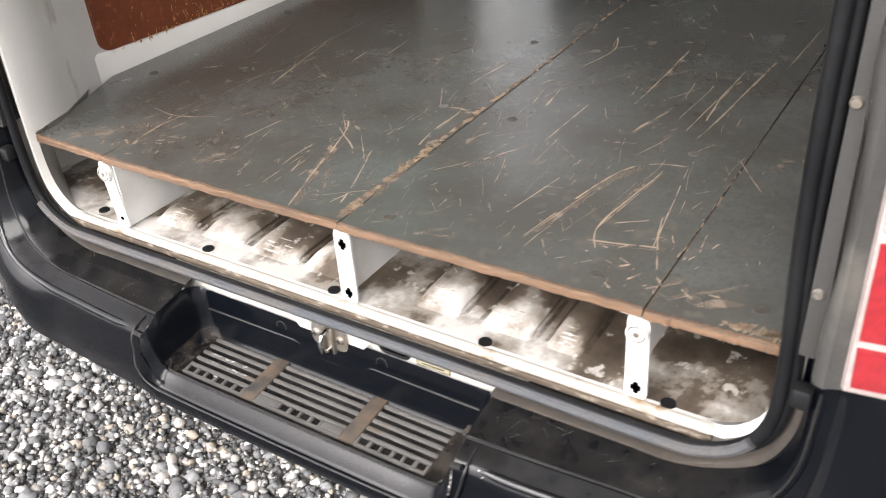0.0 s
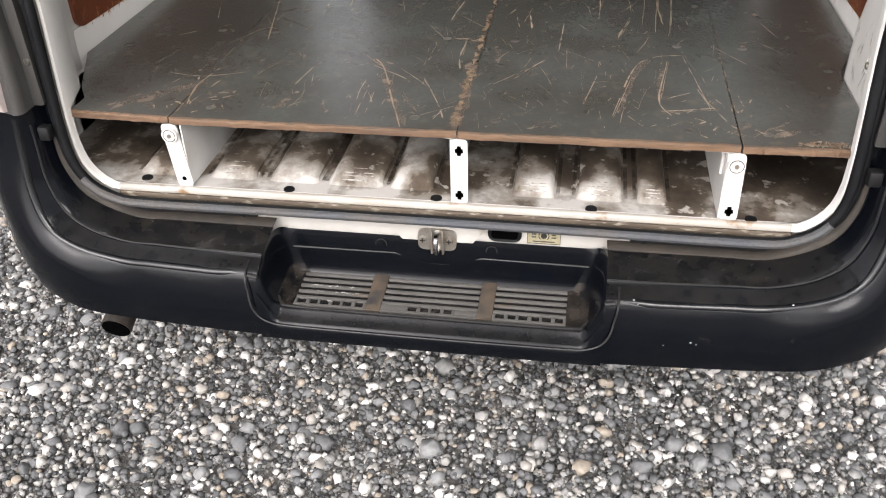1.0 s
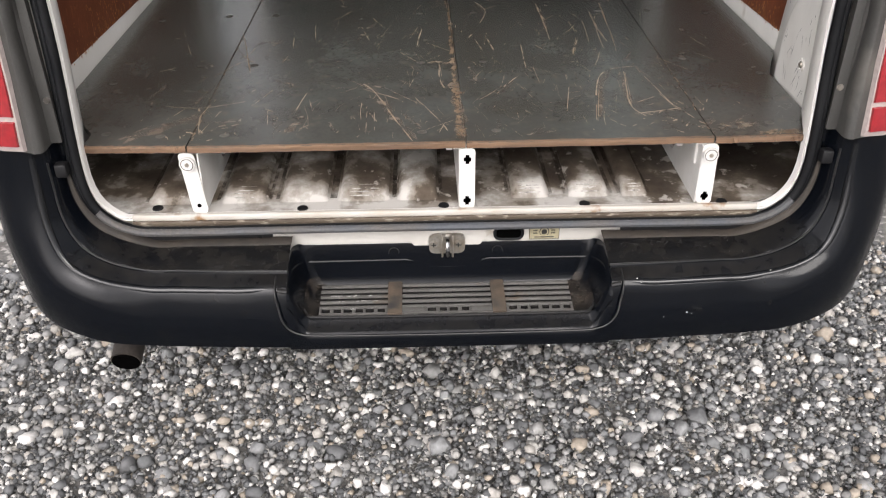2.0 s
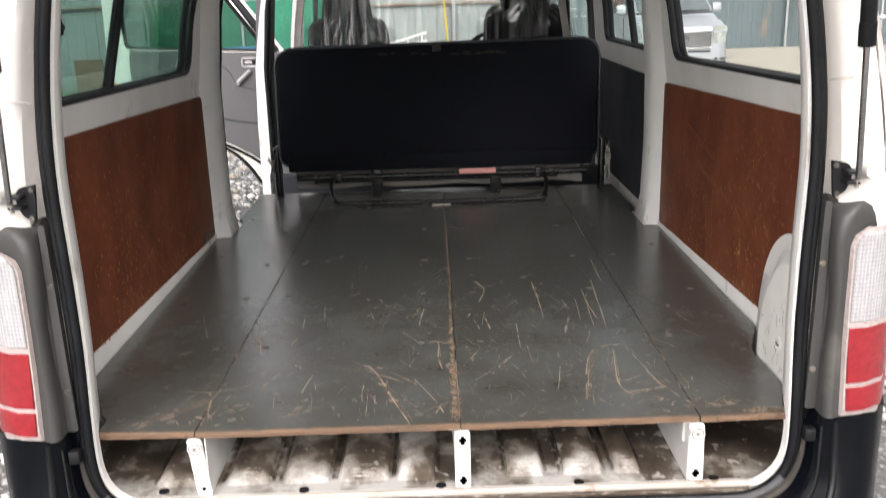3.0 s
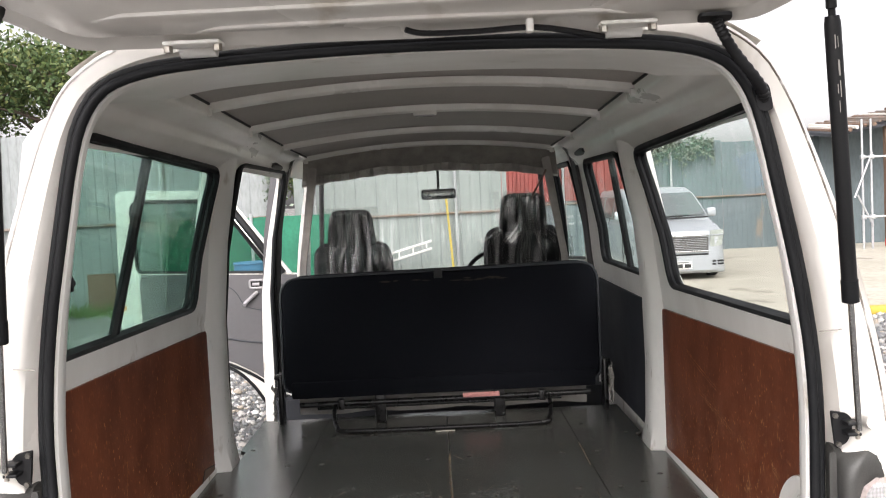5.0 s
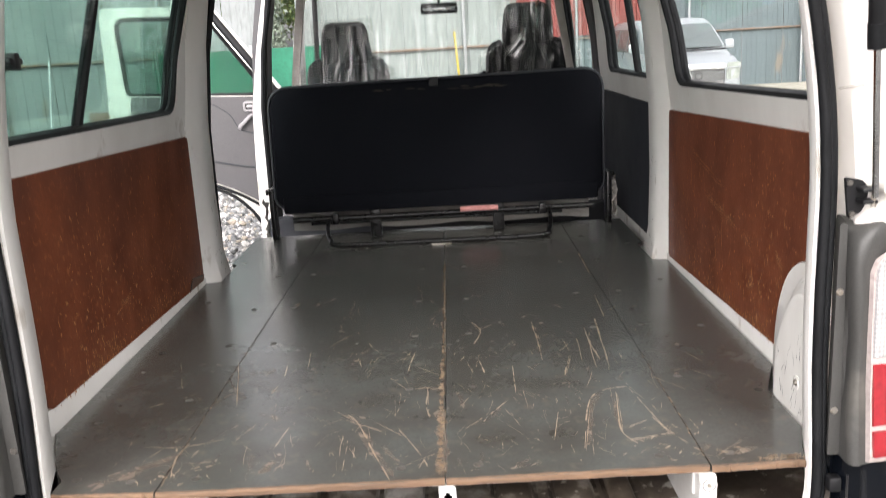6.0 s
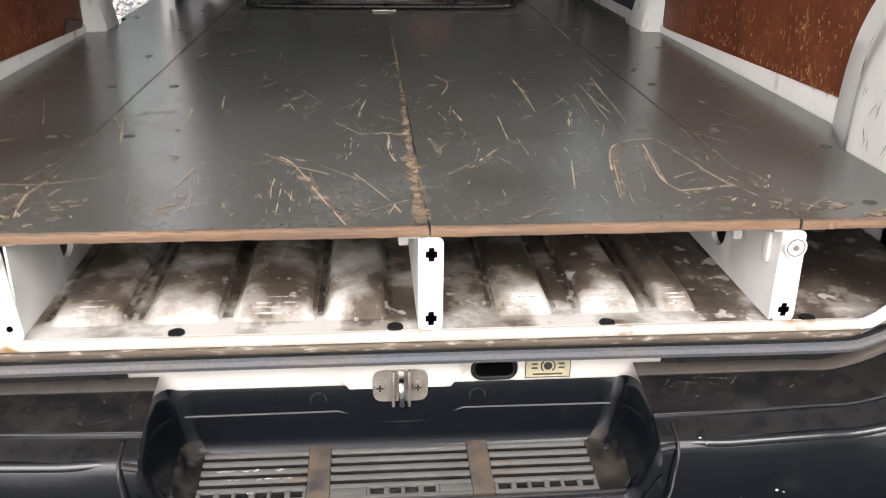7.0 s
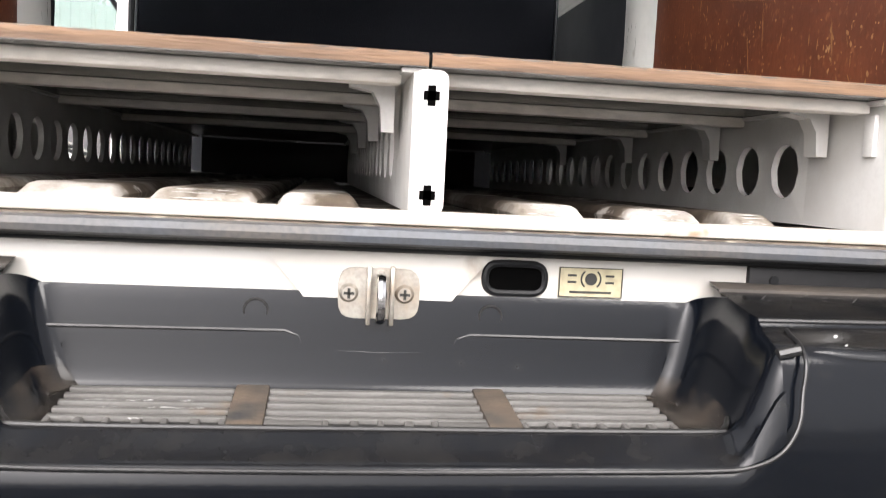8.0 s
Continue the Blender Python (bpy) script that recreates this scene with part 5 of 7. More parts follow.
for sgn in (-1, 1):
    rows = []
    for y in (0.16, 0.25, 0.5, 1.0, 1.5, 2.0, 2.4, 2.62, 2.72, 2.755):
        k, xi = ceil_z(y) - 1.905, rail_x(y)
        xo, pull = 0.708, 0.0 if y < 2.7 else 0.012 if y < 2.75 else 0.05
        rows.append([(sgn * (xi + (xo - xi) * f), y, z + k + pull * (1 - f) * (0.3 + f)) for f, z in ((0.0, 1.935), (0.0, 1.886), (0.015, 1.878), (0.06, 1.873), (0.22, 1.868), (0.40, 1.862), (0.50, 1.856), (0.56, 1.846), (0.60, 1.830), (0.66, 1.818), (0.76, 1.810), (0.88, 1.800), (1.0, 1.782))])
    part("roof_rail", grid(rows), M["rail"], van, "white dusty roof side rail")
    # Shadow between ceiling and rail, drawn as a thin black tube.
    part("rail_shadow_line", tube([(sgn * (rail_x(y) - 0.003), y, arch(rail_x(y), ceil_z(y), 0.052) - 0.002) for y in (0.12, 0.5, 1.0, 1.5, 2.0, 2.5, 3.0)], 0.004, 6), M["ink"], van, "black line drawn as the shadow gap between ceiling and rail")
    part("rail_end", slab([Vector(p) for p in rows[-1]], (0, 0.004, 0)), M["rail"], van)
    rows = []
    for y in (0.16, 1.0, 2.0, 3.0, 3.6):
        rows.append([(sgn * (wall_x(z) - 0.002), y, z) for z in (1.765, 1.785, 1.81, 1.84, 1.87)])
    part("upper_wall", grid(rows), M["rail"], van, "white upper wall strip")
    part("grip_slot", tube([(sgn * 0.672, 2.28, 1.800), (sgn * 0.674, 2.36, 1.798), (sgn * 0.676, 2.50, 1.796)], [0.010, 0.019, 0.012], 10, squash=0.9), M["bezel"], van, "dark grip slot in the rail")
lampc = part("dome_lamp", boxes(((-0.038, 1.450, 1.904), (0.042, 1.482, 1.94)), bev=0.005), M["rail"], van, "small white dome lamp")
part("lamp_cover", boxes(((-0.030, 1.452, 1.900), (0.034, 1.480, 1.9045)), bev=0.002), M["lens_clear"], lampc)
part("header_band", grid([[(x, y, z - 0.05 * (x / 0.62) ** 2 + 0.003 * math.sin(x * 47)) for x in np.linspace(-0.66, 0.66, 40)] for y, z in ((3.10, 1.90), (3.08, 1.86), (3.05, 1.81), (3.02, 1.775), (3.03, 1.765))]), M["header"], van, "wrinkled grey headliner band")

# ---- tailgate, raised ----
GA = radians(17)


def gate(x, d, h=0.0):
    """A place on the raised gate: d along it from the hinge, h above its inner side."""
    return Vector((x, -0.075 - d * math.cos(GA) - h * math.sin(GA), 1.895 + d * math.sin(GA) + h * math.cos(GA)))


def gate_ring(outer, inner, r, h0, h1):
    o = rounded([Vector((x, d, 0)) for x, d in outer], [0.03, 0.002, 0.03, 0.06, 0.08, 0.08, 0.06], 6, 8)
    i = rounded([Vector((x, d, 0)) for x, d in inner], r, 6, 8)
    mid = [a.lerp(b, 0.55) for a, b in zip(i, o)]
    rows = [[gate(p.x, p.y, h1) for p in o], [gate(p.x, p.y, h0 + 0.012) for p in o], [gate(p.x, p.y, h0 - 0.002) for p in [a.lerp(b, 0.93) for a, b in zip(i, o)]], [gate(p.x, p.y, h0 + 0.006) for p in [a.lerp(b, 0.78) for a, b in zip(i, o)]],
            [gate(p.x, p.y, h0 - 0.006) for p in [a.lerp(b, 0.66) for a, b in zip(i, o)]], [gate(p.x, p.y, h0 - 0.005) for p in [a.lerp(b, 0.34) for a, b in zip(i, o)]], [gate(p.x, p.y, h0 + 0.002) for p in [a.lerp(b, 0.14) for a, b in zip(i, o)]], [gate(p.x, p.y, h0 + 0.006) for p in i], [gate(p.x, p.y, h1) for p in i]]
    return grid(rows, closed_u=True, closed_v=True), [gate(p.x, p.y, (h0 + h1) / 2) for p in i]


bm, loop = gate_ring([(-0.555, -0.022), (0.01, -0.035), (0.575, -0.022), (0.80, 0.30), (0.80, 1.12), (-0.80, 1.12), (-0.765, 0.30)], [(-0.49, 0.168), (0.0, 0.198), (0.49, 0.168), (0.555, 0.32), (0.60, 0.62), (-0.60, 0.62), (-0.555, 0.32)], [0.06, 0.12, 0.06, 0.08, 0.08, 0.08, 0.08], 0.0, 0.055)
tailgate = part("tailgate", bm, M["paint"], van, "raised white tailgate with rear window")
part("gate_gasket", tube(loop, 0.0065, 8, True), M["rubber"], tailgate)
pane = part("gate_pane", slab(loop, (0, 0, 0.004)), M["clear"], tailgate, "tinted tailgate glass")
pane.visible_shadow = False
part("wiper_arm", tube([gate(-0.02, 0.22, 0.09), gate(0.01, 0.42, 0.09), gate(0.05, 0.55, 0.08)], 0.008, 6), M["black"], tailgate)
for x in (-0.355, 0.350):
    h = part("gate_hinge", boxes(((x - 0.046, -0.112, 1.886), (x + 0.046, -0.070, 1.893)), bev=0.003), M["rail"], tailgate, "white steel gate hinge")
    part("hinge_knuckle", tube([(x - 0.030, -0.060, 1.884), (x + 0.030, -0.060, 1.884)], 0.012, 12), M["bracket"], h)
    for dx in (-0.04, 0.04):
        part("hinge_bolt", tube([(x + dx, -0.098, 1.887), (x + dx, -0.098, 1.876)], 0.0075, 6), M["metal"], h)
part("gate_slot", slab(rounded([gate(-0.075, 0.150, -0.007), gate(0.078, 0.150, -0.007), gate(0.078, 0.175, -0.007), gate(-0.075, 0.175, -0.007)], 0.012, 5, 2), (0, 0, -0.004)), M["black"], tailgate, "black slot cover")
part("washer_hose", tube(smooth_path([gate(-0.01, 0.035, -0.012), gate(0.02, 0.024, -0.014), gate(0.10, 0.022, -0.014), gate(0.19, 0.028, -0.014), gate(0.25, 0.012, -0.014), (0.32, -0.058, 1.876), (0.36, -0.05, 1.874)], 6), 0.005, 6), M["black"], tailgate, "thin black washer hose")
for d, w in ((0.055, 0.30), (0.105, 0.44)):
    part("gate_crease", tube([gate(-w - 0.06, d - 0.02, 0.002), gate(-w, d, -0.003), gate(0, d + 0.006, -0.004), gate(w, d, -0.003), gate(w + 0.06, d - 0.02, 0.002)], 0.006, 8), M["paint"], tailgate)
part("hose_clip", boxes(((0.184, -0.115, 1.880), (0.196, -0.095, 1.902)), bev=0.003), M["rail"], tailgate)
part("wire_tube", tube(smooth_path([gate(0.492, 0.02, -0.004), (0.502, -0.088, 1.878), (0.528, -0.075, 1.84), (0.575, -0.06, 1.785), (0.592, -0.035, 1.762)], 10), [0.0085 + 0.0018 * (i % 2) for i in range(41)], 10), M["black"], tailgate, "black ribbed cable tube")
part("tube_foot", slab(rounded([gate(0.465, 0.010, -0.006), gate(0.520, 0.010, -0.006), gate(0.520, 0.034, -0.006), gate(0.465, 0.034, -0.006)], 0.011, 5, 2), (0, 0, -0.006)), M["black"], tailgate)
part("rubber_stop", slab(rounded([(0.580, -0.034, 1.742), (0.606, -0.034, 1.742), (0.598, -0.034, 1.790), (0.570, -0.034, 1.790)], 0.011, 5, 2), (0, -0.006, 0)), M["black"], van)
for sgn in (-1, 1):
    a, b = Vector((sgn * 0.722, -0.075, 1.195)), Vector((sgn * 0.633, -0.200, 1.925))
    m = a.lerp(b, 0.338)
    ax = (b - a).normalized()
    head = b - ax * 0.058
    strut = part("gas_strut", tube([m, m + (head - m) * 0.02, head - ax * 0.012, head], [0.010, 0.0124, 0.0124, 0.0105], 14), M["black"], van, "black gas strut with chrome rod")
    part("strut_neck", tube([head, head + ax * 0.010, head + ax * 0.012, head + ax * 0.036], [0.0058, 0.0058, 0.0085, 0.0075], 10), M["black"], strut)
    ax = (b - m).normalized()
    for q, ln, w, off in ((0.80, 0.020, 0.0014, -0.003), (0.80, 0.016, 0.0010, 0.001), (0.72, 0.024, 0.0028, 0.0005), (0.655, 0.014, 0.0012, -0.003), (0.655, 0.026, 0.0016, 0.001), (0.60, 0.018, 0.0012, -0.002)):
        c = m + (b - m) * q + Vector((off, -0.0126, 0))
        part("print_bar", slab([c - ax * ln / 2 - Vector((w / 2, 0, 0)), c + ax * ln / 2 - Vector((w / 2, 0, 0)), c + ax * ln / 2 + Vector((w / 2, 0, 0)), c - ax * ln / 2 + Vector((w / 2, 0, 0))], (0, 0.002, 0)), M["canvas"], strut, "worn white print bar")
    part("strut_collar", tube([m - (b - a) * 0.03, m + (b - a) * 0.02], 0.0136, 14), M["rubber"], strut)
    part("strut_rod", tube([a, m], 0.0052, 8), M["chrome"], strut)
    foot = rounded([b + Vector((q, 0, h)) for q, h in ((-0.008, -0.026), (0.008, -0.026), (0.024, 0.004), (0.028, 0.020), (-0.030, 0.028), (-0.026, 0.010))], 0.005, 4, 1)
    part("strut_foot", slab([p + Vector((0, -0.010, 0)) for p in foot], (0, 0.018, 0)), M["black"], strut, "black plastic strut foot")
    plate = [Vector((sgn * x, -0.046, z)) for x, z in ((0.685, 1.224), (0.712, 1.219), (0.721, 1.208), (0.720, 1.186), (0.711, 1.168), (0.692, 1.158))]
    bm = slab(rounded(plate, 0.004, 4, 1), (0, -0.007, 0))
    for z in (1.188, 1.206):
        joined_lug = boxes(((sgn * 0.714 - 0.012, -0.078, z - 0.003), (sgn * 0.714 + 0.012, -0.05, z + 0.003)), bev=0.002)
        bm = joined(bm, joined_lug)
    bk = part("strut_bracket", bm, M["black"], van, "black strut mounting bracket")
    part("bracket_pin", tube([(sgn * 0.720, -0.074, 1.180), (sgn * 0.720, -0.074, 1.214)], 0.0042, 8), M["metal"], bk)
    for x, z in ((0.691, 1.216), (0.696, 1.166)):
        part("bracket_bolt", tube([(sgn * x, -0.052, z), (sgn * x, -0.058, z)], 0.0048, 6), M["dark_metal"], bk)
    part("panel_step", tube([(sgn * 0.671, -0.0470, 1.361), (sgn * 0.690, -0.0475, 1.363), (sgn * 0.709, -0.0475, 1.364)], 0.0011, 6), M["grime"], van, "faint dirty panel step")
    part("mount_bolt", tube([(sgn * 0.748, -0.05, 1.207), (sgn * 0.748, -0.075, 1.207)], [0.017, 0.013], 10), M["paint"], bk)


# ---- sliding door (slid back) and open front door ----
rows_o = rounded([(0, 0.42, 0.42), (0, 1.98, 0.42), (0, 1.98, 1.845), (0, 0.42, 1.845)], 0.06, 6, 6)
rows_i = rounded([(0, 0.49, 1.20), (0, 1.90, 1.20), (0, 1.90, 1.80), (0, 0.49, 1.80)], 0.06, 6, 6)
dx = lambda p, d: Vector((-(wall_x(p.z) + 0.115 + d), p.y, p.z))
slide = part("sliding_door", grid([[dx(p, 0.05) for p in rows_o], [dx(p, 0) for p in rows_o], [dx(p, 0) for p in rows_i], [dx(p, 0.05) for p in rows_i]], True, True), M["paint"], van, "white sliding door standing open along the side")
lp = [dx(p, 0.02) for p in rows_i]
part("gasket", tube(lp, 0.012, 8, True), M["rubber"], slide)
pn = part("pane", slab(lp, (-0.004, 0, 0)), M["glass"], slide)
pn.visible_shadow = False
part("lining", slab(rounded([(-0.888, 0.50, 0.60), (-0.888, 1.93, 0.60), (-0.888, 1.93, 1.15), (-0.888, 0.50, 1.15)], 0.03, 4, 2), (-0.006, 0, 0)), M["trim"], slide)

HX, HY = -0.80, 3.85
DU = Vector((-1, 0, 0))
DN = Vector((0, 1, 0))
door_at = lambda q, z, h=0.0: Vector((HX, HY, 0)) + DU * q + DN * h + Vector((0, 0, z))
belt = lambda q: 1.205 + 0.045 * q
low_edge = [(0.0, 0.36), (0.15, 0.365), (0.235, 0.385), (0.29, 0.44), (0.35, 0.53), (0.45, 0.625), (0.60, 0.69), (0.80, 0.735), (1.13, 0.76)]
trim_low = [(0.03, 0.47), (0.14, 0.475), (0.22, 0.53), (0.33, 0.61), (0.45, 0.675), (0.60, 0.735), (0.80, 0.775), (1.0, 0.79)]
loop = [door_at(q, z) for q, z in low_edge + [(1.14, 1.22), (1.12, belt(1.12)), (0.0, belt(0))]]
fd = part("front_door", slab(loop, DN * 0.07), M["paint"], van, "open front door with grey trim")
loop = [door_at(q, z, -0.012) for q, z in trim_low + [(1.005, 1.20), (0.99, belt(0.99) - 0.004), (0.03, belt(0.03) - 0.004)]]
trim = part("door_trim", slab(loop, DN * 0.014), M["trim"], fd, "grey moulded door trim")
part("door_seal", tube(smooth_path([door_at(q, z, -0.004) for q, z in low_edge], 3), 0.010, 8), M["rubber"], fd)
part("trim_seal", tube(smooth_path([door_at(q, z - 0.022, -0.010) for q, z in trim_low], 4), 0.009, 8), M["rubber"], fd, "black door edge seal")
part("trim_crease", tube(smooth_path([door_at(0.04, 0.775, -0.013), door_at(0.35, 0.803, -0.013), door_at(0.60, 0.85, -0.013), (door_at(0.98, 0.87, -0.013))], 4), 0.006, 6), M["dark_trim"], trim)
part("trim_arc", tube(smooth_path([door_at(0.55, belt(0.5) - 0.03, -0.012), door_at(0.43, 1.12, -0.012), door_at(0.36, 1.02, -0.012), door_at(0.20, 0.985, -0.012)], 5), 0.003, 6), M["dark_trim"], trim)
sash_o = rounded([door_at(0.08, belt(0.08), 0.02), door_at(0.47, 1.735, 0.02), door_at(1.13, 1.762, 0.02), door_at(1.14, belt(1.14), 0.02)], [0.01, 0.05, 0.05, 0.01], 5, 4)
sash_i = rounded([door_at(0.19, belt(0.19) + 0.004, 0.02), door_at(0.51, 1.672, 0.02), door_at(1.04, 1.690, 0.02), door_at(1.02, belt(1.02) + 0.004, 0.02)], [0.01, 0.06, 0.06, 0.04], 5, 4)
push = lambda ps, h: [p + DN * h for p in ps]
part("window_frame", grid([push(sash_o, 0.03), sash_o, sash_i, push(sash_i, 0.03)], True, True), M["paint"], fd, "white pressed door window frame")
part("window_gasket", tube(sash_i, 0.013, 8, True), M["rubber"], fd)
part("front_sash", tube([door_at(0.135, belt(0.1), 0.012), door_at(0.49, 1.70, 0.012)], 0.026, 8), M["rubber"], fd, "black sloping sash bar")
part("sash_trim", tube([door_at(0.155, belt(0.1), -0.012), door_at(0.512, 1.70, -0.012)], 0.006, 8), M["chrome"], fd)
pn = part("door_pane", slab(push(sash_i, 0.012), DN * 0.004), M["glass_left"], fd)
pn.visible_shadow = False
hs = 0.288
part("handle_bezel", tube(rounded([door_at(hs - 0.046, 1.133, -0.016), door_at(hs + 0.046, 1.133, -0.016), door_at(hs + 0.046, 1.180, -0.016), door_at(hs - 0.046, 1.180, -0.016)], 0.014, 4, 2), 0.0075, 8, True), M["pale_plastic"], fd)
part("handle_cup", slab([door_at(hs - 0.042, 1.137, -0.0125), door_at(hs + 0.042, 1.137, -0.0125), door_at(hs + 0.042, 1.176, -0.0125), door_at(hs - 0.042, 1.176, -0.0125)], -DN * 0.002), M["black"], fd)
part("inner_handle", tube([door_at(hs - 0.012, 1.156, -0.020), door_at(hs + 0.030, 1.156, -0.020)], 0.010, 8), M["pale_plastic"], fd, "grey inner door handle")
part("window_winder", tube([door_at(hs + 0.005, 1.105, -0.02), door_at(hs + 0.015, 1.098, -0.035), door_at(hs + 0.070, 1.050, -0.038), door_at(hs + 0.078, 1.035, -0.055)], 0.012, 8), M["pale_plastic"], fd, "grey window winder")
part("edge_reflector", boxes((door_at(1.125, 1.03, -0.006), door_at(1.095, 1.06, 0.0)), bev=0.002), M["orange"], fd, "small orange reflector")
part("edge_latch", boxes((door_at(1.11, 0.90, -0.010), door_at(1.06, 1.00, 0.0)), bev=0.004), M["bracket"], fd)

# ---- floor boards on a white steel frame ----
bed = thing("cargo_bed", (0, 1.0, 0.58), "dark plywood cargo bed on white steel frame", "cargo bed")
ZT, TH = 0.720, 0.012


def jag(a, b, n, amp, seed):
    """A slightly chipped line between two points."""
    rng = random.Random(seed)
    a, b = Vector(a), Vector(b)
    return [a.lerp(b, i / n) + Vector((0, rng.uniform(-amp, amp * 0.2) if 0 < i < n else 0, 0)) for i in range(n + 1)]


BOARDS = [
    [(-0.668, 0.004), (-0.4790, -0.002), (-0.4668, 2.14), (-0.745, 2.14), (-0.745, 1.70), (-0.722, 1.68), (-0.722, 1.45), (-0.770, 1.44), (-0.771, 0.27), (-0.700, 0.11), (-0.668, 0.06)],
    [(-0.4760, -0.004), (0.0345, -0.002), (0.026, 2.16), (-0.4641, 2.14)],
    [(0.0372, -0.004), (0.4972, 0.0), (0.4985, 2.14), (0.0287, 2.16)],
    [(0.5000, -0.002), (0.668, 0.002), (0.676, 0.05), (0.708, 0.12), (0.709, 0.318), (0.722, 0.352), (0.768, 0.460), (0.770, 1.44), (0.722, 1.45), (0.722, 1.68), (0.745, 1.70), (0.745, 2.14), (0.5015, 2.14)],
]
for k, c in enumerate(BOARDS):
    edge = jag((*c[0], 0), (*c[1], 0), 40, 0.0022, k)
    loop = edge + [Vector((*p, 0)) for p in c[2:]]
    top = [Vector((p.x, p.y, ZT)) for p in loop]
    ob = part("board", slab([Vector((p.x, p.y, ZT - TH)) for p in loop], (0, 0, TH)), M["board"], bed, "scratched dark film-faced plywood board", smooth=False)
    # worn rear edge with bare plies
    rng = random.Random(20 + k)
    rows = []
    for dz, dy in ((0.0006, 0.0055), (0.0007, 0.001), (-0.0015, -0.0010), (-0.0065, -0.0014), (-0.0110, -0.0010), (-0.0118, 0.004)):
        rows.append([Vector((p.x, p.y + dy + rng.uniform(-0.0008, 0.0008) - (rng.uniform(0, 0.006) if dy == 0.010 else 0), ZT + dz)) for p in edge])
    part("worn_edge", grid(rows), M["ply_edge"], ob, "bare worn plywood edge")

def screw_flat(x, y):
    """A countersunk screw head sunk into the board, with a worn rim and a cross slot."""
    bm = bmesh.new()
    rings = []
    for r, z in ((0.0095, 0.0003), (0.0080, 0.0010), (0.0068, 0.0006), (0.0035, 0.0004)):
        rings.append([bm.verts.new((x + r * math.cos(q), y + r * math.sin(q), ZT + z)) for q in [2 * math.pi * k / 14 for k in range(14)]])
    for a, b in zip(rings, rings[1:]):
        for k in range(14):
            bm.faces.new((a[k], a[(k + 1) % 14], b[(k + 1) % 14], b[k]))
    bm.faces.new(rings[-1])
    for a, b in ((0.0040, 0.0009), (0.0009, 0.0040)):
        box(bm, (x - a, y - b, ZT), (x + a, y + b, ZT + 0.0007))
    return bm


SCREWS = [(x, y) for x in (-0.535, -0.416, -0.045, 0.095, 0.419, 0.545) for y in (0.045, 0.418, 0.78, 1.10, 1.48, 1.85)]
SCREWS += [(x, y) for x in (-0.70, 0.69) for y in (0.32, 0.75, 1.2, 1.7)] + [(-0.64, 0.06), (0.62, 0.06)]
for x, y in SCREWS:
    part("screw", screw_flat(x, y), M["dark_metal"], bed)


def stroke(bm, pts, w, rng, z=ZT + 0.0009):
    """A thin uneven scratch along points."""
    path = smooth_path([(x, y, z) for x, y in pts], 5) if len(pts) > 1 else pts
    left, right = [], []
    for i, p in enumerate(path):
        a, b = path[max(i - 1, 0)], path[min(i + 1, len(path) - 1)]
        d = (b - a).normalized()
        s = Vector((-d.y, d.x, 0))
        ww = w * rng.uniform(0.25, 1.0) * (0.25 if i in (0, len(path) - 1) else 1)
        o = s * rng.uniform(-0.4, 0.4) * w
        left.append(bm.verts.new(p + o + s * ww))
        right.append(bm.verts.new(p + o - s * ww))
    for i in range(len(path) - 1):
        if rng.random() > 0.12:
            bm.faces.new((left[i], right[i], right[i + 1], left[i + 1]))
STROKES = [
    [(-0.192, 0.312), (-0.148, 0.264), (-0.101, 0.119), (-0.062, 0.004)],
    [(0.292, 0.087), (0.331, 0.290), (0.369, 0.355), (0.427, 0.372)],
    [(0.397, 0.342), (0.374, 0.162), (0.393, 0.099)],
    [(0.375, 0.113), (0.476, 0.138)],
    [(0.034, 0.438), (-0.032, 0.415)],
    [(-0.004, 0.411), (-0.002, 0.289), (0.030, 0.177)],
    [(0.264, 0.849), (0.265, 0.710), (0.264, 0.560)],
    [(0.330, 0.577), (0.303, 0.452)],
    [(0.394, 0.779), (0.391, 0.648), (0.399, 0.528)],
    [(0.434, 0.869), (0.409, 0.490)],
    [(0.101, 0.877), (0.125, 0.777), (0.071, 0.577)],
    [(0.441, 0.220), (0.459, 0.152), (0.487, 0.076)],
    [(-0.058, 0.213), (-0.016, 0.109), (0.007, 0.039)],
]
SMALL = [
    [(-0.307, 0.705), (-0.294, 0.573)], [(-0.189, 0.675), (-0.166, 0.573)], [(0.344, 0.764), (0.363, 0.694), (0.354, 0.535)],
    [(0.203, 0.383), (0.206, 0.286)], [(0.487, 0.427), (0.545, 0.338)], [(-0.631, 0.680), (-0.571, 0.487)], [(-0.439, 0.181), (-0.465, 0.046)],
    [(-0.541, 0.120), (-0.516, 0.177)], [(-0.093, 0.490), (-0.051, 0.417)], [(0.105, 0.396), (0.067, 0.309)], [(0.049, 0.268), (0.085, 0.352)],
    [(-0.153, 0.148), (-0.151, 0.045)], [(-0.139, 0.171), (-0.135, 0.054)],
]
CHIPS = [[(0.162, 0.321), (0.140, 0.285), (0.111, 0.228)], [(0.115, 0.570), (0.125, 0.488)], [(0.497, 1.595), (0.492, 1.303)], [(0.03, 0.415), (-0.01, 0.42)]]
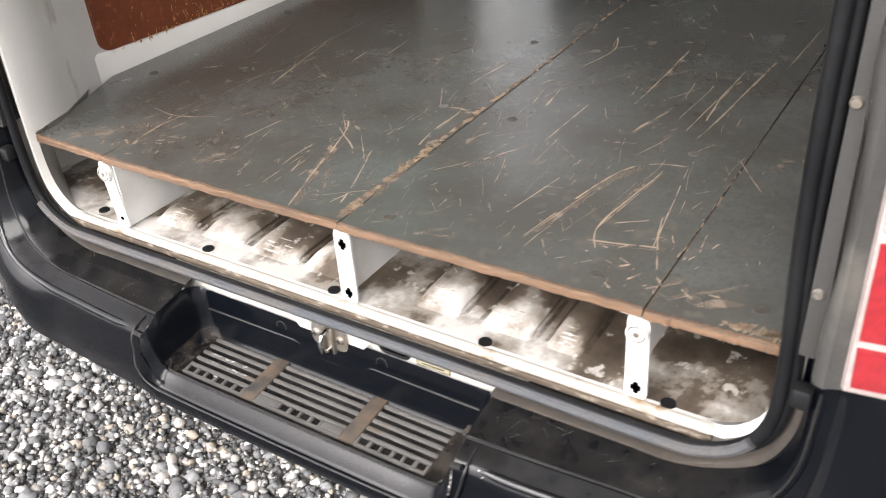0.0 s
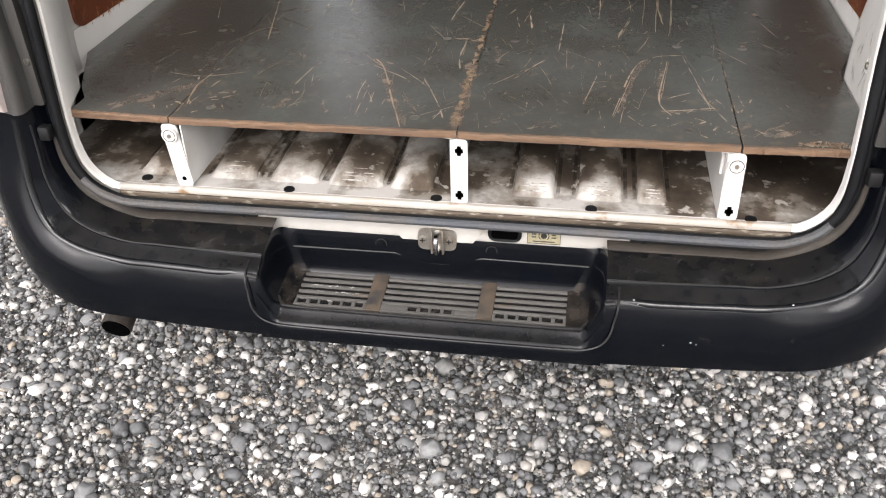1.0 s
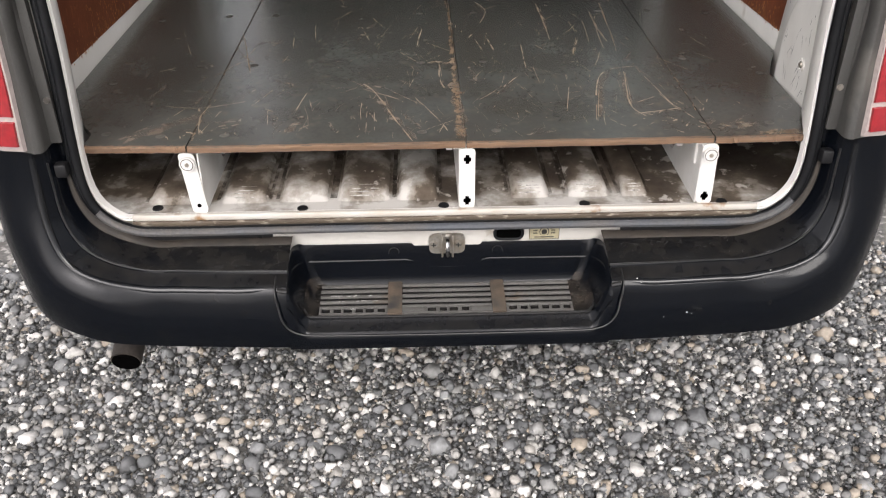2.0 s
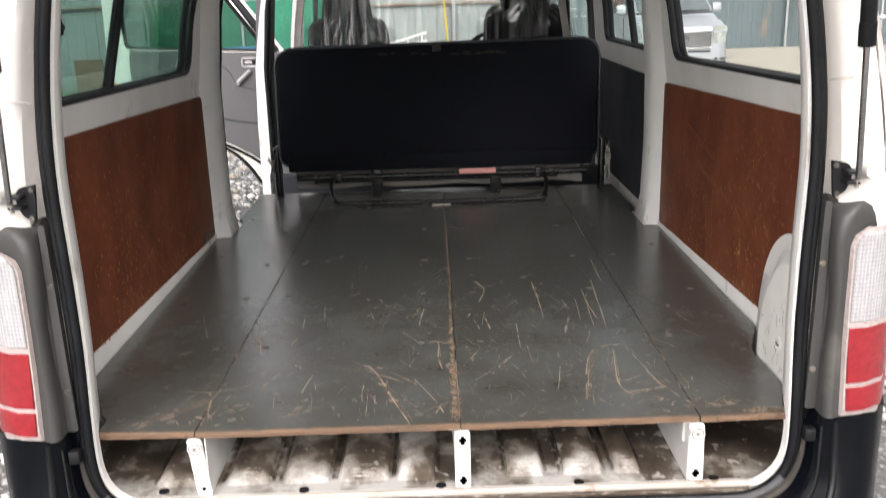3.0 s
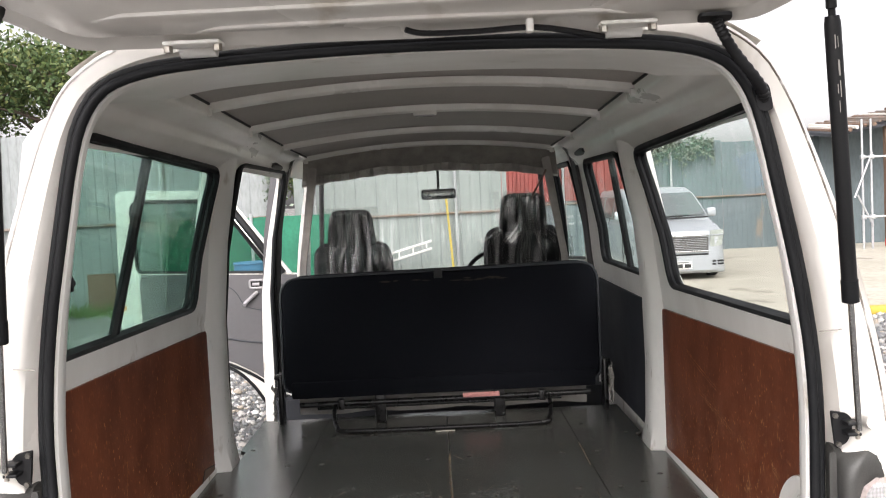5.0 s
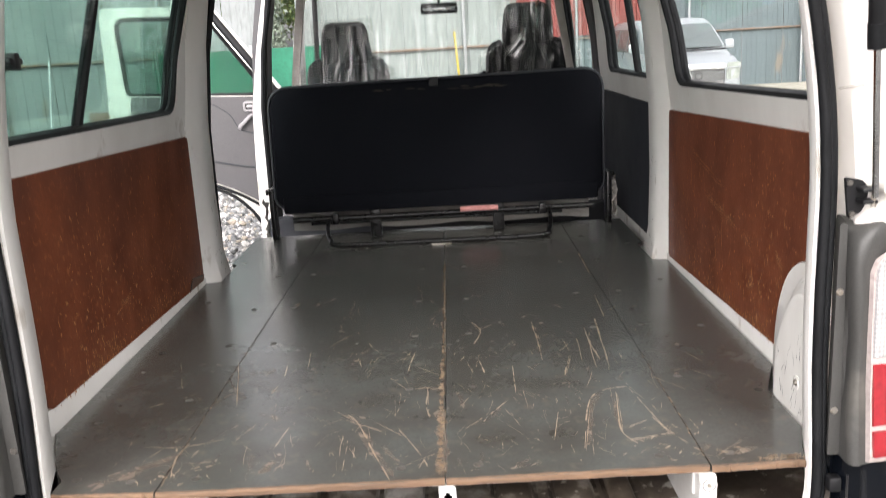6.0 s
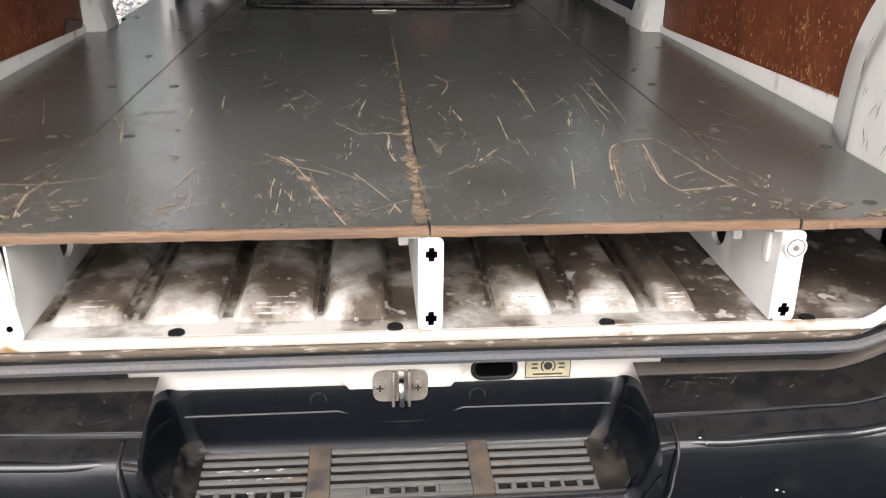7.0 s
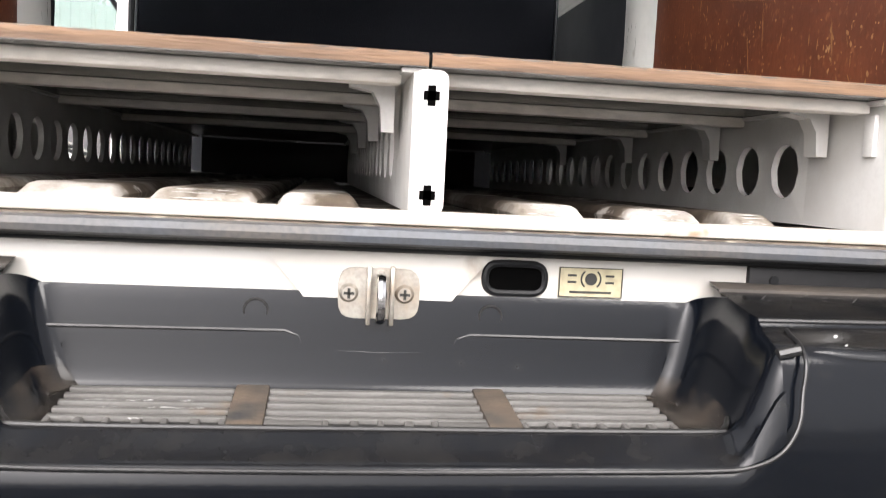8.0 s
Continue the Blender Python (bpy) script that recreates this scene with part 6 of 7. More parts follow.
MARKS = [
    [(0.427, 0.368), (0.443, 0.260), (0.460, 0.125)], [(-0.499, 0.334), (-0.447, 0.438), (-0.414, 0.435)], [(-0.619, 0.384), (-0.526, 0.457)], [(-0.295, 0.156), (-0.282, 0.247)],
    [(0.378, 0.461), (0.393, 0.685), (0.415, 0.768)], [(-0.167, 0.265), (-0.078, 0.195)], [(-0.054, 0.524), (-0.040, 0.658)], [(-0.417, 0.369), (-0.478, 0.646)],
    [(-0.557, 0.188), (-0.483, 0.177), (-0.402, 0.207)], [(-0.465, 0.051), (-0.478, 0.137), (-0.465, 0.220)], [(0.469, 1.083), (0.460, 0.829)], [(0.191, 0.527), (0.186, 0.365)],
    [(-0.112, 0.256), (-0.046, 0.176)], [(0.269, 0.284), (0.238, 0.104)], [(0.305, 0.478), (0.333, 0.565)], [(-0.210, 0.826), (-0.264, 0.729)], [(-0.351, 0.641), (-0.343, 0.534)], [(0.389, 0.169), (0.438, 0.201)],
]
rng = random.Random(7)
bm = bmesh.new()
for s in MARKS:
    stroke(bm, s, rng.uniform(0.0012, 0.0021), rng)
for s in STROKES:
    stroke(bm, s, 0.0021, rng)
    stroke(bm, [(x + 0.0022, y - 0.006) for x, y in s[:2]], 0.0007, rng)
for s in SMALL:
    stroke(bm, s, 0.0010, rng)
for s in CHIPS:
    stroke(bm, s, 0.0028, rng)
for i in range(420):
    x = rng.gauss(0.05, 0.30)
    y = rng.uniform(0.02, 0.05) + abs(rng.gauss(0, 0.55))
    if abs(x) > 0.64 or y > 2.0:
        continue
    a, ln = rng.gauss(math.pi / 2, 0.5), rng.choice((0.006, 0.01, 0.016, 0.024, 0.045, 0.09))
    d = Vector((math.cos(a), math.sin(a))) * ln / 2
    k = rng.uniform(-0.05, 0.05) * ln
    y = max(y, abs(d.y) + 0.012)
    stroke(bm, [(x - d.x, y - d.y), (x + k, y), (x + d.x, y + d.y)], rng.choice((0.0003, 0.0004, 0.0006, 0.0009)), rng)
rub = bmesh.new()
# rubbed strip beside the middle seam, and scuffs near the rear edge
for i in range(64):
    y = 0.01 + i * 0.024
    stroke(rub, [(0.0325 - rng.uniform(0, 0.010) * max(0.3, 1 - y), y), (0.0325 - rng.uniform(0.001, 0.008), y + 0.035)], rng.uniform(0.005, 0.0115) * max(0.5, 1 - y * 0.5), rng)
for sx, k in ((-0.4765, 44), (0.4980, 26)):
    for i in range(k):
        y = 0.01 + i * 0.022
        stroke(rub, [(sx + 0.0055 * y * (sx < 0) + rng.uniform(-0.003, 0.006) * max(0.3, 1 - 2 * y), y), (sx + 0.0055 * y * (sx < 0) + rng.uniform(-0.003, 0.005) * max(0.3, 1 - 2 * y), y + 0.03)], rng.uniform(0.001, 0.0032) * max(0.4, 1 - y), rng)
for i in range(26):
    x = rng.uniform(0.585, 0.655)
    stroke(rub, [(x, 0.008 + rng.uniform(0, 0.012)), (x + rng.uniform(0.005, 0.012), 0.012 + rng.uniform(0, 0.02))], rng.uniform(0.002, 0.005), rng)
rubs = part("rubbed_seam", rub, M["rubbed"], bed, "brown rubbed wood along the seams", smooth=False)
rubs["kind"] = "stuff"
for i in range(150):
    x, y = rng.uniform(-0.66, 0.66), 0.03 + rng.random() ** 1.3 * 1.9
    stroke(bm, [(x, y), (x + rng.uniform(-0.006, 0.006), y + rng.uniform(0.003, 0.014))], rng.uniform(0.0004, 0.0013), rng)
for i in range(48):
    x = rng.choice((rng.uniform(-0.62, 0.6), rng.gauss(-0.47, 0.06), rng.gauss(0.47, 0.05)))
    y = 0.016 + abs(rng.gauss(0, 0.06))
    if abs(x) < 0.64:
        stroke(bm, [(x, y), (x + rng.uniform(-0.02, 0.02), y + rng.uniform(-0.002, 0.02))], rng.uniform(0.0006, 0.003), rng)
for i in range(46):
    x = rng.uniform(0.595, 0.664)
    stroke(bm, [(x, 0.006 + rng.uniform(0, 0.010)), (x + rng.uniform(-0.004, 0.010), 0.010 + rng.uniform(0, 0.022))], rng.uniform(0.001, 0.0035), rng)
# Added unseen panel; its black replaces the deep shade under the boards.
part("added_dark_panel", boxes(((-0.44, 2.128, 0.585), (0.44, 2.138, 0.7035)), bev=0.002), M["black"], bed, "added black panel standing for the darkness under the boards")
smr = bmesh.new()
SMEARS = [
    ([(-0.150, 0.268), (-0.118, 0.17), (-0.085, 0.08), (-0.058, 0.012)], 0.011), ([(-0.195, 0.31), (-0.150, 0.266)], 0.008),
    ([(0.150, 0.30), (0.125, 0.25), (0.108, 0.22)], 0.009), ([(-0.02, 0.43), (0.03, 0.40)], 0.012), ([(0.02, 0.30), (0.03, 0.16), (0.026, 0.02)], 0.014),
    ([(-0.60, 0.02), (-0.47, 0.16)], 0.014), ([(-0.56, 0.10), (-0.40, 0.11)], 0.006), ([(0.05, 0.45), (0.075, 0.30)], 0.006),
    ([(0.30, 0.10), (0.335, 0.28), (0.37, 0.35)], 0.008), ([(0.385, 0.33), (0.375, 0.17)], 0.007), ([(-0.30, 0.05), (-0.28, 0.13)], 0.012),
    ([(0.52, 0.02), (0.60, 0.06)], 0.010), ([(-0.155, 0.72), (-0.20, 0.56)], 0.006), ([(0.27, 0.80), (0.262, 0.60)], 0.006),
]
rng = random.Random(41)
for q, w in SMEARS:
    stroke(smr, q, w, rng, ZT + 0.0005)
for i in range(60):
    x, y = rng.uniform(-0.62, 0.62), 0.02 + rng.random() ** 1.6 * 1.1
    a, ln = rng.gauss(1.57, 0.6), rng.uniform(0.02, 0.12)
    dx_, dy_ = math.cos(a) * ln, abs(math.sin(a)) * ln
    stroke(smr, [(x, y), (x + dx_ * 0.5 + rng.uniform(-0.01, 0.01), y + dy_ * 0.5), (x + dx_, y + dy_)] if abs(x + dx_) < 0.64 else [(x, y), (x - dx_ * 0.5, y + dy_)], rng.uniform(0.002, 0.007), rng, ZT + 0.0005)
smears = part("worn_smear", smr, M["smear"], bed, "faint brown smears on the boards", smooth=False)
smears["kind"] = "stuff"
marks = part("scratch", bm, M["scratch"], bed, "pale scratches showing bare wood", smooth=False)
marks["kind"] = "stuff"

# rails with round holes, end plates with cross holes, timber cross beams
def hole_rail(x, z0, z1, y0, y1, pitch, r, first):
    bm = bmesh.new()
    yc, edges = first, []
    box(bm, (x - 0.0015, y0, z0), (x + 0.0015, first - pitch / 2, z1))
    while yc + pitch / 2 < y1:
        o = rounded([(x, yc - pitch / 2, z0), (x, yc + pitch / 2, z0), (x, yc + pitch / 2, z1), (x, yc - pitch / 2, z1)], 0.0005, 3, 3)
        n = len(o)
        c = Vector((x, yc, (z0 + z1) / 2 - 0.002))
        i = [c + (p - c).normalized() * r for p in o]
        ring = [[bm.verts.new(p + Vector((d, 0, 0))) for p in q] for q, d in ((o, -0.0015), (i, -0.004), (i, 0.004), (o, 0.0015))]
        for a, b in zip(ring, ring[1:]):
            for k in range(n):
                bm.faces.new((a[k], a[(k + 1) % n], b[(k + 1) % n], b[k]))
        yc += pitch
    bmesh.ops.remove_doubles(bm, verts=bm.verts, dist=2e-4)
    return bm


def end_plate(cx, lean, round_bolt, name="end_plate"):
    """The upright plate at a rail's rear end, with cross-shaped cut-outs shown as dark insets."""
    loop = rounded([(cx - 0.0148 + lean, -0.001, 0.7065), (cx + 0.0148 + lean, -0.001, 0.7065), (cx + 0.0148, -0.001, 0.580), (cx - 0.0148, -0.001, 0.580)], 0.010, 5, 2)
    ob = part(name, slab(loop, (0, 0.004, 0)), M["bracket"], bed, "white steel end plate")
    for z in ((0.597,) if round_bolt else (0.597, 0.684)):
        x = cx + lean * (z - 0.582) / 0.125
        bm = boxes(((x - 0.0035, -0.0018, z - 0.009), (x + 0.0035, -0.0008, z + 0.009)), ((x - 0.007, -0.0018, z - 0.004), (x + 0.007, -0.0009, z + 0.004)))
        if round_bolt and cx < 0:
            bm = tube([(x, -0.0018, z), (x, -0.0008, z)], 0.0042, 10, bm=None)
        part("cross_hole", bm, M["hole_black"], ob)
    if round_bolt:
        part("knob", tube([(cx + lean * 0.85, -0.001, 0.686), (cx + lean * 0.85, -0.008, 0.686)], [0.0150, 0.0142], 24), M["bracket"], ob)
        part("knob_groove", tube([(cx + lean * 0.85 + 0.0112 * math.cos(q), -0.0080, 0.686 + 0.0112 * math.sin(q)) for q in [2 * math.pi * k / 24 for k in range(24)]], 0.0008, 6, True), M["dark_metal"], ob)
        part("knob_pin", tube([(cx + lean * 0.85, -0.008, 0.686), (cx + lean * 0.85, -0.0095, 0.686)], 0.004, 10), M["metal"], ob)
    return ob


for cx, xr, lean, rb in ((-0.470, -0.461, -0.012, True), (0.0385, 0.024, 0.0, False), (0.496, 0.4805, -0.002, True)):
    end_plate(cx, lean, rb)
    rail = part("side_rail", hole_rail(xr, 0.581, 0.7035, 0.002, 2.12, 0.0905, 0.031, 0.193), M["bracket"], bed, "white steel rail with round holes")
    part("rail_flange", boxes(((xr - 0.012, 0.004, 0.7035), (xr + 0.012, 2.12, 0.7075))), M["bracket"], rail)
for y in (0.030, 0.29, 0.63, 1.05):
    for x0, x1 in ((-0.452, 0.014), (0.028, 0.472)):
        bmb = boxes(((x0, y, 0.6955), (x1, y + 0.028, 0.7078)), bev=0.002)
        cb = part("cross_beam", bmb, M["beam"], bed, "whitewashed cross beam under the boards")
        for x, s in ((x1, -1),) if x1 < 0.1 else ((x1, -1),):
            loop = [(x, y + 0.07, 0.7065), (x + s * 0.045, y + 0.07, 0.7065), (x + s * 0.045, y + 0.07, 0.698), (x + s * 0.022, y + 0.07, 0.694), (x + s * 0.014, y + 0.07, 0.68), (x + s * 0.012, y + 0.07, 0.655), (x, y + 0.07, 0.655)]
            part("corner_bracket", slab(loop, (0, 0.024, 0)), M["bracket"], cb)

part("rail_tab", boxes(((0.4735, 0.024, 0.654), (0.4788, 0.042, 0.6950)), bev=0.0015), M["bracket"], bed, "white steel tab below the beam end")

# ---- rear bench seat, folded upright ----
bench = thing("bench_seat", (0.02, 2.15, 0.72), "black fabric folded bench seat on tube frame", "bench seat")
loop = rounded([(-0.635, 0, 0.855), (0.668, 0, 0.855), (0.672, 0, 1.335), (-0.632, 0, 1.322)], [0.05, 0.05, 0.085, 0.085], 8, 10)
cen = Vector((0.018, 0, 1.10))
lean_y = lambda p, y: y + (p.z - 0.85) * 0.06
rows = []
for y, s in ((2.085, 0.0), (2.052, 0.0), (2.036, -0.012), (2.030, -0.04), (2.026, -0.10), (2.026, -0.2)):
    rows.append([Vector((p.x, lean_y(p, y), p.z)) + Vector((cen.x - p.x, 0, cen.z - p.z)).normalized() * (-s) for p in loop])
bm = grid([[Vector((p.x, lean_y(p, 2.17), p.z)) for p in loop]] + rows, closed_v=True, cap=True)
back = part("backrest", bm, M["fabric"], bench, "black fabric seat back")
part("piping", tube([Vector((p.x, lean_y(p, 2.045), p.z)) for p in loop], 0.0055, 6, True), M["dark_trim"], back)
part("release_strap", boxes(((0.0, 2.045, 1.300), (0.035, 2.056, 1.335)), bev=0.002), M["black"], back)
part("lower_flap", boxes(((-0.60, 2.018, 0.832), (0.64, 2.05, 0.90)), bev=0.008), M["fabric"], bench)
part("underside_sheet", grid([[(x, y + 0.006 * math.sin(x * 31 + z * 40), z + 0.004 * math.sin(x * 17)) for x in np.linspace(-0.59, 0.62, 50)] for y, z in ((2.15, 0.738), (2.145, 0.77), (2.14, 0.80), (2.135, 0.83), (2.13, 0.87), (2.16, 0.885), (2.5, 0.885))]), M["canvas"], bench, "grey canvas seat underside")
part("frame_bar", tube([(-0.57, 2.03, 0.805), (0.62, 2.03, 0.805)], 0.011, 10), M["tube"], bench, "black frame tube")
part("frame_bar", tube([(-0.50, 2.045, 0.785), (0.50, 2.045, 0.785)], 0.007, 8), M["tube"], bench)
part("floor_hoop", tube(smooth_path([(-0.425, 2.02, 0.800), (-0.423, 1.95, 0.776), (-0.405, 1.885, 0.745), (-0.36, 1.860, 0.734), (0, 1.852, 0.7325), (0.385, 1.850, 0.734), (0.428, 1.880, 0.746), (0.443, 1.95, 0.776), (0.445, 2.02, 0.800)], 6), 0.0085, 10), M["tube"], bench, "black bent floor hoop")
for x in (-0.243, 0.246):
    part("frame_leg", boxes(((x - 0.022, 2.03, 0.721), (x + 0.022, 2.065, 0.85)), bev=0.005), M["tube"], bench)
for x in (-0.40, 0.42):
    part("hoop_mount", boxes(((x - 0.013, 2.012, 0.782), (x + 0.013, 2.045, 0.825)), bev=0.004), M["tube"], bench)
for x in (-0.655, 0.69):
    part("side_bracket", boxes(((x - 0.009, 2.06, 0.721), (x + 0.009, 2.13, 0.93)), bev=0.004), M["tube"], bench, "black side hinge bracket")
    part("bracket_bolt", tube([(x - 0.022, 2.08, 0.915), (x + 0.022, 2.08, 0.915)], 0.012, 10), M["tube"], bench)
part("floor_latch", boxes(((-0.02, 1.828, 0.7205), (0.055, 1.846, 0.726)), bev=0.002), M["metal"], bench, "small metal floor latch")
part("red_tag", boxes(((0.095, 2.012, 0.8085), (0.245, 2.017, 0.8285)), bev=0.002), M["pink"], bench, "pale red tag")


def torn_film(name, x, z0, z1, seed):
    """Crumpled torn clear film hanging at the seat's side."""
    rng = random.Random(seed)
    rows = []
    for i in range(9):
        t = i / 8
        rows.append([(x + rng.uniform(-0.010, 0.010) + (j - 2) * 0.003, 2.0 + rng.uniform(-0.02, 0.02), z0 + (z1 - z0) * t + rng.uniform(-0.01, 0.01)) for j in range(5)])
    return part(name, grid(rows), M["canvas"], bench, "crumpled torn plastic film", smooth=False)


torn_film("torn_film", -0.665, 0.75, 0.90, 1)
torn_film("torn_film", 0.70, 0.76, 0.92, 2)

# ---- front seats ----
def front_seat(cx, top, name, label, group="front seats"):
    s = thing(name, (cx, 3.2, 0.75), label, "car seat", group)
    def pad(x0, x1, z0, z1, y0, y1, r, nm, lab=""):
        lp = rounded([(x0, 0, z0), (x1, 0, z0), (x1 - 0.03, 0, z1), (x0 + 0.03, 0, z1)], r, 6, 4)
        c = Vector(((x0 + x1) / 2, 0, (z0 + z1) / 2))
        rws = []
        for y, k in ((y0, 0.82), (y0 + 0.02, 0.95), ((y0 + y1) / 2, 1.0), (y1 - 0.02, 0.95), (y1, 0.82)):
            rws.append([Vector((c.x + (p.x - c.x) * k, y + (p.z - 0.8) * -0.08, c.z + (p.z - c.z) * k)) for p in lp])
        return part(nm, grid(rws, closed_v=True, cap=True), M["seat_grey"], s, lab)
    pad(cx - 0.235, cx + 0.235, 0.80, top - 0.17, 3.12, 3.26, 0.09, "backrest", "grey fabric seat back")
    pad(cx - 0.138, cx + 0.138, top - 0.24, top, 3.13, 3.23, 0.05, "headrest", "tall grey headrest")
    part("seat_cushion", boxes(((cx - 0.24, 3.22, 0.66), (cx + 0.24, 3.68, 0.82)), bev=0.05), M["seat_grey"], s)
    part("seat_base", boxes(((cx - 0.22, 3.2, 0.40), (cx + 0.22, 3.66, 0.67)), bev=0.02), M["trim"], s)
    rws = []
    rng = random.Random(int(cx * 100))
    fold = [rng.uniform(-0.030, 0.014) for j in range(21)]
    fold = [(fold[j - 1] + 2 * fold[j] + fold[(j + 1) % 21]) / 4 for j in range(21)]
    for i in range(15):
        z = top + 0.012 - i * 0.05
        hw = 0.155 if z > top - 0.22 else 0.25
        rws.append([(cx + (j - 10) / 10 * hw + rng.uniform(-0.006, 0.006), 3.105 + (z - 0.8) * -0.08 + fold[j] + 0.006 * math.sin(j * 0.7 + i * 0.9) + rng.uniform(-0.005, 0.005), z) for j in range(21)])
    c = part("plastic_cover", grid(rws), M["film"], s, "wrinkled clear plastic seat cover")
    c.visible_shadow = False


front_seat(-0.43, 1.585, "passenger_seat", "grey passenger seat under clear plastic cover")
front_seat(0.478, 1.63, "driver_seat", "grey driver seat under clear plastic cover")
part("cab_floor", boxes(((-0.80, 2.6, 0.36), (0.80, 4.3, 0.42))), M["dark_trim"], van, "dark cab floor")
# Unseen cab step, raised and kept dark to stop light below the bench.
part("cab_step_light_stop", boxes(((-0.78, 2.55, 0.42), (0.80, 2.62, 0.715))), M["dark_trim"], van)
part("underbody", boxes(((-0.76, 0.3, 0.36), (0.76, 2.6, 0.42))), M["black"], van, "dark underbody")
for sgn in (-1, 1):
    for y in (0.95, 3.55):
        w = part("wheel", tube([(sgn * 0.66, y, 0.31), (sgn * 0.68, y, 0.31), (sgn * 0.80, y, 0.31), (sgn * 0.82, y, 0.31)], [0.28, 0.31, 0.31, 0.28], 28), M["tyre"], van, "black tyre")
        part("rim", tube([(sgn * 0.815, y, 0.31), (sgn * 0.826, y, 0.31)], 0.19, 20), M["galv"], w)

for sx in (-1, 1):
    part("pillar_cover", slab(rounded([(sx * 0.560, 2.88, 1.80), (sx * 0.600, 2.88, 1.81), (sx * 0.675, 2.88, 1.30), (sx * 0.690, 2.88, 1.02), (sx * 0.655, 2.88, 1.02), (sx * 0.640, 2.88, 1.32)], 0.012, 4, 2), (0, 0.02, 0)), M["header"], van, "pale grey cab pillar cover")
part("belt_strap", tube(smooth_path([(0.578, 2.86, 1.74), (0.552, 2.868, 1.69), (0.535, 2.87, 1.665), (0.50, 2.88, 1.60)], 4), 0.012, 6, squash=0.35), M["brown_board"], van, "brown belt strap")
wear = random.Random(8)
bm = bmesh.new()
for k in range(16):
    x, z = wear.choice((wear.uniform(-0.25, -0.02), wear.uniform(0.05, 0.28))), 1.296 - abs(wear.gauss(0, 0.010))
    ring = [bm.verts.new((x + wear.uniform(0.006, 0.03) * math.cos(q), 2.0245 + (z - 0.85) * 0.06, z + wear.uniform(0.001, 0.004) * math.sin(q))) for q in [2 * math.pi * i / 9 for i in range(9)]]
    bm.faces.new(ring)
worn = part("worn_patch", bm, M["worn_cloth"], back, "brown worn patches on the fabric", smooth=False)
worn["kind"] = "stuff"

# clear partition curtain behind the front seats
curt = thing("plastic_curtain", (0, 2.98, 1.76), "clear wrinkled plastic curtain behind front seats", "curtain")
rng = random.Random(5)
cols = np.linspace(-0.63, 0.62, 70)
amp = [rng.uniform(0.004, 0.016) for _ in cols]
rows = []
for i, z in enumerate(np.linspace(1.785, 0.95, 16)):
    rows.append([(x, 2.975 + amp[j] * math.sin(j * 1.7 + i * 0.12) + 0.01 * math.sin(i * 0.6 + x * 4), z) for j, x in enumerate(cols)])
c = part("sheet", grid(rows), M["foil"], curt)
c.visible_shadow = False
part("hem", grid([[(x, 2.968 + amp[j] * math.sin(j * 1.7), z - 0.05 * (x / 0.62) ** 2 + 0.005 * math.sin(x * 19)) for j, x in enumerate(cols)] for z in (1.80, 1.765)]), M["header"], curt, "grey gathered hem")

# ---- yard ----
def corrugated(x0, x1, y, z0, z1, pitch=0.16, depth=0.010):
    xs, k = [], 0
    x = x0
    while x < x1:
        for dx, dy in ((0, 0), (pitch * 0.42, 0), (pitch * 0.5, depth), (pitch * 0.92, depth)):
            if x + dx <= x1:
                xs.append((x + dx, dy))
        x += pitch
    xs.append((x1, 0))
    return grid([[(a, y + d, z) for a, d in xs] for z in (z0, z1)])


def fence(name, label, y, x0, x1, h, mat_of, width, rails, pitch=0.16, posts=2.7):
    f = thing(name, ((x0 + x1) / 2, y, 0), label, "fence")
    x = x0
    i = 0
    while x < x1 - 0.01:
        part("fence_panel", corrugated(x, min(x + width, x1) - 0.012, y, 0.0, h + 0.03 * math.sin(i * 2.3), pitch), mat_of(x), f, smooth=False)
        x += width
        i += 1
    for z in rails:
        part("fence_rail", tube([(x0, y - 0.045, z), (x1, y - 0.045, z)], 0.024, 8), M["rust"], f, "rusty horizontal pipe rail")
    x = x0 + 0.4
    while x < x1:
        part("fence_post", tube([(x, y - 0.08, 0.0), (x, y - 0.08, h - 0.1)], 0.03, 8), M["galv"], f)
        x += posts
    return f


fence("far_fence", "tall weathered blue-grey corrugated steel fence", 20.6, -2.6, 17.0, 2.72, lambda x: M["fence_blue"] if x > 1.0 else M["fence_pale"], 0.98, (1.35,), 0.24)
red = thing("red_container", (2.9, 21.2, 0), "faded red steel container behind the fence", "container")
part("container_wall", corrugated(1.25, 4.9, 20.52, 1.42, 3.2, 0.2, 0.03), M["fence_red"], red, smooth=False)
part("container_top", boxes(((1.25, 20.56, 1.42), (4.9, 22.5, 3.19))), M["fence_red"], red)
fence("side_fence", "pale corrugated steel fence with pipe rail", 13.2, -13.0, -2.7, 2.95, lambda x: M["fence_pale"], 0.95, (1.45,), 0.30)
fence("front_fence", "pale green-grey corrugated sheet fence", 15.5, -2.7, 1.4, 3.6, lambda x: M["fence_light"], 0.40, (1.34,), 0.40)

tarp = thing("green_screen", (-2.6, 9.6, 0), "bright green construction mesh screen", "screen")
part("mesh_sheet", grid([[(x, 9.6 + 0.05 * math.sin(x * 6), z) for x in np.linspace(-3.5, -1.0, 40)] for z in (0.0, 0.7, 1.5)]), M["green"], tarp)
for x in (-3.45, -2.3, -1.05):
    part("screen_post", tube([(x, 9.54, 0), (x, 9.54, 1.55)], 0.02, 8), M["galv"], tarp)
tub = thing("blue_tub", (-2.35, 9.0, 0), "blue plastic tub by the green screen", "tub")
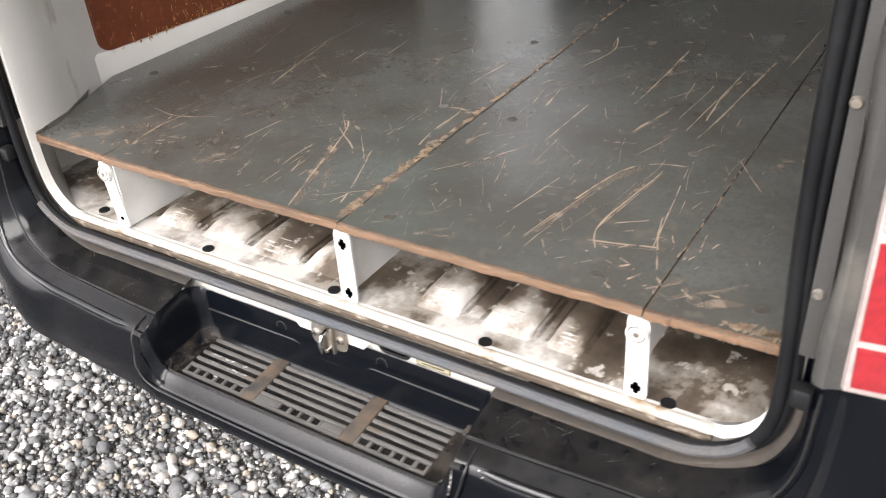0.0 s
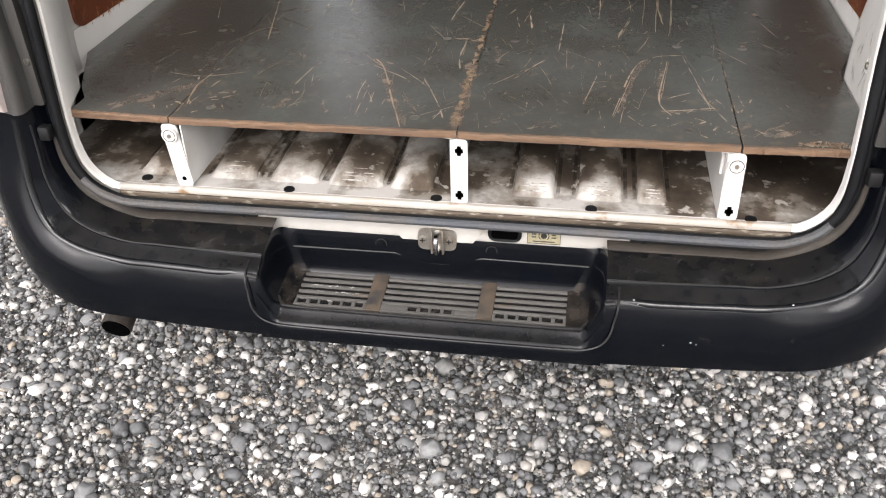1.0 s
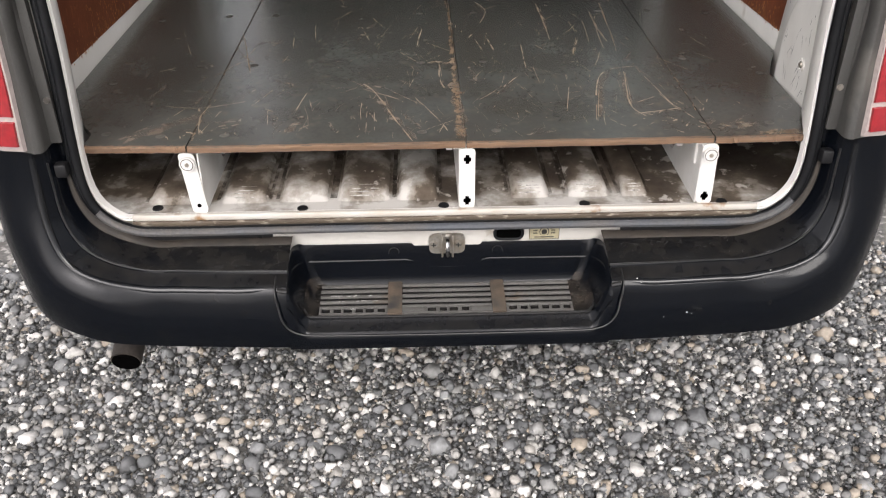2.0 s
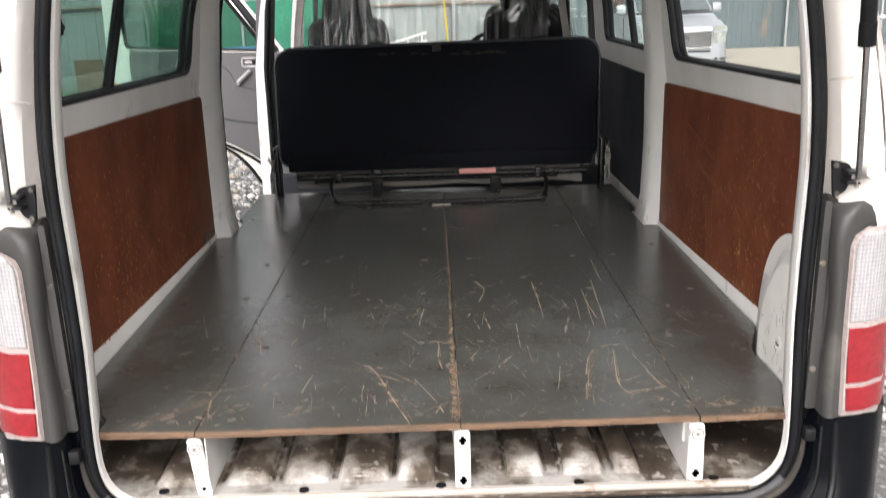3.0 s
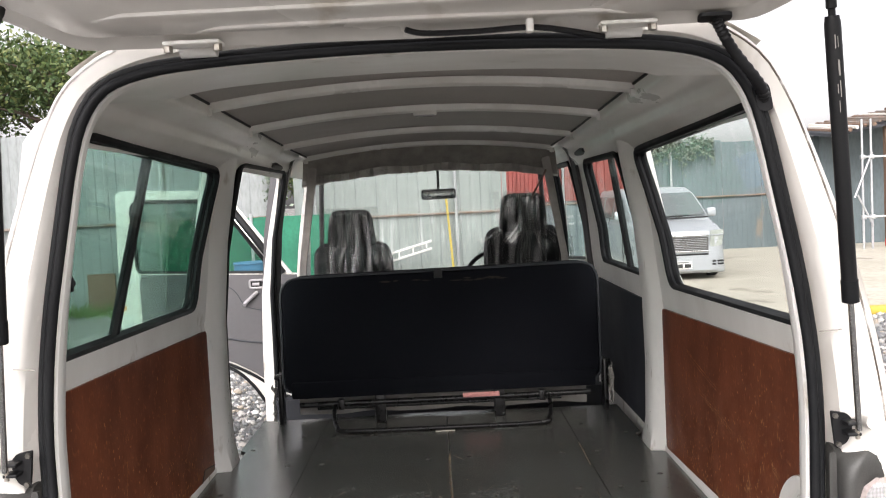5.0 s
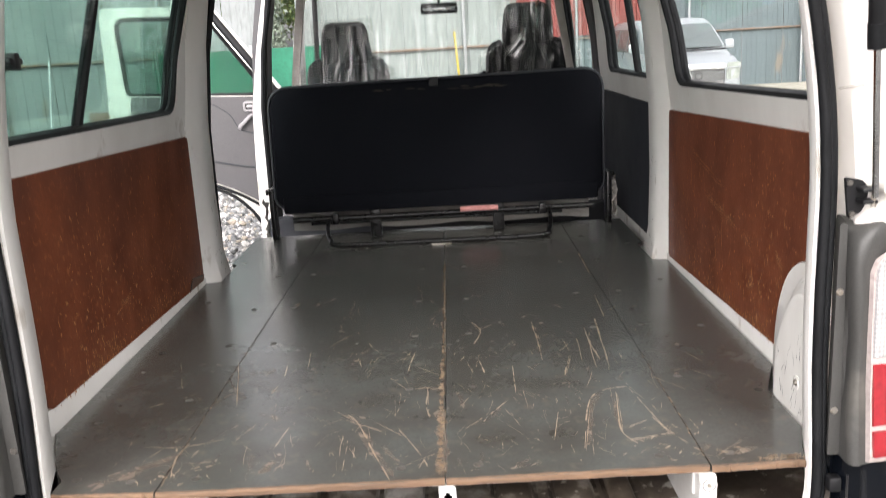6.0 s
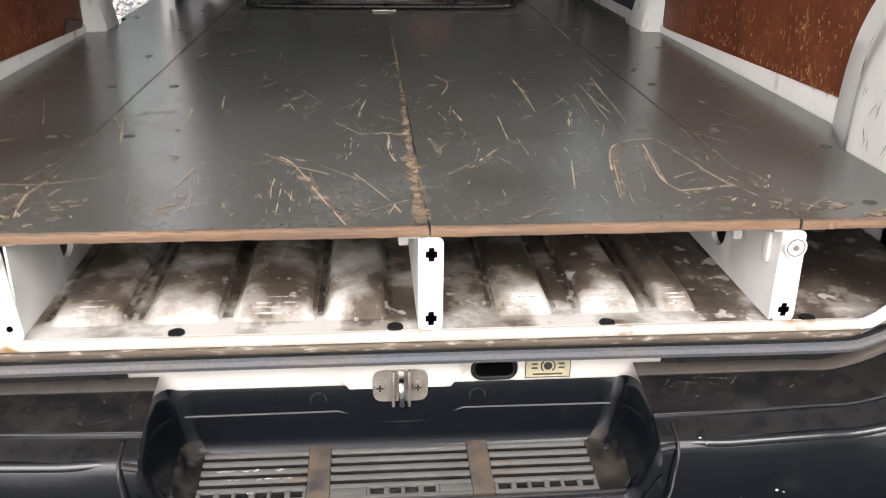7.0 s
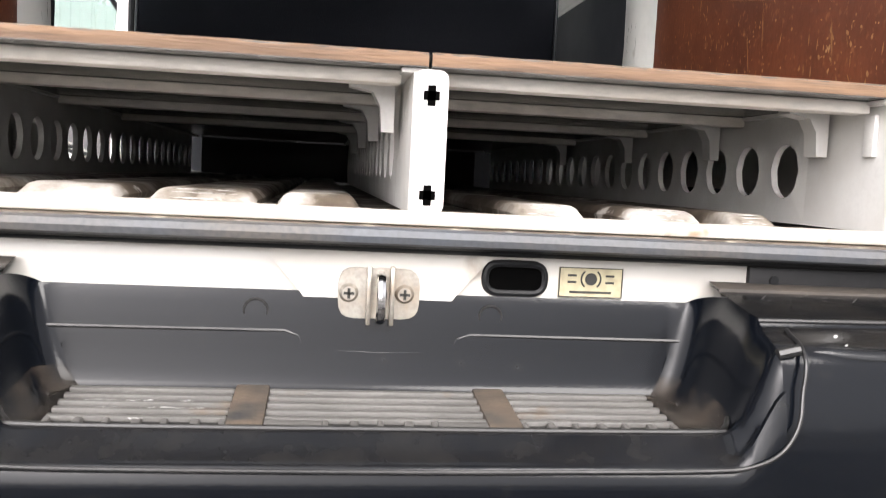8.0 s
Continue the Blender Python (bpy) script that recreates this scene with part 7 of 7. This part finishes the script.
part("tub_body", tube([(-2.2, 8.9, 0.0), (-2.2, 8.9, 0.98)], [0.16, 0.2], 18), M["blue"], tub)
part("tub_rim", tube([(-2.2 + 0.2 * math.cos(q), 8.9 + 0.2 * math.sin(q), 0.975) for q in [2 * math.pi * k / 20 for k in range(20)]], 0.014, 6, True), M["blue"], tub)
for nm, lab, x, stone, h in (("red_can", "red plastic can by the green screen", -2.52, "redp", 0.90), ("white_can", "white plastic can by the green screen", -2.68, "bracket", 0.85)):
    can = thing(nm, (x, 9.0, 0), lab, "can")
    part("can_body", tube([(x, 9.0, 0.0), (x, 9.0, h - 0.05), (x, 9.0, h - 0.02)], [0.075, 0.075, 0.05], 14), M[stone], can)
    part("can_cap", tube([(x, 9.0, h - 0.02), (x, 9.0, h + 0.01)], 0.025, 10), M["black"], can)
lad = thing("ladder", (-0.5, 15.0, 0), "white aluminium ladder leaning on the fence", "ladder")
for dz in (0.0, 0.14):
    part("stile", tube([(-2.66, 15.1, 0.02 + dz), (-0.1, 15.1, 0.70 + dz)], 0.025, 6), M["bracket"], lad)
for k in range(6):
    x = -1.5 + 0.26 * k
    part("rung", tube([(x, 15.1, 0.33 + 0.267 * (x + 1.6)), (x, 15.1, 0.43 + 0.267 * (x + 1.6))], 0.016, 6), M["bracket"], lad)
rod = thing("yellow_rod", (0.3, 15.3, 0), "thin yellow rod standing against the fence", "rod")
part("shaft", tube([(0.31, 15.1, 0.0), (0.215, 15.35, 1.62)], 0.022, 8), M["yellow"], rod)
brd = thing("brown_board", (-5.6, 12.9, 0), "rusty brown sheet leaning on the fence", "board")
part("sheet", boxes(((-5.75, 12.95, 0.0), (-5.30, 13.0, 0.66))), M["brown_board"], brd)
shv = thing("shovel", (-6.25, 12.4, 0), "white shovel standing against the fence", "shovel")
part("shaft", tube([(-6.25, 12.6, 0.3), (-6.25, 12.9, 1.5)], 0.02, 8), M["galv"], shv)
part("blade", boxes(((-6.42, 12.5, 0.0), (-6.08, 12.56, 0.42)), bev=0.02), M["bracket"], shv)

# scaffold with a dark shed at the right
shed = thing("open_shed", (12.0, 20.0, 0), "dark open shed with rough roof", "shed")
over = lambda x: 2.60 + 0.17 * (x - 9.2)
part("shed_roof", slab([(9.15, 18.7, over(9.15)), (17.0, 18.7, over(17.0)), (17.0, 21.2, over(17.0) + 0.25), (9.15, 21.2, over(9.15) + 0.25)], (0, 0, 0.07)), M["dark_trim"], shed, "dark sheet roof")
batten = random.Random(6)
for k in range(46):
    x = 9.15 + 0.17 * k
    y0 = 18.5 + batten.uniform(-0.12, 0.12)
    part("roof_batten", tube([(x, y0, over(x) + 0.06 + batten.uniform(0, 0.10)), (x + batten.uniform(-0.15, 0.25), 20.9, over(x) + 0.35)], batten.uniform(0.025, 0.06), 5), M[batten.choice(("brown_board", "rust", "beam", "brown_board"))], shed)
part("shed_wall", boxes(((9.6, 20.4, 0), (17.0, 20.5, 3.0))), M["fence_blue"], shed, "shaded sheet wall")
for x in (10.4, 13.0, 16.0):
    part("shed_post", boxes(((x, 18.8, 0), (x + 0.12, 18.92, over(x)))), M["brown_board"], shed)
scf = thing("scaffold", (9.6, 18.4, 0), "galvanised scaffold tubes before the shed", "scaffold")
for x in (9.66, 9.86, 11.4):
    part("upright", tube([(x, 18.4, 0.0), (x, 18.4, 2.95)], 0.028, 8), M["galv"], scf)
for p, q in (((9.66, 0.75), (11.4, 0.75)), ((9.66, 2.1), (11.4, 2.1)), ((9.52, 1.25), (9.86, 0.55)), ((9.45, 1.2), (9.86, 2.2))):
    part("brace", tube([(p[0], 18.35, p[1]), (q[0], 18.35, q[1])], 0.024, 8), M["galv"], scf)
for x, z in ((9.66, 2.1), (9.86, 2.1), (9.66, 0.75), (9.86, 0.75)):
    part("coupler", boxes(((x - 0.05, 18.33, z - 0.05), (x + 0.05, 18.43, z + 0.05)), bev=0.015), M["galv"], scf)
trolley = thing("hand_trolley", (10.14, 18.2, 0), "small trolley with red wheels by the scaffold", "trolley")
for x in (10.14, 10.5):
    part("trolley_wheel", tube([(x - 0.03, 18.2, 0.16), (x + 0.03, 18.2, 0.16)], 0.15, 16), M["redp"], trolley)
part("trolley_axle", tube([(10.1, 18.2, 0.16), (10.55, 18.2, 0.16)], 0.015, 8), M["galv"], trolley)
part("trolley_handle", tube([(10.32, 18.2, 0.16), (10.32, 18.5, 1.2)], 0.018, 8), M["redp"], trolley)
nr = np.random.default_rng(17)
n = 1500
c = np.stack([5.2 + 1.75 * nr.random(n) ** 0.9, 20.44 - 0.10 * nr.random(n), np.zeros(n)], 1)
c[:, 2] = 2.80 - np.abs(nr.normal(0, 0.33, n)) * (0.5 + 0.5 * np.sin(c[:, 0] * 4.3) ** 2) + nr.normal(0, 0.05, n)
vine = np.stack([-2.62 + nr.normal(0, 0.07, 900), 13.06 - 0.08 * nr.random(900), nr.uniform(1.35, 2.9, 900)], 1)
c = np.concatenate([c, vine])
n = len(c)
a, b, q = nr.normal(0, 1, (n, 3)), nr.normal(0, 1, (n, 3)), nr.uniform(0.025, 0.055, n)[:, None]
a /= np.linalg.norm(a, axis=1)[:, None]
b -= a * (a * b).sum(1)[:, None]
b /= np.linalg.norm(b, axis=1)[:, None]
v = np.stack([c - a * q, c + b * q * 0.6, c + a * q, c - b * q * 0.6], 1).reshape(-1, 3)
me = bpy.data.meshes.new("ivy")
me.from_pydata(v.tolist(), [], np.arange(n * 4).reshape(n, 4).tolist())
me.materials.append(M["ivy"])
tagged(new("ivy", me), "washed-out pale green ivy hanging over the fences", "ivy", kind="stuff")
pol = thing("utility_pole", (7.4, 24.0, 0), "thin grey pole behind the fence", "pole")
part("shaft", tube([(6.5, 23.5, 0), (6.5, 23.5, 6.0)], 0.09, 10), M["galv"], pol)
ye = thing("yellow_kerb", (5.4, 8.9, 0), "faded yellow kerb along the concrete", "kerb")
part("kerb_body", boxes(((4.6, 8.85, 0), (9.0, 9.0, 0.10)), bev=0.02), M["yellow"], ye)

# ---- silver minivan, parked facing the van ----
mini = thing("parked_minivan", (4.19, 15.6, 0), "silver minivan parked on the concrete", "minivan")


def sect(y, hw, zb, zt, tw, r=0.12):
    return rounded([(-hw, y, zb), (hw, y, zb), (tw, y, zt), (-tw, y, zt)], [0.07, 0.07, r, r], 5, 3)


lower = [sect(0.0, 0.66, 0.20, 0.86, 0.62, 0.06), sect(0.05, 0.78, 0.15, 0.97, 0.74, 0.07), sect(0.14, 0.85, 0.13, 1.02, 0.80, 0.08), sect(0.35, 0.89, 0.13, 1.09, 0.82, 0.09), sect(0.75, 0.90, 0.14, 1.19, 0.84), sect(1.1, 0.90, 0.15, 1.23, 0.86), sect(4.5, 0.90, 0.18, 1.2, 0.87), sect(4.75, 0.84, 0.30, 1.1, 0.8)]
upper = [sect(0.80, 0.80, 1.08, 1.22, 0.78, 0.03), sect(1.2, 0.84, 1.08, 1.50, 0.76, 0.07), sect(1.62, 0.86, 1.08, 1.77, 0.72, 0.10), sect(2.0, 0.87, 1.08, 1.88, 0.72), sect(2.8, 0.87, 1.08, 1.91, 0.72), sect(4.3, 0.87, 1.08, 1.88, 0.72), sect(4.7, 0.84, 1.08, 1.70, 0.70)]
MT = pose(4.19, 13.5, 0.02, 0, 0, 0) @ Matrix.Diagonal((0.885, 0.90, 0.85, 1))


def mpart(name, bm, material, parent=mini, label=""):
    bmesh.ops.transform(bm, matrix=MT, verts=bm.verts)
    return part(name, bm, material, parent, label)


mpart("car_body", grid(lower, closed_v=True, cap=True), M["silver"], label="silver lower body")
mpart("car_cabin", grid(upper, closed_v=True, cap=True), M["silver"])
ws = [(-0.72, 0.86, 1.265), (0.72, 0.86, 1.265), (0.655, 1.60, 1.74), (-0.655, 1.60, 1.74)]
mpart("car_windscreen", slab(rounded([Vector(p) + Vector((0, -0.030, 0.028)) for p in ws], 0.06, 4, 3), (0, 0.01, 0.0)), M["car_glass"], label="dark windscreen")
mpart("bonnet_gap", tube([(-0.76, 0.82, 1.245), (0, 0.76, 1.235), (0.76, 0.82, 1.245)], 0.016, 6), M["black"])
for k in (-1, 1):
    mpart("car_wiper", tube([(k * 0.1, 0.80, 1.26), (k * 0.1 + 0.42, 0.90, 1.305)], 0.009, 6), M["black"])
for sx in (-1, 1):
    for y0, y1 in ((1.55, 2.3), (2.4, 3.35), (3.45, 4.4)):
        mpart("side_window", slab(rounded([(sx * 0.862, y0 - (0.25 if y0 < 2 else 0), 1.24), (sx * 0.862, y1, 1.24), (sx * 0.760, y1, 1.72), (sx * 0.760, y0 + (0.2 if y0 < 2 else 0), 1.72)], 0.05, 4, 2), (sx * 0.016, 0, 0.003)), M["car_glass"])
    mpart("door_gap", tube([(sx * 0.897, 1.25, 0.30), (sx * 0.897, 1.25, 1.15)], 0.006, 6), M["black"])
    for y in (0.92, 3.85):
        w = mpart("wheel", tube([(sx * 0.72, y, 0.33), (sx * 0.74, y, 0.33), (sx * 0.89, y, 0.33), (sx * 0.905, y, 0.33)], [0.30, 0.335, 0.335, 0.30], 24), M["tyre"])
        mpart("rim", tube([(sx * 0.90, y, 0.33), (sx * 0.912, y, 0.33)], 0.22, 18), M["galv"], w)
    lamp = mpart("headlight", slab(rounded([(sx * 0.515, -0.005, 0.67), (sx * 0.77, 0.07, 0.68), (sx * 0.825, 0.11, 1.00), (sx * 0.535, 0.0, 1.00)], 0.05, 5, 2), (0, -0.03, 0)), M["headlamp"], label="clear headlight")
    mpart("headlight_bar", tube([(sx * 0.52, -0.037, 0.895), (sx * 0.81, 0.06, 0.905)], 0.014, 6), M["silver"], lamp)
    for z in (0.315, 0.375):
        mpart("fog_slot", slab(rounded([(sx * 0.56, 0.0, z - 0.018), (sx * 0.80, 0.06, z - 0.018), (sx * 0.80, 0.06, z + 0.018), (sx * 0.56, 0.0, z + 0.018)], 0.015, 4, 1), (0, -0.02, 0)), M["black"])
    mm = mpart("door_mirror", boxes(((min(sx * 0.86, sx * 1.05), 1.18, 1.24), (max(sx * 0.86, sx * 1.05), 1.30, 1.42)), bev=0.04), M["silver"])
gr = mpart("grille", slab(rounded([(-0.485, -0.010, 0.60), (0.485, -0.010, 0.60), (0.50, -0.004, 0.872), (-0.50, -0.004, 0.872)], 0.03, 4, 2), (0, -0.012, 0)), M["bezel"], label="chrome barred grille")
for k in range(7):
    mpart("grille_bar", boxes(((-0.47, -0.030, 0.622 + k * 0.035), (0.47, -0.020, 0.631 + k * 0.035)), bev=0.003), M["galv"], gr)
mpart("upper_grille", slab(rounded([(-0.49, -0.010, 0.925), (0.49, -0.010, 0.925), (0.49, 0.006, 0.985), (-0.49, 0.006, 0.985)], 0.02, 4, 2), (0, -0.008, 0)), M["galv"], label="grey upper grille strip")
for z in (0.588, 0.895):
    mpart("grille_bar", boxes(((-0.50, -0.042, z - 0.014), (0.50, -0.018, z + 0.014)), bev=0.006), M["chrome"], gr)
mpart("badge", tube([(0.0 + 0.065 * math.cos(a), -0.048, 0.77 + 0.06 * math.sin(a)) for a in [2 * math.pi * k / 18 for k in range(18)]], 0.012, 6, True), M["chrome"], gr, "plain chrome ring badge")
pl = mpart("number_plate", boxes(((-0.17, -0.025, 0.235), (0.17, -0.008, 0.40)), bev=0.004), M["bracket"], label="white plate with dark bars")
mpart("plate_bars", boxes(((-0.10, -0.028, 0.362), (0.10, -0.024, 0.380)), ((-0.14, -0.028, 0.262), (-0.02, -0.024, 0.337)), ((0.02, -0.028, 0.262), (0.14, -0.024, 0.337))), M["ink"], pl)
mpart("bumper_slot", boxes(((-0.5, -0.006, 0.50), (0.5, 0.05, 0.545)), bev=0.015), M["black"])

# ---- trees behind the side fence ----
def tree(x, y, h, seed, label):
    rng = random.Random(seed)
    t = thing("tree", (x, y, 0), label, "tree", "trees behind the fence")
    bm = bmesh.new()
    tube(smooth_path([(x, y, 0), (x + 0.1, y, h * 0.3), (x - 0.1, y + 0.1, h * 0.6), (x, y, h * 0.85)], 4), [0.22 - 0.014 * i for i in range(13)], 8, bm=bm)
    tips = []
    for i in range(14):
        a, z = rng.uniform(0, 6.28), h * rng.uniform(0.3, 0.8)
        r = h * rng.uniform(0.18, 0.36)
        tip = Vector((x + math.cos(a) * r, y + math.sin(a) * r, z + r * rng.uniform(0.2, 0.7)))
        tube([(x, y, z), Vector((x, y, z)).lerp(tip, 0.5) + Vector((0, 0, 0.1)), tip], [0.07, 0.045, 0.015], 6, bm=bm)
        tips.append(tip)
    part("trunk", bm, M["bark"], t)
    n = 8500
    nr = np.random.default_rng(seed)
    cs = np.array([tuple(p) for p in tips] + [(x, y, h * 0.85), (x, y, h * 0.7)])
    c = cs[nr.integers(0, len(cs), n)] + nr.normal(0, 1, (n, 3)) * np.array([0.5, 0.5, 0.42]) * h * 0.13
    a, b, s = nr.normal(0, 1, (n, 3)), nr.normal(0, 1, (n, 3)), nr.uniform(0.05, 0.11, n)[:, None]
    a /= np.linalg.norm(a, axis=1)[:, None]
    b -= a * (a * b).sum(1)[:, None]
    b /= np.linalg.norm(b, axis=1)[:, None]
    v = np.stack([c - a * s, c + b * s * 0.5, c + a * s, c - b * s * 0.5], 1).reshape(-1, 3)
    me = bpy.data.meshes.new("crown")
    me.from_pydata(v.tolist(), [], (np.arange(n * 4).reshape(n, 4)).tolist())
    me.materials.append(M["leaf"])
    ob = new("crown", me)
    ob.parent = t
    ob.location = (-x, -y, 0)


for x, y, h, s in ((-14.5, 24, 7.6, 1), (-11.2, 25, 7.2, 2), (-8.6, 27, 6.6, 3), (-17.5, 26, 8.2, 4), (-6.2, 30, 5.6, 5), (-12.8, 29, 8.0, 6)):
    tree(x, y, h, s, "leafy green tree behind the fence")
nr = np.random.default_rng(9)
n = 5000
p = np.stack([nr.uniform(-13, -3.0, n), 13.1 - np.abs(nr.normal(0, 0.35, n)), np.zeros(n)], 1)
hh, dd = nr.uniform(0.05, 0.25, n), nr.normal(0, 0.05, (n, 2))
v = np.stack([p, p + np.array([0.012, 0, 0]), p + np.concatenate([dd, hh[:, None]], 1)], 1).reshape(-1, 3)
me = bpy.data.meshes.new("grass")
me.from_pydata(v.tolist(), [], np.arange(n * 3).reshape(n, 3).tolist())
me.materials.append(M["grass"])
tagged(new("grass", me), "short green grass along the fence foot", "grass", kind="stuff")
